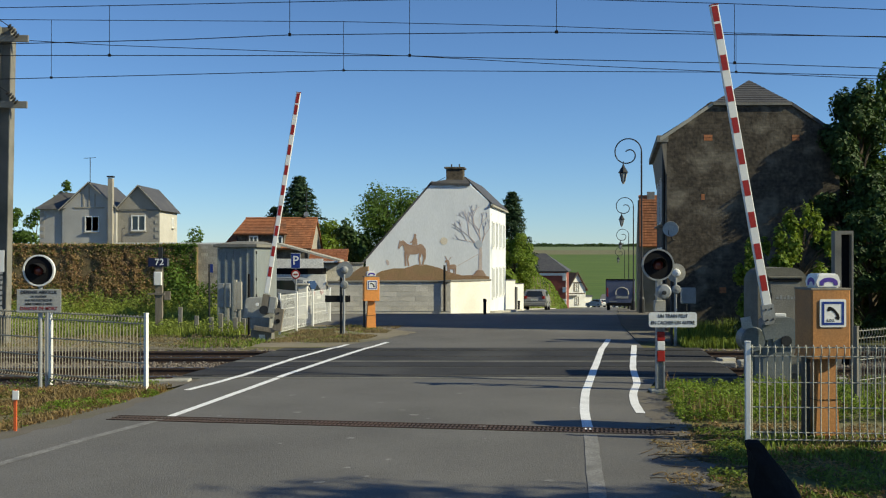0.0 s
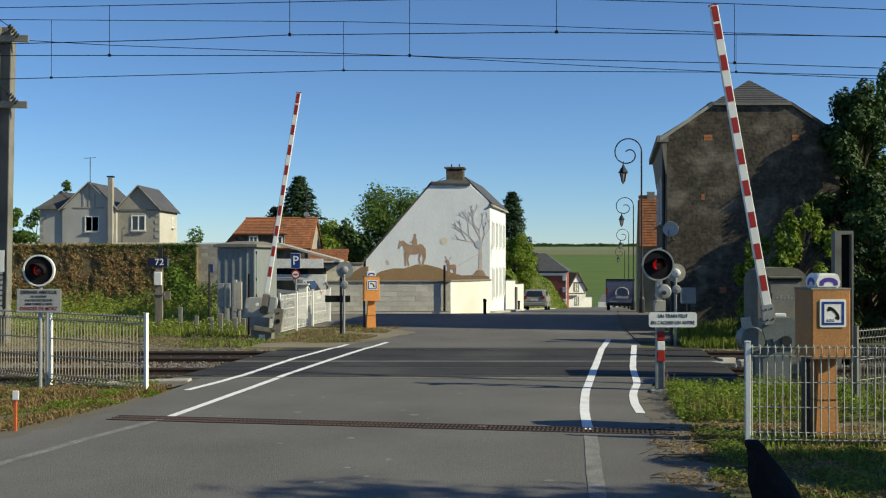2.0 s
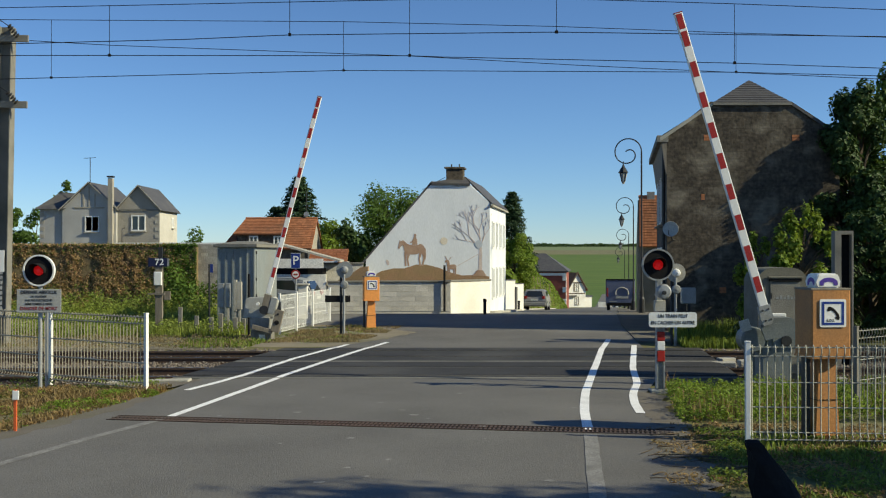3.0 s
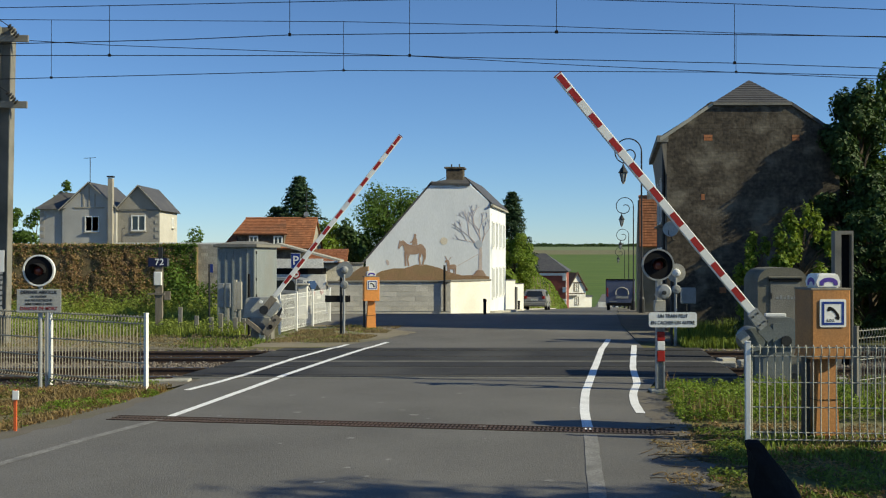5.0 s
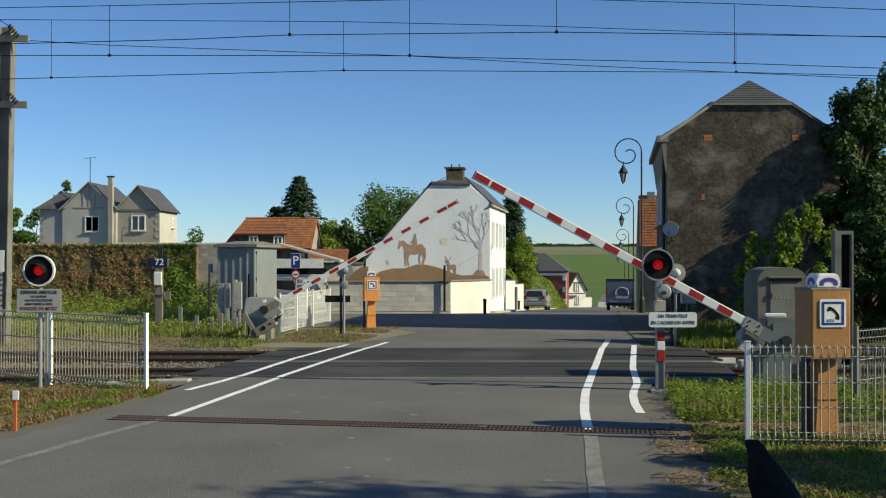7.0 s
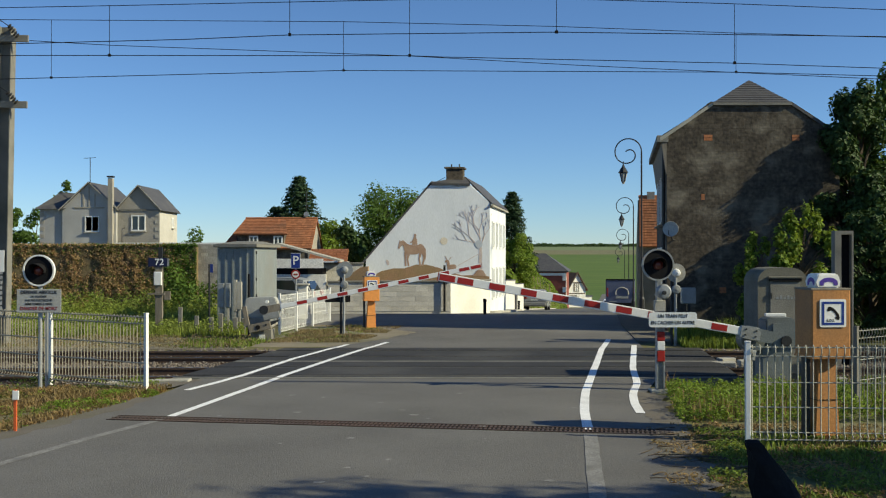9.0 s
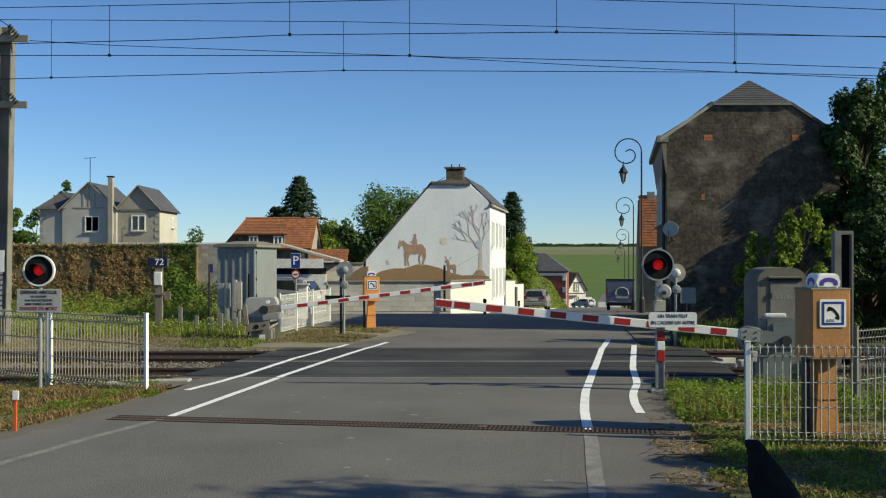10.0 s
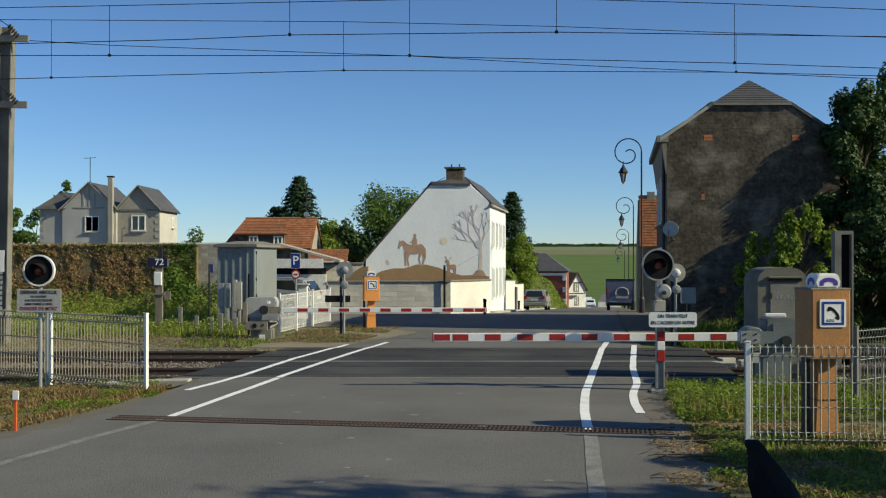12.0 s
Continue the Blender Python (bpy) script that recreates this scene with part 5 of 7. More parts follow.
def build_far_houses():
    t = thing("red_brick_house", pose(24.25, 121, elev(121), 0, 0, STREET) @ Matrix.Diagonal((1.296, 1.296, 1.3, 1)), "red brick house with a steep slate roof", "house")
    x0 = -8.9
    part("wall", box(B(), x0 - 4.2, x0 + 1.5, 0, 6, -0.5, 3.4), "red_brick", t)
    roof_slab(t, (x0 - 4.4, -0.2, 3.3), (x0 + 1.7, -0.2, 3.3), (x0 - 0.6, 3.0, 4.95), (x0 - 2.6, 3.0, 4.95), 0.08, "slate")
    roof_slab(t, (x0 + 1.7, 6.2, 3.3), (x0 - 4.4, 6.2, 3.3), (x0 - 2.6, 3.0, 4.95), (x0 - 0.6, 3.0, 4.95), 0.08, "slate")
    roof_slab(t, (x0 + 1.7, -0.2, 3.3), (x0 + 1.7, 6.2, 3.3), (x0 - 0.6, 3.0, 4.95), (x0 - 0.62, 3.0, 4.95), 0.08, "slate")
    for z in (0.3, 1.4, 2.5):
        part("pale_quoin", box(B(), x0 + 1.2, x0 + 1.52, -0.03, 0.0, z, z + 0.5), "render_cream", t)
    part("pale_quoin", box(B(), x0 + 1.5, x0 + 1.53, 0.0, 0.5, 0.0, 3.0), "render_cream", t)
    part("eave_band", box(B(), x0 - 4.2, x0 + 1.55, -0.06, 0.0, 2.95, 3.2), "render_cream", t)
    window(t, pose(x0 - 1.2, -0.02, 0.9), 0.8, 1.3)
    t = thing("cream_cottage", pose(25.1, 200, elev(200), 0, 0, 22) @ Matrix.Diagonal((1.0, 1.0, 1.2, 1)), "cream cottage with a steep dark gable roof", "house")
    x0 = -0.55
    gable_block(t, x0, x0 + 3.9, 0, 8, -0.5, 3.0, 5.6, "render_cream", "tile", 0.3)
    part("bargeboard", slab(B(), [(x0 - 0.3, 2.6), (x0 + 1.95, 5.55), (x0 + 4.2, 2.6), (x0 + 4.2, 2.9), (x0 + 1.95, 5.85), (x0 - 0.3, 2.9)], -0.42, -0.31), "bark", t)
    part("wing", box(B(), x0 + 3.95, x0 + 5.6, 0.5, 5, -0.5, 1.7), "render_cream", t)
    part("wing_roof", box(B(), x0 + 3.93, x0 + 5.8, 0.3, 5, 1.7, 1.85), "slate", t)
    for z in (2.6, 0.4):
        window(t, pose(x0 + 1.9, -0.02, z), 0.9, 1.3, "wood")
    part("timber_beam", box(B(), x0 + 0.7, x0 + 3.2, -0.05, 0, 3.95, 4.1), "bark", t)
    part("timber_beam", box(B(), x0 + 0.1, x0 + 3.8, -0.05, 0, 2.15, 2.3), "bark", t)
    part("dark_porch", box(B(), x0 - 0.5, x0 + 1.6, -0.6, -0.05, 1.75, 1.95), "slate", t)
    part("shutter", box(B(), x0 + 1.2, x0 + 1.42, -0.06, 0, 2.6, 3.9), "wood", t)
    t = thing("tile_roof_row", pose(9.2, 47.5, 0, 0, 0, STREET), "street house with an orange pantile roof", "house")
    part("wall", box(B(), 0.1, 5, 0, 5, -0.6, 2.75), "old_concrete", t)
    roof_slab(t, (-0.02, -0.25, 2.62), (5.2, -0.25, 2.62), (5.2, 0.9, 4.95), (-0.02, 0.9, 4.95), 0.08, "tile", pitch=0.11)
    roof_slab(t, (5.2, 5.25, 2.62), (-0.02, 5.25, 2.62), (-0.02, 0.9, 4.95), (5.2, 0.9, 4.95), 0.08, "tile")
    part("gable", slab(B(), [(0.0, -0.6), (5.0, -0.6), (5.0, 2.6), (0.9, 4.88), (0.0, 2.9)], -0.08, 0.08, pose(0.0, 0, 0, 0, 0, 90)), "old_concrete", t)
    part("ridge_tile", tube(B(), [(-0.05, 0.9, 5.02), (5.2, 0.9, 5.02)], 0.08, 8), "tile", t)
    part("chimney", box(B(), 0.35, 0.7, 0.75, 1.1, 4.9, 5.25), "render_beige", t)
    t = thing("low_wall", pose(27.5, 186, elev(186)), "low cream garden wall beside the far street", "wall")
    part("wall", box(B(), 0.9, 5, 0, 0.4, -0.3, 0.95), "render_cream", t)
    t = thing("gate_wall", pose(4.2, 62, elev(62), 0, 0, 42) @ Matrix.Diagonal((1.35, 1, 1, 1)), "white garden wall with a dark tiled cap", "wall")
    part("wall", box(B(), -0.42, 0.22, 0, 0.3, -0.5, 1.86), "render_cream", t)
    part("wall", box(B(), 0.30, 0.92, 0.2, 0.5, -0.5, 1.62), "render_cream", t)
    part("cap", box(B(), -0.45, 0.25, -0.04, 0.34, 1.862, 1.91), "slate", t)
    part("cap", box(B(), 0.28, 0.94, 0.16, 0.54, 1.622, 1.66), "slate", t)
    part("gate_pillar", box(B(), 0.2, 0.32, -0.06, 0.1, -0.5, 1.45), "slate", t, "dark gate pillar")


build_brick_building()
build_white_house()
build_left_house()
build_orange_house()
build_walls()
build_far_houses()


# ---------------------------------------------------------------- fences
def panel_fence(name, a, b, h, label, k="grey_metal", post_k="white", spacing=0.055, posts=(0.0, 1.0), bow=True, zb=0.0, gauge=0.0058):
    """Welded wire panel fence between two points; the top and bottom bands are bowed."""
    a, b = Vector((*a, 0)), Vector((*b, 0))
    L = (b - a).length
    t = thing(name, pose(a.x, a.y, zb, 0, 0, math.degrees(math.atan2(b.y - a.y, b.x - a.x))), label, "fence", "railway fences")
    for p in posts:
        o = part("post", box(B(), p * L - 0.03, p * L + 0.03, -0.03, 0.03, -0.08, h + 0.03, 0.006), post_k, t, "white square post")
        part("post_cap", box(B(), p * L - 0.034, p * L + 0.034, -0.034, 0.034, h + 0.03, h + 0.045, 0.004), post_k, o)
    n = int(L / spacing)
    wire = None
    for i in range(n):
        x = 0.05 + i * spacing
        m = pose(x, 0, 0)
        if wire is None:
            zs = [0.04, 0.06, 0.10, 0.14, h - 0.14, h - 0.09, h - 0.04, h] if bow else [0.04, h]
            pts = [(0, (-0.035 if bow and (j in (2, 5, 6)) else 0.0), z) for j, z in enumerate(zs)]
            wire = part("upright_wire", tube(B(), pts, gauge, 4, False), k, t, m=m)
        else:
            share(wire, m, t)
    for z in (0.05, 0.14, h * 0.37, h * 0.62, h - 0.14, h - 0.03):
        part("cross_wire", tube(B(), [(0, 0.006, z), (L, 0.006, z)], gauge * 1.15, 5), k, t)
    return t


M["fence_wire"] = mat("pale_coated_wire", (0.41, 0.37, 0.28), (0.35, 0.315, 0.24), 0.5, 5, 40, 0.03)
panel_fence("panel_fence", (-4.97, 17.04), (-9.0, 19.5), 1.27, "pale welded wire panel fence with a white end post", "fence_wire", posts=(0.0, 0.52, 1.0), spacing=0.083, gauge=0.0098)
panel_fence("panel_fence", (3.7, 12.36), (6.6, 12.15), 1.2, "grey welded wire panel fence with a white end post", "fence_grey", posts=(0.0, 0.86), spacing=0.091, gauge=0.0075)
panel_fence("panel_fence", (6.05, 14.9), (9.5, 17.5), 1.2, "faint wire panel fence beside the track", "fence_grey", "concrete_dark", posts=(0.0, 1.0), spacing=0.08)
panel_fence("yard_fence", (-4.72, 29.4), (-3.85, 34.6), 1.12, "white yard fence with thin posts", "white", posts=(0.0, 0.3, 0.62, 1.0), spacing=0.07, bow=False)


# ---------------------------------------------------------------- emergency phones
def phone(m, s, key, label):
    t = thing("emergency_phone", m, label, "telephone", "emergency phones")
    bm = B()
    lo = [bm.verts.new(v) for v in ((-0.165, -0.13, 0), (0.165, -0.13, 0), (0.165, 0.13, 0), (-0.165, 0.13, 0))]
    hi = [bm.verts.new(v) for v in ((-0.10, -0.09, 1.02), (0.13, -0.09, 1.02), (0.13, 0.12, 1.02), (-0.10, 0.12, 1.02))]
    bm.faces.new(hi)
    bm.faces.new(lo[::-1])
    for i in range(4):
        bm.faces.new((lo[i], lo[(i + 1) % 4], hi[(i + 1) % 4], hi[i]))
    bmesh.ops.bevel(bm, geom=list(bm.edges), offset=0.012, segments=2, affect="EDGES")
    part("pedestal", bm, key, t)
    part("joint", box(B(), -0.15, 0.15, -0.122, 0.12, 0.46, 0.466), "black", t)
    cab = part("cabinet", box(B(), -0.25, 0.27, -0.21, 0.26, 1.0, 1.865, 0.022), key, t)
    part("lid", box(B(), -0.254, 0.274, -0.214, 0.264, 1.845, 1.872, 0.008), "wood", cab, "dirty worn lid")
    part("base_lip", box(B(), -0.258, 0.278, -0.216, 0.266, 0.985, 1.02, 0.01), key, cab)
    pl = part("phone_plate", slab(B(), rounded(-0.145, 0.20, 1.385, 1.735, 0.025), -0.224, -0.212), "white", cab, "white and blue telephone plate")
    bm = B()
    for x0, x1, z0, z1 in ((-0.115, 0.17, 1.678, 1.705), (-0.115, 0.17, 1.415, 1.442), (-0.115, -0.088, 1.442, 1.678), (0.143, 0.17, 1.442, 1.678)):
        box(bm, x0, x1, -0.229, -0.223, z0, z1)
    part("blue_border", bm, "blue", pl)
    bm = B()
    slab(bm, [(-0.055, 1.60), (-0.03, 1.645), (0.01, 1.635), (0.055, 1.605), (0.095, 1.555), (0.115, 1.505), (0.105, 1.475), (0.06, 1.49), (0.055, 1.515), (0.075, 1.52), (0.05, 1.56), (0.02, 1.585), (-0.01, 1.60), (-0.02, 1.585), (-0.045, 1.585)], -0.2275, -0.2235)
    part("handset_symbol", bm, "black", pl)
    if s:
        writing("sos_lettering", "S.O.S.", 0.045, "black", pl, pose(-0.005, -0.2275, 1.468, 90, 0, 0))
    bm = slab(B(), [(-0.155, 1.87), (0.165, 1.87), (0.165, 1.95), (0.155, 2.03), (0.125, 2.055), (-0.115, 2.055), (-0.145, 2.03), (-0.155, 1.95)], -0.15, 0.15)
    bmesh.ops.bevel(bm, geom=list(bm.edges), offset=0.02, segments=2, affect="EDGES")
    lamp = part("dome_lamp", bm, "white", t, "white dome lamp with violet telephone print")
    hs = [(-0.12, 1.93), (-0.11, 1.965), (-0.06, 1.995), (0.01, 2.005), (0.08, 1.995), (0.13, 1.965), (0.14, 1.93), (0.13, 1.905), (0.085, 1.905), (0.075, 1.94), (0.01, 1.955), (-0.055, 1.94), (-0.065, 1.905), (-0.11, 1.905)]
    part("violet_print", slab(B(), [(x * 0.92, z) for x, z in hs], -0.1545, -0.149), "purple", lamp)
    part("violet_print", slab(B(), [(x * 0.75, z) for x, z in hs], -0.1595, -0.154, pose(0, 0, 0, 0, 0, -90)), "purple", lamp)
    part("cable_duct", box(B(), -0.26, -0.19, -0.05, 0.05, 0, 1.0), "dark_metal", t)
    return t


phone(pose(4.83, 12.95, 0.0, 0, 0, 6), True, "orange", "weathered orange emergency telephone pillar with a lamp on top")
phone(pose(-2.25, 31.7, 0.0, 0, 0, 10) @ Matrix.Diagonal((0.93, 0.93, 0.86, 1)), False, "orange_bright", "bright orange emergency telephone pillar beside the road")


# ---------------------------------------------------------------- cabinets and posts
def build_cabinets():
    # domed concrete cabinet behind the barrier
    t = thing("relay_cabinet", pose(5.66, 18.3, 0, 0, 0, 0), "grey domed concrete relay cabinet with a steel door", "cabinet")
    W, Hh, D = 0.90, 2.06, 0.85
    out = [(0, 0), (W, 0)]
    out += [(W / 2 + (W / 2) * max(-1, min(1, math.copysign(abs(math.cos(a)) ** 0.62, math.cos(a)))), Hh - 0.34 + 0.34 * math.sin(a) ** 0.75) for a in (math.pi * i / 20 for i in range(1, 20))]
    bm = slab(B(), out, 0, D)
    part("shell", bm, "old_concrete", t)
    part("door", box(B(), 0.22, 0.76, -0.02, 0.0, 0.15, 1.80, 0.006), "concrete_dark", t, "dull grey steel door")
    # black bar stands for the shaded gap between door and rain lip
    part("door_head", box(B(), 0.20, 0.78, -0.045, 0.0, 1.81, 1.86, 0.005), "black", t)
    part("rain_lip", box(B(), 0.18, 0.80, -0.06, 0.0, 1.862, 1.90, 0.01), "old_concrete", t)
    part("door_hinge", box(B(), 0.225, 0.25, -0.035, -0.02, 1.5, 1.6), "dark_metal", t)
    for i in range(6):
        part("scratched_mark", box(B(), 0.33 + i * 0.065, 0.37 + i * 0.065, -0.0235, -0.0202, 1.49, 1.56 if i % 2 else 1.53), "grey_paint", t)
    # sheet-metal hut
    t = thing("metal_hut", pose(-6.78, 30.6, 0, 0, 0, -5), "blue-grey sheet metal hut with a flat overhanging roof", "hut")
    W, D, Hh = 1.12, 2.7, 2.5
    part("body", box(B(), 0, W, 0, D, 0.05, Hh), "shed_metal", t)
    part("plinth", box(B(), -0.03, W + 0.03, -0.03, D + 0.03, -0.1, 0.08), "concrete", t)
    rb = None
    for i in range(6):
        m = pose(0.02 + i * W / 5 * 0.98, 0, 0)
        if rb is None:
            rb = part("cover_strip", box(B(), -0.02, 0.02, -0.02, 0.0, 0.1, Hh), "shed_metal", t, m=m)
        else:
            share(rb, m, t)
    bm = box(B(), -0.1, W + 0.12, -0.12, D + 0.1, Hh, Hh + 0.1, 0.02)
    part("roof", bm, "concrete_dark", t)
    bm = B()
    v = [bm.verts.new(p) for p in ((-0.1, -0.12, Hh + 0.1), (W + 0.12, -0.12, Hh + 0.1), (W + 0.12, D + 0.1, Hh + 0.1), (-0.1, D + 0.1, Hh + 0.1))]
    ap = [bm.verts.new(p) for p in ((0.35, D * 0.3, Hh + 0.2), (W - 0.3, D * 0.3, Hh + 0.2), (W - 0.3, D * 0.8, Hh + 0.2), (0.35, D * 0.8, Hh + 0.2))]
    bm.faces.new(ap)
    for i in range(4):
        bm.faces.new((v[i], v[(i + 1) % 4], ap[(i + 1) % 4], ap[i]))
    part("roof_crown", bm, "concrete_dark", t)
    part("side_door", box(B(), W, W + 0.02, 0.2, 1.1, 0.15, Hh - 0.15, 0.004), "shed_metal", t)
    for z in (1.0, 1.5, 2.3):
        part("hinge", box(B(), W + 0.005, W + 0.035, 0.16, 0.22, z, z + 0.09), "dark_metal", t)
    part("number_tab", box(B(), -0.16, -0.05, -0.3, -0.29, 1.75, 2.0), "blue", t, "small blue tab")
    part("tab_post", tube(B(), [(-0.16, -0.29, -0.1), (-0.16, -0.29, 2.0)], 0.03, 8), "dark_metal", t)
    # small boxes and stakes beside the hut
    for x, y, z0, z1, w, k in ((-6.45, 29.6, 0.75, 1.45, 0.16, "grey_metal"), (-6.25, 29.6, 0.75, 1.45, 0.12, "grey_metal"), (-6.0, 29.4, 0.65, 1.55, 0.09, "concrete"), (-5.88, 29.4, 0.7, 1.5, 0.14, "concrete")):
        o = thing("track_side_box", pose(x, y, 0), "small grey lineside box on a stake", "lineside box", "lineside boxes")
        part("case", box(B(), -w / 2, w / 2, -0.06, 0.06, z0, z1, 0.01), k, o)
        part("stake", box(B(), -0.03, 0.03, -0.02, 0.02, -0.15, z0 + 0.002), "concrete", o)
    for x, y, h in ((-7.55, 29.2, 0.78), (-7.0, 28.9, 0.55), (-6.6, 29.0, 0.5), (-6.3, 28.8, 0.62), (-5.9, 28.9, 0.5), (-5.75, 29.3, 0.45)):
        tagged(part("marker_stake", box(B(), -0.06, 0.06, -0.04, 0.04, -0.15, h, 0.015), "concrete_dark", None, m=pose(x, y, 0, rng.uniform(-2, 2), rng.uniform(-2, 2), 0)), "short weathered concrete stake in the grass", "stake", "marker stakes")
    tagged(part("iron_post", tube(B(), [(0, 0, -0.1), (0, 0, 1.75)], 0.035, 8), "black", None, m=pose(-5.42, 28.4, 0)), "thin black iron post in the grass", "post")
    # kilometre post
    t = thing("milepost", pose(-8.39, 30, 0), "dark wooden post with a blue number plate and a box", "post")
    part("post", box(B(), -0.09, 0.13, -0.06, 0.06, -0.2, 2.1, 0.015), "wood", t)
    part("post_top", box(B(), 0.0, 0.12, -0.03, 0.03, 2.09, 2.5), "dark_metal", t)
    pl = part("number_plate", box(B(), -0.28, 0.28, -0.09, -0.07, 1.93, 2.19, 0.005), "navy", t, "navy number plate")
    part("edge_tab", box(B(), 0.282, 0.33, -0.085, -0.07, 1.95, 2.17), "grey_metal", t)
    writing("number", "72", 0.27, "white", pl, pose(0.05, -0.093, 2.06, 90, 0, 0))
    part("lineside_case", box(B(), -0.1, 0.13, -0.16, -0.062, 1.38, 1.78, 0.02), "white", t, "pale plastic case")
    part("cross_arm", box(B(), -0.28, 0.2, -0.1, -0.06, 1.1, 1.16), "wood", t)
    part("wood_stub", box(B(), 0.16, 0.34, -0.02, 0.06, 0.95, 1.2), "wood", t)
    # steel post behind the phone
    t = thing("steel_post", pose(8.6, 21.9, 0), "dark steel channel post with a pale frame", "post")
    bm = B()
    box(bm, -0.2, -0.06, -0.1, 0.1, -0.2, 2.8)
    box(bm, 0.16, 0.2, -0.1, 0.1, -0.2, 2.8)
    box(bm, -0.06, 0.16, -0.1, 0.1, 2.72, 2.8)
    part("frame", bm, "concrete_dark", t)
    part("web", box(B(), -0.06, 0.16, 0.04, 0.08, -0.2, 2.72), "black", t)
    # parking sign
    t = thing("parking_sign", pose(-5.07, 35, 0), "blue parking sign above a red-ringed round sign", "road sign")
    part("post", tube(B(), [(0, 0.03, -0.1), (0, 0.03, 2.3)], 0.03, 8), "grey_metal", t)
    pl = part("parking_plate", box(B(), -0.15, 0.15, -0.02, 0.0, 1.82, 2.32, 0.004), "blue", t, "blue square plate")
    part("plate_edge", box(B(), -0.162, 0.162, -0.015, 0.003, 1.808, 2.332), "white", pl)
    writing("letter", "P", 0.42, "white", pl, pose(0.0, -0.024, 2.07, 90, 0, 0))
    rd = part("ban_disc", disc(B(), 0.155, -0.02, 0.0, 0.0, 1.6, 28), "red", t, "red-ringed round sign")
    part("disc_face", disc(B(), 0.11, -0.026, -0.02, 0.0, 1.6, 24), "white", rd)
    part("disc_symbol", box(B(), -0.07, 0.07, -0.03, -0.026, 1.57, 1.63), "dark_red", rd)
    # orange marker on the verge
    t = thing("marker_post", pose(-5.52, 13.14, 0), "thin orange marker stake with a white reflector", "marker")
    part("stake", box(B(), -0.02, 0.02, -0.015, 0.015, -0.1, 0.55, 0.005), "red_orange", t)
    part("reflector", box(B(), -0.03, 0.055, -0.03, -0.015, 0.42, 0.54, 0.006), "white", t)
    t = thing("gate_post", pose(-4.98, 36.2, 0), "thick white gate post behind the yard fence", "post")
    part("shaft", box(B(), -0.16, 0.16, -0.16, 0.16, -0.1, 1.18, 0.015), "render_cream", t)
    part("cap", box(B(), -0.22, 0.22, -0.22, 0.22, 1.18, 1.25, 0.02), "concrete", t)
    # bollards
    for x, y in ((1.62, 39.4), (4.55, 61)):
        z = elev(y)
        tagged(part("bollard", lathe(B(), [(0.06, -0.1), (0.06, 0.5), (0.075, 0.52), (0.075, 0.58), (0.03, 0.62)], 14), "black", None, m=pose(x, y, z)), "short black street bollard on the pavement", "bollard", "bollards")
    # grey box at the brick wall
    t = thing("junction_box", pose(6.2, 26.6, 0), "grey junction box on a bracket beside the brick wall", "box")
    part("case", box(B(), 0.05, 0.42, 0, 0.2, 1.0, 1.42, 0.02), "grey_metal", t)
    part("stand", box(B(), 0.2, 0.28, 0.05, 0.15, -0.1, 1.0), "dark_metal", t)
    # dark covered object at the kerb, close to the viewer
    t = thing("covered_post", pose(2.83, 9.3, 0), "dark blue cloth-covered stump at the road edge", "cover")
    bm = B()
    lathe(bm, [(0.30, -0.25), (0.24, 0.0), (0.19, 0.2), (0.12, 0.4), (0.09, 0.5), (0.09, 0.55), (0.075, 0.585), (0.03, 0.6)], 18)
    for v in bm.verts:
        v.co.x += (0.6 - v.co.z) * 0.42 + 0.02 * math.sin(9 * v.co.z + 3 * math.atan2(v.co.y, v.co.x))
        v.co.y += 0.02 * math.sin(13 * v.co.z)
    part("cloth", bm, "black", t)


build_cabinets()


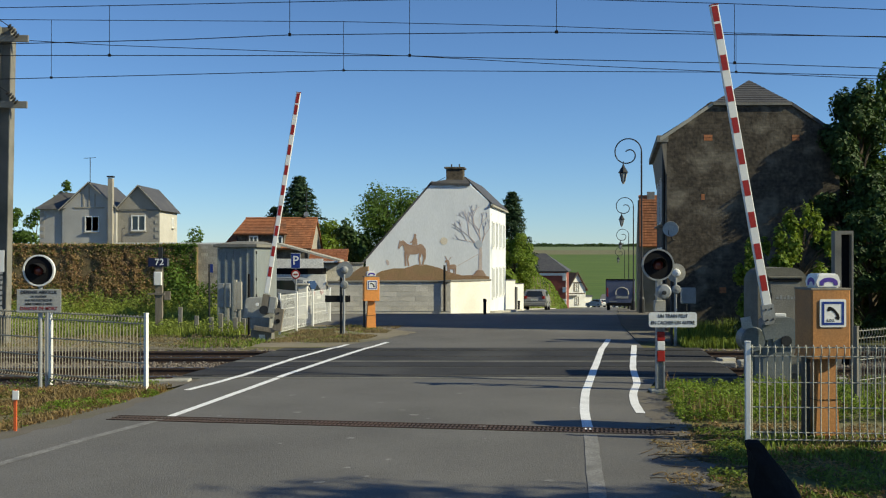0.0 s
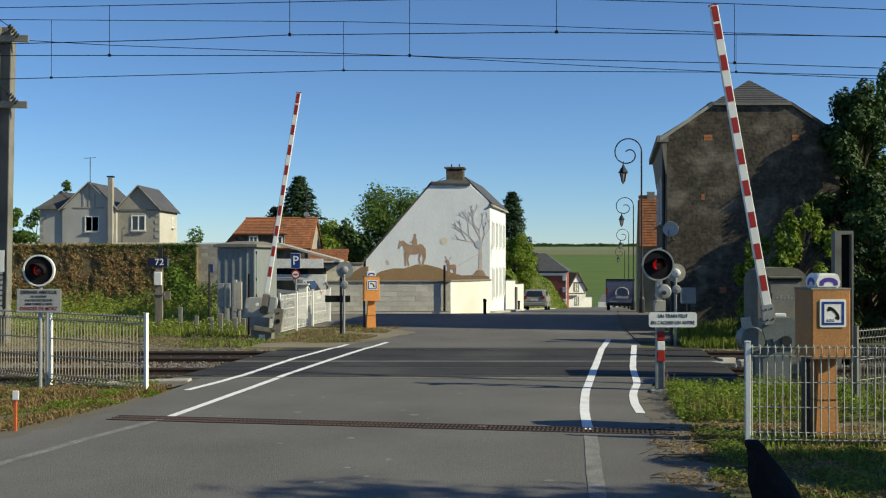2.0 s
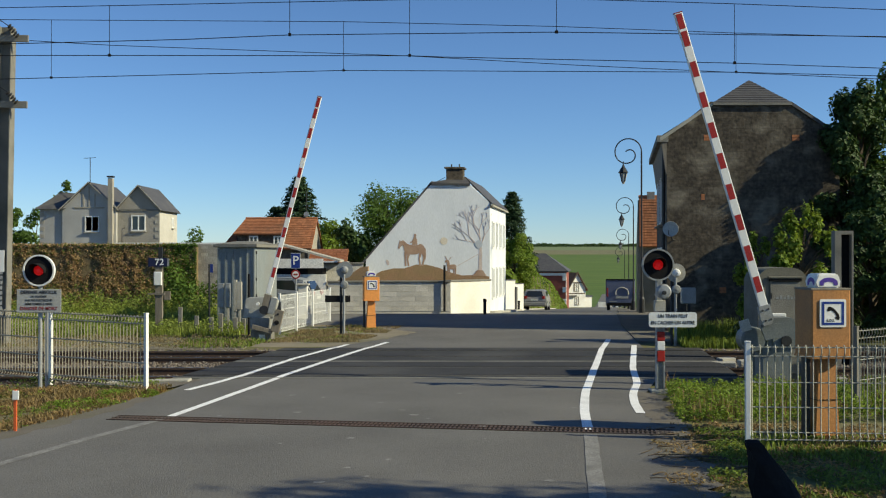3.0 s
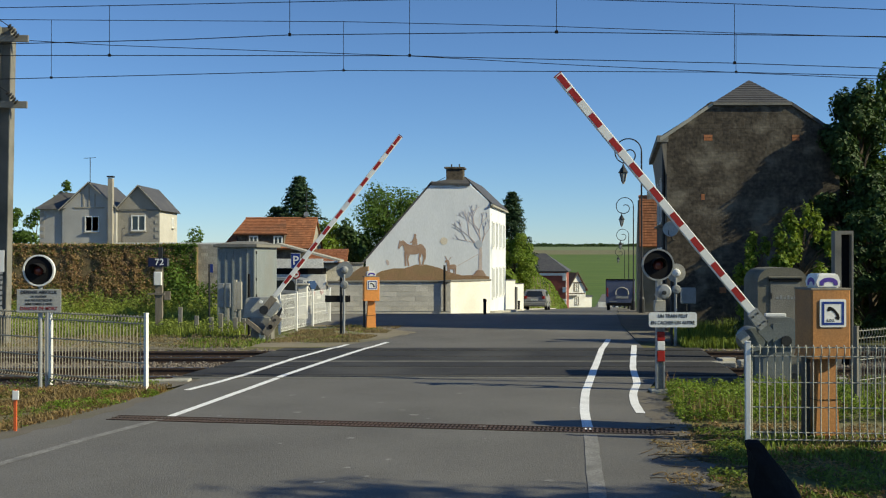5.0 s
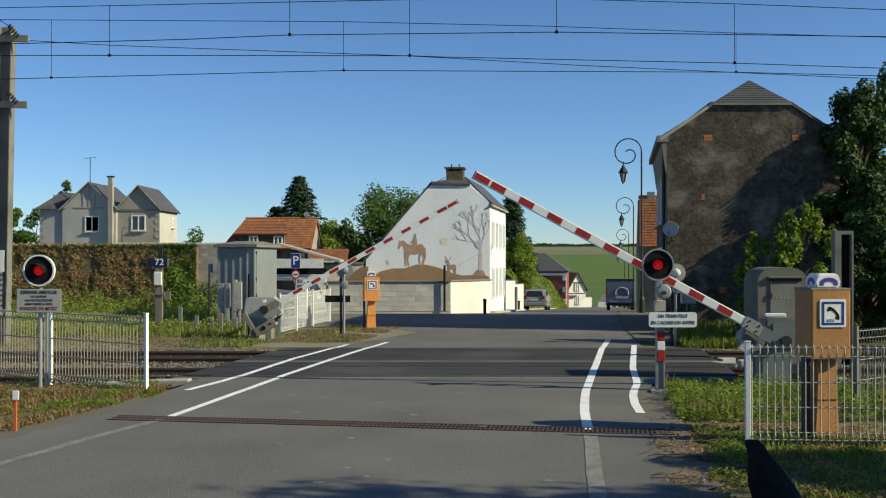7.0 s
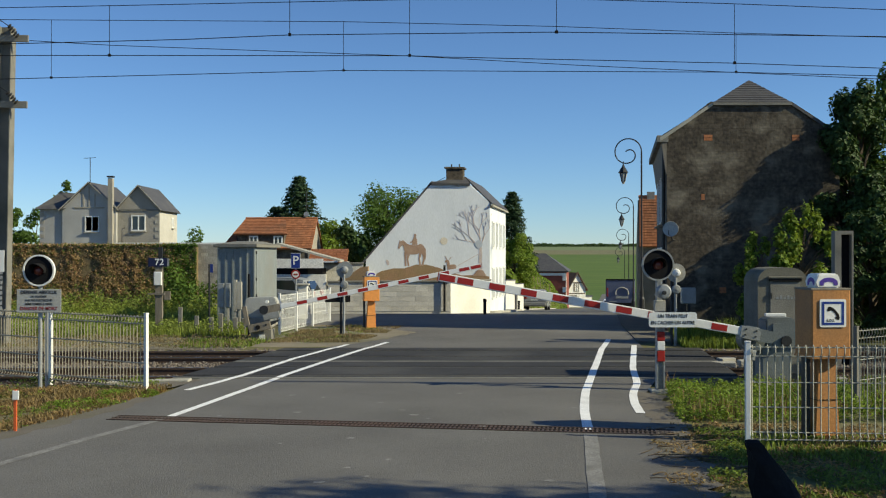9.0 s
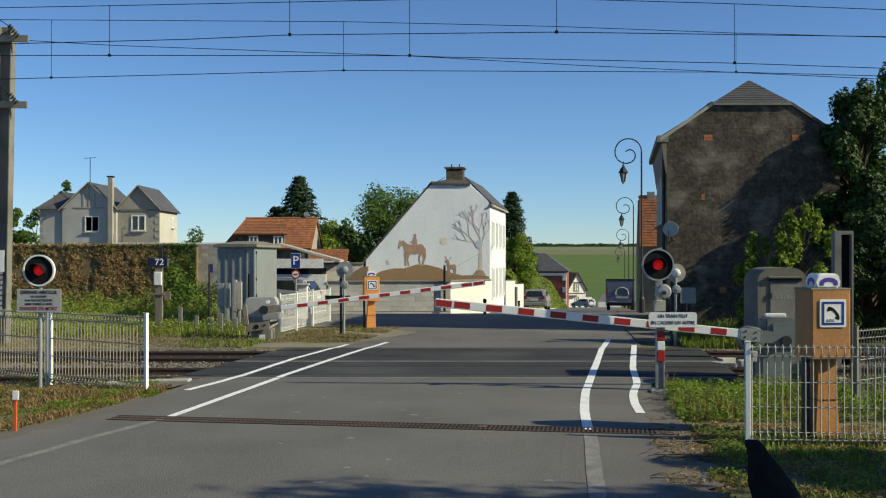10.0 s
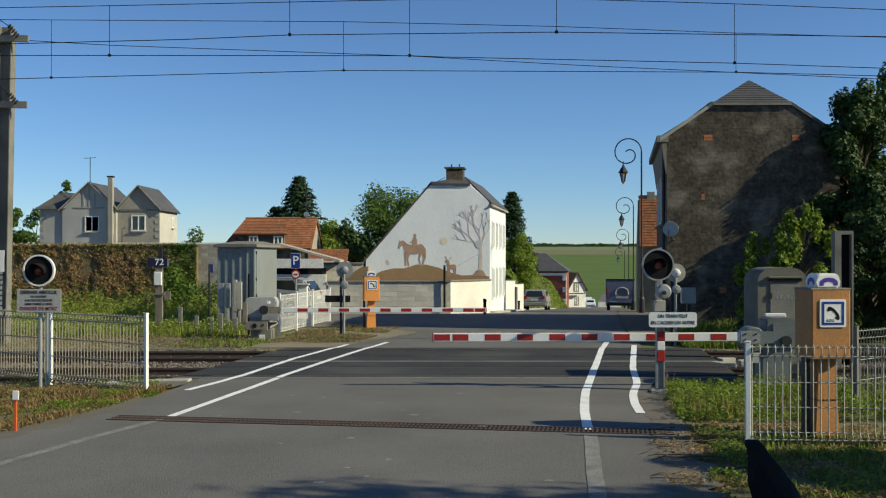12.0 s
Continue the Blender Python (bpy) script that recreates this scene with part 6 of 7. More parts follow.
# ---------------------------------------------------------------- street lamps
def street_lamp(x, y):
    t = thing("street_lamp", pose(x, y, elev(y) + 0.09, 0, 0, STREET), "tall black iron street lamp with a scroll arm and lantern", "street lamp", "street lamps")
    H, R = 6.6, 0.54
    part("post", tube(B(), [(0, 0, -0.1), (0, 0, 1.0), (0, 0, H)], 0.055, 10, r2=0.035), "dark_metal", t)
    part("base", lathe(B(), [(0.13, -0.1), (0.13, 0.5), (0.09, 0.6), (0.07, 1.0)], 14), "dark_metal", t)
    pts = [(-R + R * math.cos(a), 0, H + R * math.sin(a)) for a in (radians(i * 12) for i in range(0, 19))]
    r = R
    cx, cz = -R, H
    a = 18 * 12
    last = pts[-1]
    while r > 0.14 and a < 480:
        a += 14
        r = max(0.13, R * (1 - (a - 216) / 330))
        pts.append((cx - 0.06 * (a - 216) / 250 + r * math.cos(radians(a)), 0, cz - 0.12 * (a - 216) / 250 + r * math.sin(radians(a))))
    part("scroll_arm", tube(B(), pts, 0.026, 8), "dark_metal", t)
    lx, lz = -R - 0.2, H - 0.62
    part("hanger", tube(B(), [(lx, 0, lz + 0.22), (lx, 0, lz)], 0.02, 6), "dark_metal", t)
    lan = part("lantern_roof", lathe(B(), [(0.03, lz + 0.1), (0.06, lz), (0.13, lz - 0.1), (0.20, lz - 0.24), (0.19, lz - 0.27)], 8, pose(lx, 0, 0)), "dark_metal", t)
    part("lantern_glass", lathe(B(), [(0.16, lz - 0.28), (0.09, lz - 0.60), (0.03, lz - 0.72)], 8, pose(lx, 0, 0)), "pale_paint", lan, "pale lantern glass")
    bm = B()
    for i in range(4):
        q = radians(45 + 90 * i)
        tube(bm, [(lx + 0.175 * math.cos(q), 0.175 * math.sin(q), lz - 0.26), (lx + 0.095 * math.cos(q), 0.095 * math.sin(q), lz - 0.61)], 0.016, 5)
    part("lantern_frame", bm, "dark_metal", lan)


for x, y in ((8.2, 42.0), (12.17, 65.0), (16.8, 92.0), (21.6, 121.0)):
    street_lamp(x, y)


# ---------------------------------------------------------------- overhead line
def build_catenary():
    t = thing("catenary_mast", pose(-11.27, 26, 0, 0, 0.9, 0), "grey steel overhead line mast with insulators", "mast")
    bm = B()
    box(bm, -0.16, -0.135, -0.15, 0.15, -0.3, 8.1)
    box(bm, 0.135, 0.16, -0.15, 0.15, -0.3, 8.1)
    box(bm, -0.135, 0.135, -0.02, 0.02, -0.3, 8.1)
    part("column", bm, "concrete_dark", t)
    part("mast_plate", box(B(), -0.07, 0.09, -0.165, -0.15, 1.85, 2.4), "white", t, "small white plate")
    for i in range(9):
        part("print_line", box(B(), -0.03, 0.05, -0.158, -0.1505, 0.75 + i * 0.13, 0.84 + i * 0.13), "pale_paint", t)
    for z in (7.78, 6.1):
        arm = part("cross_arm", box(B(), -1.2, 0.62, -0.22, -0.16, z - 0.09, z + 0.09, 0.01), "concrete_dark", t)
        bm = B()
        for i in range(5):
            lathe(bm, [(0.03, 0.0), (0.075, 0.012), (0.03, 0.035)], 10, pose(0.16 + i * 0.05, -0.28, z + 0.3 - i * 0.06, 0, 125, 0))
        part("insulator", bm, "dark_metal", arm, "dark ribbed insulator")
        part("stay", tube(B(), [(-0.7, -0.28, z + 0.85), (0.15, -0.28, z + 0.3)], 0.012, 5), "dark_metal", arm)

    def line(nm, pts, r, label):
        out = []
        for (xa, y, za), (xb, _, zb) in zip(pts, pts[1:]):
            out += [(xa + (xb - xa) * i / 6, y, za + (zb - za) * i / 6) for i in range(6)]
        out.append(pts[-1])
        return tagged(part(nm, tube(B(), out, r, 5), "black", None), label, "wire", "overhead wires")

    def zat(pts, x):
        for (xa, _, za), (xb, _, zb) in zip(pts, pts[1:]):
            if xa <= x <= xb:
                return za + (zb - za) * (x - xa) / (xb - xa)
        return pts[-1][2]
    near_y, far_y, third_y = 19.8, 23.3, 17.9
    contact_n = [(-30, near_y, 6.17), (-6.5, near_y, 6.17), (-0.65, near_y, 6.165), (0, near_y, 6.14), (5.68, near_y, 6.02), (8.6, near_y, 5.92), (30, near_y, 5.5)]
    carrier_n = [(-30, near_y, 7.0), (-8.7, near_y, 7.10), (-6.5, near_y, 7.14), (-0.65, near_y, 7.26), (2.5, near_y, 7.27), (5.6, near_y, 7.18), (8.7, near_y, 7.06), (30, near_y, 6.8)]
    contact_f = [(-30, far_y, 6.1), (-10.2, far_y, 6.31), (-2.3, far_y, 6.51), (6.7, far_y, 6.47), (10.2, far_y, 6.38), (30, far_y, 5.9)]
    carrier_f = [(-30, far_y, 7.8), (-9.0, far_y, 7.67), (-2.3, far_y, 7.63), (2.6, far_y, 7.52), (6.7, far_y, 7.37), (10.2, far_y, 7.27), (30, far_y, 6.8)]
    third = [(-30, third_y, 5.5), (-7.8, third_y, 6.0), (-4.6, third_y, 6.08), (-2.7, third_y, 6.16), (2.0, third_y, 6.21), (7.8, third_y, 6.13), (30, third_y, 5.8)]
    third_top = [(-30, third_y, 7.2), (-2.7, third_y, 7.05), (2.0, third_y, 7.0), (7.8, third_y, 7.1), (30, third_y, 7.3)]
    cross = [(-10.5, 25.8, 7.72), (-8.4, 25.8, 7.6), (-0.85, 25.8, 7.33), (3.5, 25.8, 7.09), (7.0, 25.8, 6.93), (11.2, 25.8, 6.74), (30, 25.8, 6.0)]
    lines = [("contact_wire", contact_n, 0.008), ("carrier_wire", carrier_n, 0.008), ("contact_wire", contact_f, 0.009), ("carrier_wire", carrier_f, 0.008), ("contact_wire", third, 0.008), ("carrier_wire", third_top, 0.008), ("feeder_wire", cross, 0.009)]
    for nm, p, r in lines:
        line(nm, p, r, "thin dark overhead railway wire")
    for y, lo, hi, xs in ((near_y, contact_n, carrier_n, (-6.5, -0.65, 5.68)), (far_y, contact_f, carrier_f, (-8.98, -2.28, 6.72)), (third_y, third, third_top, (-2.7, 2.0))):
        for x in xs:
            o = tagged(part("dropper_wire", tube(B(), [(x, y, zat(lo, x)), (x, y, zat(hi, x))], 0.006, 5), "black", None), "thin vertical dropper between overhead wires", "wire", "overhead wires")
            part("clamp", box(B(), x - 0.025, x + 0.025, y - 0.02, y + 0.02, zat(lo, x) - 0.02, zat(lo, x) + 0.03), "black", o)


build_catenary()


# ---------------------------------------------------------------- pavements and kerbs
def build_pavements():
    def pave(nm, pts, w, h, label, k="concrete", kerb=True):
        """A raised strip; pts run along the road side, the width goes to the right of travel when w > 0."""
        bm = B()
        pv = None
        for i, (x, y) in enumerate(pts):
            z = elev(y)
            row = [bm.verts.new((x, y, z - 0.1)), bm.verts.new((x, y, z + h)), bm.verts.new((x + w, y, z + h)), bm.verts.new((x + w, y, z - 0.1))]
            if pv:
                for j in range(3):
                    bm.faces.new((pv[j], pv[j + 1], row[j + 1], row[j]))
            else:
                bm.faces.new(row)
            pv = row
        bm.faces.new(pv[::-1])
        tagged(part(nm, bm, k, None, kind="structure"), label, "pavement")
    ys = [26.5, 28, 31, 34, 37, 40, 43, 45, 47, 49, 51, 53, 56, 60, 66, 74, 84, 96, 110]
    pave("pavement", [(road_x(y, 1) + 0.02, y) for y in ys], 1.75, 0.03, "gritty trodden footway beside the road", "gravel_edge")
    ys2 = [41.6, 43, 45, 47, 49, 51, 53, 56, 60, 66, 74, 84, 96]
    pave("pavement", [(road_x(y, 0) - 0.02, y) for y in ys2], -1.3, 0.1, "pale concrete pavement before the cream house", "concrete")


build_pavements()


# ---------------------------------------------------------------- vehicles
def wheel(parent, m, r=0.31, w=0.2):
    o = part("wheel", disc(B(), r, -w / 2, w / 2, 0, 0, 20), "rubber", parent, m=m)
    part("rim", disc(B(), r * 0.6, -w / 2 - 0.01, w / 2 + 0.01, 0, 0, 16), "grey_metal", o)


def car(m, key, label, front):
    """A hatchback along y, front at +y."""
    t = thing("car", m, label, "car", "cars")
    prof = [(-2.0, 0.25), (-2.05, 0.55), (-1.98, 0.9), (-1.7, 1.36), (-1.2, 1.45), (0.1, 1.45), (0.95, 0.98), (1.85, 0.8), (2.0, 0.5), (1.95, 0.25)]
    bm = B()
    slab(bm, prof, -0.86, 0.86, pose(0, 0, 0, 0, 0, 90))
    for v in bm.verts:
        if v.co.z > 1.0:
            v.co.x *= 0.82
    bmesh.ops.bevel(bm, geom=list(bm.edges), offset=0.07, segments=2, affect="EDGES")
    b = part("body", bm, key, t)
    part("rear_window", slab(B(), [(-0.60, 0.05), (0.60, 0.05), (0.50, 0.46), (-0.50, 0.46)], -0.015, 0.02, pose(0, -2.0, 0.92, -31, 0, 0)), "glass", b)
    part("windscreen", slab(B(), [(-0.66, 0.0), (0.66, 0.0), (0.58, 0.6), (-0.58, 0.6)], -0.01, 0.01, pose(0, 0.98, 0.99, 60, 0, 0)), "glass", b)
    for s in (-1, 1):
        part("side_window", slab(B(), [(-1.5, 1.0), (0.75, 1.0), (0.1, 1.36), (-1.3, 1.36)], -0.008, 0.008, pose(s * 0.80, 0, 0, 0, 0, 90)), "glass", b)
        part("tail_light", box(B(), s * 0.62 - 0.1, s * 0.62 + 0.1, -2.06, -1.95, 0.78, 0.98, 0.02), "red", b, "red tail light")
        part("headlight", box(B(), s * 0.62 - 0.14, s * 0.62 + 0.14, 1.85, 1.99, 0.6, 0.74, 0.03), "white", b, "clear headlight")
        for y in (-1.25, 1.25):
            wheel(t, pose(s * 0.76, y, 0.31, 0, 0, 90))
    part("rear_bumper", box(B(), -0.8, 0.8, -2.12, -1.98, 0.3, 0.55, 0.04), key, b)
    part("plate", box(B(), -0.26, 0.26, -2.075, -2.05, 0.66, 0.77), "white", b, "plain number plate")
    part("front_grille", box(B(), -0.5, 0.5, 1.96, 2.02, 0.35, 0.5), "black", b)
    return t


def slope_pose(x, y, turn):
    return Matrix.Translation((x, y, elev(y) + 0.012)) @ Matrix.Rotation(radians(turn), 4, "Z") @ Matrix.Rotation(math.atan((elev(y + 1) - elev(y - 1)) / 2), 4, "X")


car(slope_pose(6.72, 73, STREET), "car_silver", "silver grey hatchback parked at the kerb", False)
white_car = car(slope_pose(27.0, 185, 170), "car_white", "white hatchback driving up the far street", True)
dark_car = car(slope_pose(26.8, 185, 62), "grey_metal", "silver hatchback driving across the foot of the street", True)
grey_car = car(slope_pose(31.4, 178, 62), "grey_metal", "silver grey hatchback driving across the foot of the street", True)
car(Matrix.Translation((-6.7, 38.4, -0.03)) @ Matrix.Rotation(radians(82), 4, "Z"), "grey_metal", "silver hatchback parked in the yard behind the white fence", False)
# box van
t = thing("box_van", slope_pose(12.2, 70, STREET), "dark blue-grey box van parked with its rear in view", "van")
b = part("body", box(B(), -0.97, 0.97, -2.2, 2.2, 0.30, 2.08, 0.05), "van_blue", t)
part("roof_edge", box(B(), -0.95, 0.95, -2.22, -2.14, 1.98, 2.08, 0.01), "black", b)
part("bumper", box(B(), -0.9, 0.9, -2.3, -2.19, 0.3, 0.5, 0.03), "black", b)
bm = B()
tube(bm, [(0.1 + 0.42 * math.cos(a), -2.21, 1.15 + 0.36 * math.sin(a)) for a in (radians(200 - 220 * i / 16) for i in range(17))], 0.05, 6)
part("pale_emblem", bm, "concrete", b, "pale arched emblem")
part("pale_emblem", box(B(), -0.3, 0.52, -2.22, -2.2, 0.78, 0.95, 0.004), "concrete", b)
part("print_line", box(B(), -0.75, -0.25, -2.21, -2.2, 0.55, 0.6), "concrete", b)
for s in (-1, 1):
    part("tail_light", box(B(), s * 0.86 - 0.05, s * 0.86 + 0.05, -2.23, -2.18, 0.9, 1.5, 0.01), "dark_red", b)
    for y in (-1.4, 1.4):
        wheel(t, pose(s * 0.8, y, 0.33, 0, 0, 90), 0.33)


# ---------------------------------------------------------------- plants
def leaf_mesh(name, pts, size, key, parent=None, seed=1, jitter=0.5, narrow=0.6, up=0.3, kind=""):
    """Many small leaves, one folded card each, at the given points with outward directions."""
    r = np.random.default_rng(seed)
    n = len(pts)
    P = np.array([p[0] for p in pts])
    N = np.array([p[1] for p in pts]) + r.normal(0, jitter, (n, 3)) + np.array([0, 0, up])
    N /= np.linalg.norm(N, axis=1)[:, None] + 1e-9
    A = np.cross(N, r.normal(0, 1, (n, 3)))
    A /= np.linalg.norm(A, axis=1)[:, None] + 1e-9
    Bv = np.cross(N, A)
    s = (size * r.uniform(0.6, 1.4, n))[:, None]
    v = np.stack([P - A * s, P + Bv * s * narrow + N * s * 0.15, P + A * s, P - Bv * s * narrow + N * s * 0.15], 1).reshape(-1, 3)
    f = np.arange(4 * n).reshape(-1, 4)
    me = bpy.data.meshes.new(name)
    me.from_pydata(v.tolist(), [], f.tolist())
    me.materials.append(M[key])
    o = new(name, me)
    if parent:
        o.parent = parent
    if kind:
        o["kind"] = kind
    return o


def crown_points(clumps, n, seed, shell=0.75):
    """Points on uneven clumps (x, y, z, rx, rz)."""
    r = random.Random(seed)
    vol = [c[3] ** 2 for c in clumps]
    out = []
    for _ in range(n):
        c = r.choices(clumps, vol)[0]
        d = Vector((r.gauss(0, 1), r.gauss(0, 1), r.gauss(0, 1))).normalized()
        k = (shell + (1 - shell) * r.random()) * (1 + 0.22 * noise.noise(Vector((d.x * 2 + c[0], d.y * 2 + c[1], d.z * 2 + c[2]))))
        if r.random() < 0.12:
            k *= r.uniform(0.5, 1.15)
        out.append(((c[0] + d.x * k * c[3], c[1] + d.y * k * c[3], c[2] + d.z * k * c[4]), tuple(d)))
    return out


def tree(x, y, h, rad, key, label, leaves=9000, shell=0.6, fine=1.0, size=0.09, seed=1, flat=1.0, nclump=16, base=0.28, z=None, category="tree", dome=False):
    z = elev(y) if z is None else z
    t = thing("tree", pose(x, y, z), label, category, "trees")
    r = random.Random(seed)
    bm = B()
    th = h * 0.7
    tube(bm, [(0, 0, -0.2), (0.05 * rad, 0, th * 0.3), (-0.04 * rad, 0.03, th * 0.65), (0, 0, th)], 0.045 * rad + 0.05, 8, r2=0.02)
    clumps = []
    for i in range(nclump):
        a = r.uniform(0, 6.28)
        zz = h * (base + (0.94 - base) * (i + 0.5) / nclump)
        k = math.sin(math.pi * (0.16 + 0.80 * (i + 0.5) / nclump)) ** 0.7
        rr = rad * k * r.uniform(0.35, 0.68 + 0.25 * (1 - fine))
        if dome:
            k = math.sqrt(max(0.05, 1 - ((zz / h - 0.52) / 0.47) ** 2))
            rr = rad * k * r.uniform(0.5, 0.8)
        c = (rr * math.cos(a), rr * math.sin(a), zz, rad * r.uniform(0.30, 0.48) * (0.6 + 0.4 * k) * fine, rad * r.uniform(0.26, 0.40) * flat * fine)
        clumps.append(c)
        tube(bm, [(0, 0, max(0.3, zz - h * 0.22)), (c[0] * 0.5, c[1] * 0.5, zz - h * 0.08), (c[0], c[1], zz)], 0.02 * rad + 0.01, 5, r2=0.008)
    part("trunk", bm, "bark", t)
    leaf_mesh("crown", crown_points(clumps, leaves, seed, shell), size, key, t, seed)
    return t


def conifer(x, y, h, rad, label, leaves=7000, size=0.12, seed=2, power=0.8):
    z = elev(y)
    t = thing("conifer_tree", pose(x, y, z), label, "tree", "trees")
    r = random.Random(seed)
    bm = B()
    tube(bm, [(0, 0, -0.2), (0, 0, h * 0.97)], 0.14, 8, r2=0.02)
    pts = []
    levels = int(h / 0.28)
    per = leaves // (levels * 9)
    for i in range(levels):
        zz = h * (0.06 + 0.94 * i / levels)
        R = rad * (1 - i / levels) ** power * r.uniform(0.8, 1.12) + 0.06
        a0 = r.uniform(0, 6)
        for j in range(9):
            a = a0 + j * 0.698 + r.uniform(-0.2, 0.2)
            L = R * r.uniform(0.75, 1.12)
            if j < 5:
                tube(bm, [(0, 0, zz), (L * math.cos(a), L * math.sin(a), zz - 0.12 * L)], 0.02, 4, False)
            for q in range(per):
                s = r.random() ** 0.6
                pts.append(((L * s * math.cos(a) + r.gauss(0, 0.07 + 0.05 * L), L * s * math.sin(a) + r.gauss(0, 0.07 + 0.05 * L), zz - 0.12 * L * s + r.gauss(0, 0.07)), (math.cos(a) * 0.5, math.sin(a) * 0.5, 0.6)))
    part("trunk", bm, "bark", t)
    leaf_mesh("crown", pts, size, "conifer", t, seed, narrow=0.4)
    return t


def build_trees():
    # behind the houses
    conifer(-11.3, 80, 10.6, 4.3, "dark broad conifer behind the tile-roofed house", 20000, 0.13, 3, 0.72)
    conifer(-13.3, 82, 8.4, 2.7, "dark conifer behind the tile-roofed house", 8000, 0.15, 13, 0.5)
    tree(-3.4, 66, 7.9, 2.9, "leaf", "broad green garden tree behind the mural house", 26000, size=0.095, seed=4, nclump=80, base=0.12, dome=True)
    tree(-6.0, 64, 5.6, 2.0, "leaf_dark", "dark green garden tree behind the yard wall", 7000, size=0.13, seed=5, base=0.1)
    tree(-7.8, 72, 6.4, 2.2, "leaf_bright", "light green garden tree behind the tiled outbuilding", 6000, size=0.13, seed=6, base=0.1)
    tree(-1.6, 62, 6.2, 2.0, "leaf", "green garden tree beside the mural house", 7000, size=0.12, seed=14, base=0.1)
    conifer(6.1, 90, 10.5, 2.9, "tall dark conifer beside the street", 17000, 0.13, 7, 0.62)
    conifer(7.5, 91, 6.0, 1.9, "dark lower conifer beside the street", 9000, 0.13, 8, 0.6)
    tree(5.2, 74, 5.5, 1.55, "leaf_bright", "bright green rounded garden tree beside the street", 10000, size=0.085, seed=9, base=0.3, nclump=26, dome=True)
    for x, y, h, r_, s in ((-33.6, 84, 8.7, 1.9, 21), (-36.2, 85, 8.9, 2.0, 22), (-31.6, 86, 11.5, 1.6, 23), (-21.0, 88, 7.0, 2.3, 24), (-19.0, 92, 6.2, 1.3, 25), (-34.0, 90, 10.9, 1.6, 26)):
        tree(x, y, h, r_, "leaf", "distant green tree behind the grey house", 2600 if s < 24 else 1500, size=0.14, seed=s, nclump=10, base=0.2)
    # right of the brick house
    tree(12.3, 30.1, 7.5, 1.75, "leaf_dark", "large leafy tree beside the brick house", 40000, size=0.075, seed=31, nclump=60, base=0.03, shell=0.3, fine=0.7)
    tree(14.6, 31.4, 8.8, 2.4, "leaf", "tall leafy tree beside the brick house", 34000, size=0.09, seed=32, nclump=44, base=0.03, shell=0.3, fine=0.75)
    tree(9.1, 25.7, 3.5, 1.2, "leaf_bright", "bright shooting bush before the brick wall", 7500, size=0.06, seed=33, nclump=34, base=0.05, category="bush", shell=0.2, fine=0.45, flat=2.2)
    tree(8.05, 25.9, 2.9, 0.8, "leaf_bright", "slender bright bush before the brick wall", 4200, size=0.055, seed=34, nclump=26, base=0.05, category="bush", shell=0.2, fine=0.45, flat=2.2)
    tree(11.6, 27.6, 3.6, 1.5, "leaf_dark", "dark undergrowth bush beside the cabinet", 12000, size=0.07, seed=35, nclump=30, base=0.0, category="bush", shell=0.3, fine=0.7)
    tree(8.3, 26.2, 1.9, 1.0, "leaf_dark", "low dark bush against the brick wall", 6000, size=0.055, seed=36, nclump=22, base=0.0, category="bush", shell=0.3, fine=0.7)
    tree(12.9, 25.4, 3.0, 1.5, "leaf_dark", "dark undergrowth bush below the trees", 8000, size=0.07, seed=37, nclump=24, base=0.0, category="bush", shell=0.3, fine=0.7)
    tree(13.6, 33.0, 5.8, 1.8, "leaf_dark", "dark leafy tree behind the brick house", 12000, size=0.09, seed=39, nclump=40, base=0.05, shell=0.3)
    # added beyond the right edge of view, to darken the trees here
    tree(18.2, 29.6, 6.6, 2.2, "leaf_dark", "unseen tree added to shade the trees beside the brick house", 12000, size=0.11, seed=38, nclump=34, base=0.05, shell=0.3)
    # outside the view: they shade the near road and the verge
    tree(13.4, 6.0, 9.0, 1.7, "leaf", "roadside tree whose shade falls on the road", 900, size=0.12, seed=44, nclump=10, base=0.66, shell=0.3)
    tree(11.2, 9.0, 4.9, 1.75, "leaf", "roadside tree shading the verge", 15000, size=0.11, seed=42, nclump=40, base=0.25, shell=0.3)
    tree(13.2, 16.5, 4.0, 1.5, "leaf", "slim lineside tree shading the cabinet", 4000, size=0.12, seed=43, nclump=12, base=0.1)
    # far ridge wood
    pts = []
    r = random.Random(9)
    for i in range(9000):
        x = r.uniform(20, 330)
        hh = 1.6 + 3.2 * abs(noise.noise(Vector((x * 0.05, 0, 0)))) + 3.0 * abs(noise.noise(Vector((x * 0.16, 3, 0))))
        if noise.noise(Vector((x * 0.02, 7, 0))) < -0.38:
            hh *= 0.4
        pts.append(((x, 905 + r.uniform(0, 10), 8.9 + hh * r.random()), (0, -1, 0.4)))
    o = leaf_mesh("far_wood", pts, 0.8, "leaf_dark", None, 9, kind="stuff")
    tagged(o, "dark line of woods along the far ridge", "woods", kind="stuff")


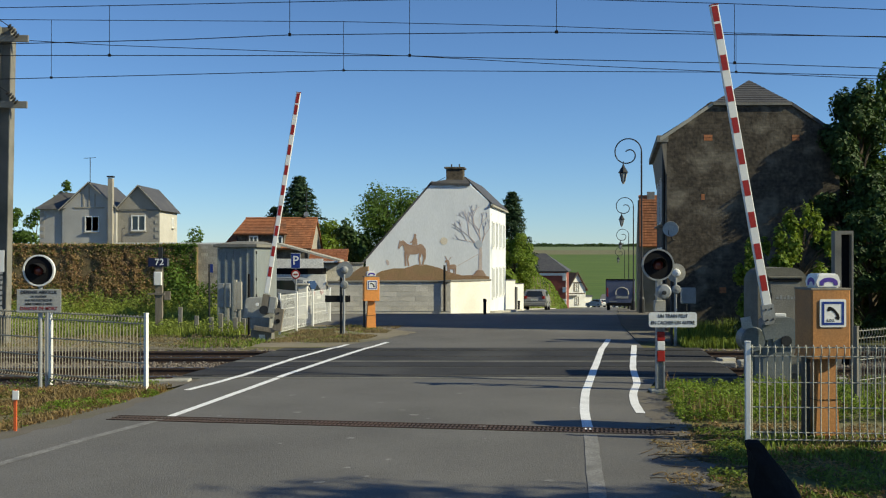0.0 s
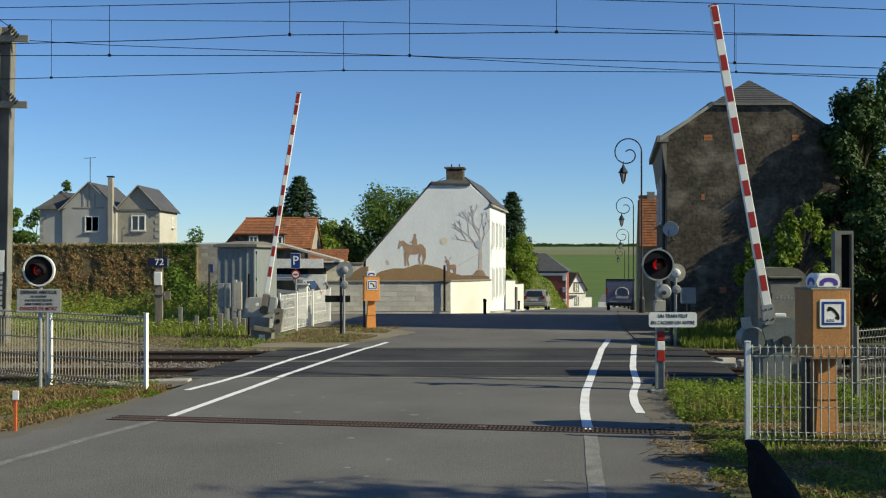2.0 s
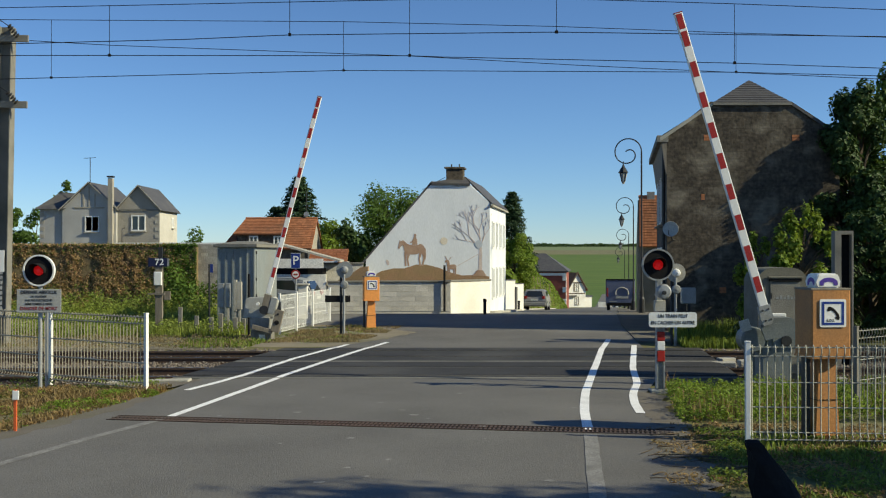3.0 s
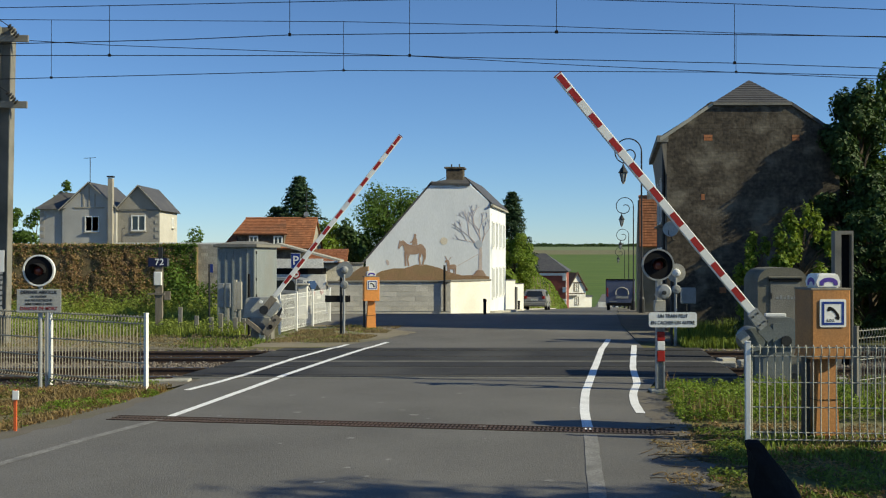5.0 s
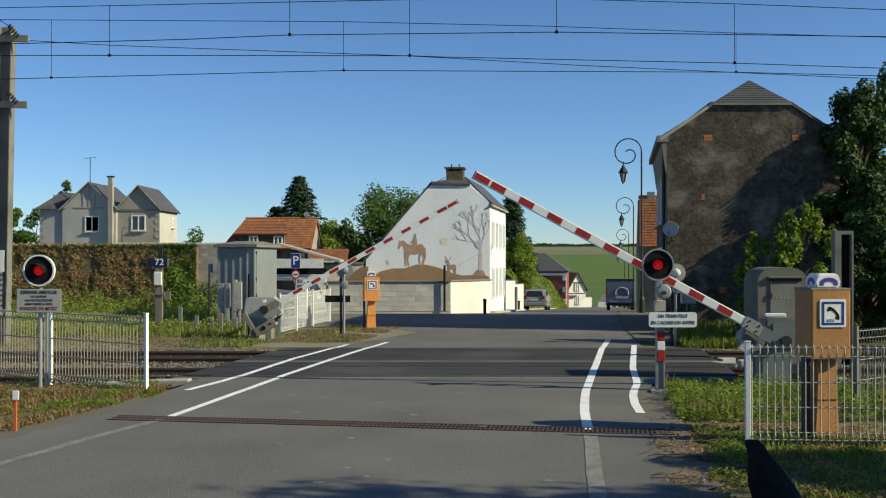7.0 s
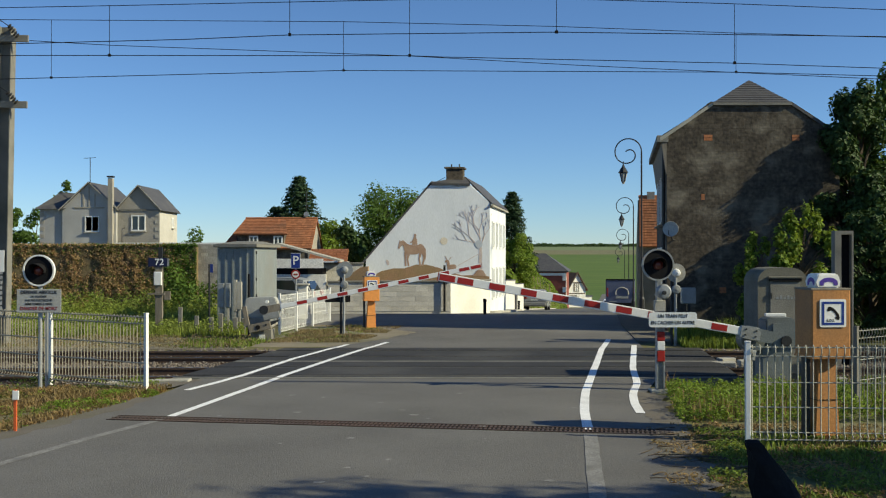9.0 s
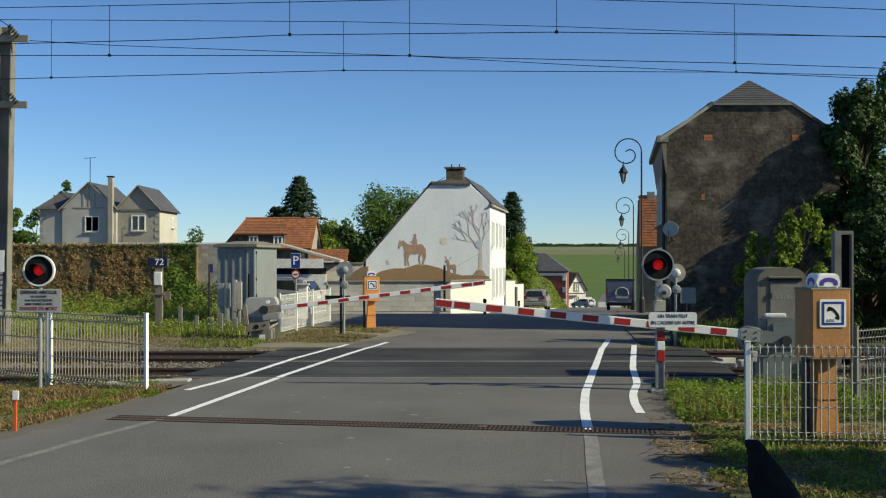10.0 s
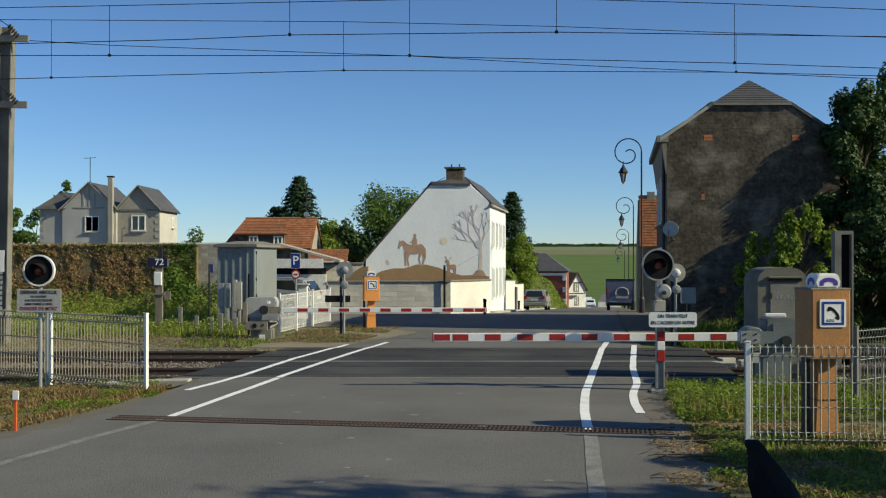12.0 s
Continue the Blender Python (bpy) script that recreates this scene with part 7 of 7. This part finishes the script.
def build_hedge():
    t = thing("hedge", pose(-16.4, 36.6, 0), "tall brown withered hedge covering a wall, greener at one end", "hedge")
    L, Hh = 7.5, 2.62
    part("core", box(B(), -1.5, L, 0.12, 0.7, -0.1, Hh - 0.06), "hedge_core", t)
    r = random.Random(17)
    a, g = [], []
    for i in range(64000):
        x = r.uniform(-1.5, L)
        top = r.random() < 0.12
        z = Hh + r.gauss(0, 0.03) if top else r.uniform(0.1, Hh)
        bulge = 0.10 * noise.noise(Vector((x * 1.3, z * 1.3, 0))) + 0.05 * noise.noise(Vector((x * 5, z * 5, 2)))
        y = r.uniform(0.05, 0.75) if top else 0.08 + bulge + r.uniform(0, 0.05)
        green = r.random() < (0.10 + 0.75 * max(0, min(1, (x - (L - 2.6)) / 2.2)) ** 1.5 + 0.2 * (z > Hh - 0.3))
        (g if green else a).append(((x, y, z), (0, -0.8, 0.5) if not top else (0, -0.2, 1)))
    leaf_mesh("withered_foliage", a, 0.036, "ivy_brown", t, 17, jitter=0.6)
    leaf_mesh("green_foliage", g, 0.036, "leaf", t, 18, jitter=0.6)
    # ivy spilling down to the hut and the bank along the street
    t = thing("ivy_bush", pose(-9.2, 35.6, 0), "green ivy bush against the stone wall", "bush")
    leaf_mesh("foliage", crown_points([(0.2, 0, 0.6, 0.8, 0.9), (1.2, 0.1, 0.5, 0.7, 0.9), (2.0, 0.3, 0.9, 0.6, 1.0), (-0.4, 0.3, 1.4, 0.5, 0.7)], 5000, 51), 0.055, "leaf", t, 51)
    t = thing("ivy_bank", pose(0, 0, 0), "sloping garden bank overgrown with bright ivy", "bank")
    bm = B()
    pv, pts = None, []
    r = random.Random(52)
    for i in range(36):
        y = 65 + i * 1.5
        x, z = road_x(y, 0) - 0.45, elev(y)
        h = 2.56 + 0.79 * (y - 65) / 23 if y < 88 else (3.35 - 0.55 * (y - 88) / 13 if y < 101 else max(0.05, 2.8 * (120 - y) / 19))
        prof = [(0.0, -0.3), (-0.12, 0.45 * h), (-0.35, 0.82 * h), (-1.0, h), (-3.5, h * 1.03), (-7.0, h * 1.02)]
        row = [bm.verts.new((x + a, y, z + b)) for a, b in prof]
        if pv:
            for k in range(5):
                bm.faces.new((pv[k], pv[k + 1], row[k + 1], row[k]))
        else:
            bm.faces.new(row + [bm.verts.new((x - 7, y, z - 0.3))])
            for q in range(1200):
                a = r.uniform(0, 4.9)
                k = int(a)
                p0, p1 = prof[k], prof[k + 1]
                px, pz = p0[0] + (p1[0] - p0[0]) * (a - k), p0[1] + (p1[1] - p0[1]) * (a - k)
                pts.append(((x + px, y - 0.05, z + pz * r.random() ** 0.7), (0.2, -0.8, 0.5)))
        for q in range(560):
            a = r.uniform(0, 4.9) ** 1.0
            k = int(a)
            p0, p1 = prof[k], prof[k + 1]
            px, pz = p0[0] + (p1[0] - p0[0]) * (a - k), p0[1] + (p1[1] - p0[1]) * (a - k)
            b = 0.15 * noise.noise(Vector((px * 1.5, y, pz)))
            pts.append(((x + px + 0.05 + b, y + r.uniform(-0.6, 0.6), z + pz + 0.05 + b), (0.6, -0.4, 0.6)))
        pv = row
    part("soil", bm, "ground", t)
    leaf_mesh("foliage", pts, 0.10, "leaf_bright", t, 52)


def grass(name, area, n, h, key, label, seed, keep=None, zbase=-0.03, w=0.012, lean=0.5):
    """Grass blades over a four-cornered area given by two edges (x0, x1) at y0 and y1."""
    (xa0, xa1, y0), (xb0, xb1, y1) = area
    r = random.Random(seed)
    verts, faces = [], []
    for _ in range(n):
        k = r.random()
        y = y0 + (y1 - y0) * k
        a, b = xa0 + (xb0 - xa0) * k, xa1 + (xb1 - xa1) * k
        x = a + (b - a) * r.random()
        d = noise.noise(Vector((x * 0.9, y * 0.9, seed)))
        if keep and not keep(x, y, d):
            continue
        hh = h * r.uniform(0.45, 1.15) * (0.75 + 0.6 * d)
        q = r.uniform(0, 6.28)
        dx, dy = math.cos(q), math.sin(q)
        l = hh * lean * r.random()
        z = elev(y) + zbase
        k0 = len(verts)
        ww = w * r.uniform(0.7, 1.4)
        verts += [(x - dy * ww, y + dx * ww, z), (x + dy * ww, y - dx * ww, z), (x + dx * l * 0.4 + dy * ww * 0.7, y + dy * l * 0.4 - dx * ww * 0.7, z + hh * 0.6), (x + dx * l * 0.4 - dy * ww * 0.7, y + dy * l * 0.4 + dx * ww * 0.7, z + hh * 0.6), (x + dx * l, y + dy * l, z + hh)]
        faces += [(k0, k0 + 1, k0 + 2, k0 + 3), (k0 + 3, k0 + 2, k0 + 4)]
    me = bpy.data.meshes.new(name)
    me.from_pydata(verts, [], faces)
    me.materials.append(M[key])
    return tagged(new(name, me), label, "grass", kind="stuff")


def weeds(name, area, n, h, size, key, label, seed, keep=None, bare=-0.15):
    """Low leafy weeds in clumps over an area like that of grass()."""
    (xa0, xa1, y0), (xb0, xb1, y1) = area
    r = random.Random(seed)
    pts = []
    while len(pts) < n:
        k = r.random()
        y = y0 + (y1 - y0) * k
        a, b = xa0 + (xb0 - xa0) * k, xa1 + (xb1 - xa1) * k
        x = a + (b - a) * r.random()
        d = noise.noise(Vector((x * 1.6, y * 1.6, seed))) + 0.5 * noise.noise(Vector((x * 4.3, y * 4.3, seed + 2)))
        n -= 0.2
        if d < bare or (keep and not keep(x, y, d)):
            continue
        hh = h * (0.35 + max(0.0, d - bare))
        pts.append(((x, y, elev(y) - 0.03 + hh * r.random() ** 0.6), (r.gauss(0, 0.5), r.gauss(0, 0.5) - 0.3, 0.8)))
    o = leaf_mesh(name, pts, size, key, None, seed, narrow=0.35)
    return tagged(o, label, "weeds", kind="stuff")


def build_grass():
    off_road = lambda x, y, d: x < road_x(y, 0) - 0.05 or x > road_x(y, 1) + 0.05
    # far side of the tracks
    weeds("green_weeds", ((-15, -5.6, 28.4), (-19, -6.6, 36.4)), 40000, 0.42, 0.05, "blade_tall", "bright green weeds before the hedge", 81, None, -0.4)
    weeds("green_weeds", ((-18, -7.6, 33.0), (-19, -7.2, 36.5)), 16000, 0.85, 0.055, "blade_tall", "tall bright weeds along the hedge foot", 82, None, -0.5)
    weeds("dry_weeds", ((-15, -4.9, 25.0), (-15, -4.9, 28.4)), 12000, 0.12, 0.035, "blade_olive", "withered weeds on the track shoulder", 83, None, -0.3)
    weeds("green_weeds", ((-15, -4.9, 25.2), (-15, -4.9, 27.6)), 1500, 0.15, 0.03, "blade", "green weeds on the track shoulder", 84, None, 0.1)
    grass("grass_bank", ((-14, -5.6, 28.2), (-19, -6.0, 36.5)), 22000, 0.36, "blade_tall", "tall green grass before the hedge", 61, w=0.014)
    grass("grass_bank", ((-17, -7.5, 31.5), (-19, -7.2, 36.4)), 12000, 0.6, "blade_tall", "tall green grass before the hedge", 62, w=0.016)
    grass("grass_tuft", ((-6.6, -4.9, 25.0), (-6.6, -4.6, 27.5)), 800, 0.2, "blade", "green tufts round the barrier foot", 63)
    grass("grass_verge", ((-4.7, -2.2, 26.6), (-4.0, -1.2, 32.6)), 16000, 0.09, "blade_olive", "short dry grass beside the road", 64, lambda x, y, d: d > -0.2, lean=1.0)
    weeds("green_weeds", ((-4.9, -2.9, 26.4), (-4.2, -1.6, 32.4)), 1800, 0.11, 0.03, "blade", "sparse green weeds on the dirt", 80, None, 0.02)
    grass("grass_verge", ((5.9, 9.5, 25.0), (6.6, 12.5, 29.8)), 12000, 0.5, "blade", "green grass before the brick wall", 65, lambda x, y, d: x > 6.0)
    # near left: dry and patchy
    grass("dry_grass", ((-13, -5.35, 13.0), (-11, -4.65, 17.6)), 34000, 0.15, "blade_dry", "dry brown patchy grass on the verge", 66, lambda x, y, d: off_road(x, y, d) and d > -0.4, lean=1.2)
    weeds("dry_weeds", ((-13, -5.35, 13.0), (-11, -4.75, 17.4)), 8000, 0.13, 0.03, "blade_dry", "withered brown weeds on the verge", 73, off_road, -0.35)
    weeds("green_weeds", ((-12, -5.3, 13.4), (-10, -4.7, 17.4)), 5000, 0.13, 0.03, "blade", "scattered green weeds on the verge", 74, off_road, 0.2)
    weeds("green_weeds", ((-6.4, -5.0, 15.0), (-5.2, -4.6, 17.0)), 2600, 0.15, 0.03, "leaf_bright", "green weeds at the road edge", 75, off_road, -0.1)
    weeds("green_weeds", ((-13, -5.0, 17.2), (-13, -5.0, 18.5)), 3500, 0.2, 0.03, "blade", "green weeds along the fence", 76, None, 0.0)
    # near right
    weeds("green_weeds", ((3.25, 9.0, 14.0), (3.75, 9.0, 17.2)), 24000, 0.30, 0.034, "leaf_bright", "lush green weeds behind the fence", 77, off_road, -0.35)
    grass("grass_verge", ((3.3, 9.0, 14.2), (3.75, 9.0, 17.6)), 1800, 0.34, "blade_dry", "long pale grass stems behind the fence", 69, lambda x, y, d: off_road(x, y, d) and d > 0.05)
    weeds("green_weeds", ((2.45, 8.5, 8.6), (3.15, 8.5, 13.2)), 15000, 0.15, 0.03, "blade", "low uneven weeds at the road edge", 78, off_road, 0.08)
    weeds("dry_weeds", ((2.0, 6.5, 8.6), (2.75, 6.5, 13.8)), 11000, 0.07, 0.033, "blade_dry", "dry leaf litter at the road edge", 79, None, -0.2)
    grass("grass_verge", ((3.0, 8.0, 8.6), (3.3, 8.0, 13.0)), 7000, 0.11, "blade", "short grass under the fence", 70, lambda x, y, d: off_road(x, y, d) and d > -0.1)


def build_twigs():
    """Fallen twigs on the gritty road edge."""
    r = random.Random(91)
    bm = B()
    for i in range(30):
        y = r.uniform(10.2, 13.6)
        x, a, L = road_x(y, 1) + r.uniform(-0.45, 0.45), r.uniform(-0.6, 0.9), r.uniform(0.12, 0.5)
        tube(bm, [(x, y, 0.03), (x + L * 0.5 * math.cos(a), y + L * 0.5 * math.sin(a), 0.045), (x + L * math.cos(a + 0.25), y + L * math.sin(a + 0.25), 0.03)], r.uniform(0.004, 0.009), 4)
    tagged(part("twigs", bm, "bark", None, kind="stuff"), "fallen dry twigs at the road edge", "twigs", kind="stuff")


build_trees()
build_hedge()
build_grass()
build_twigs()


motions()
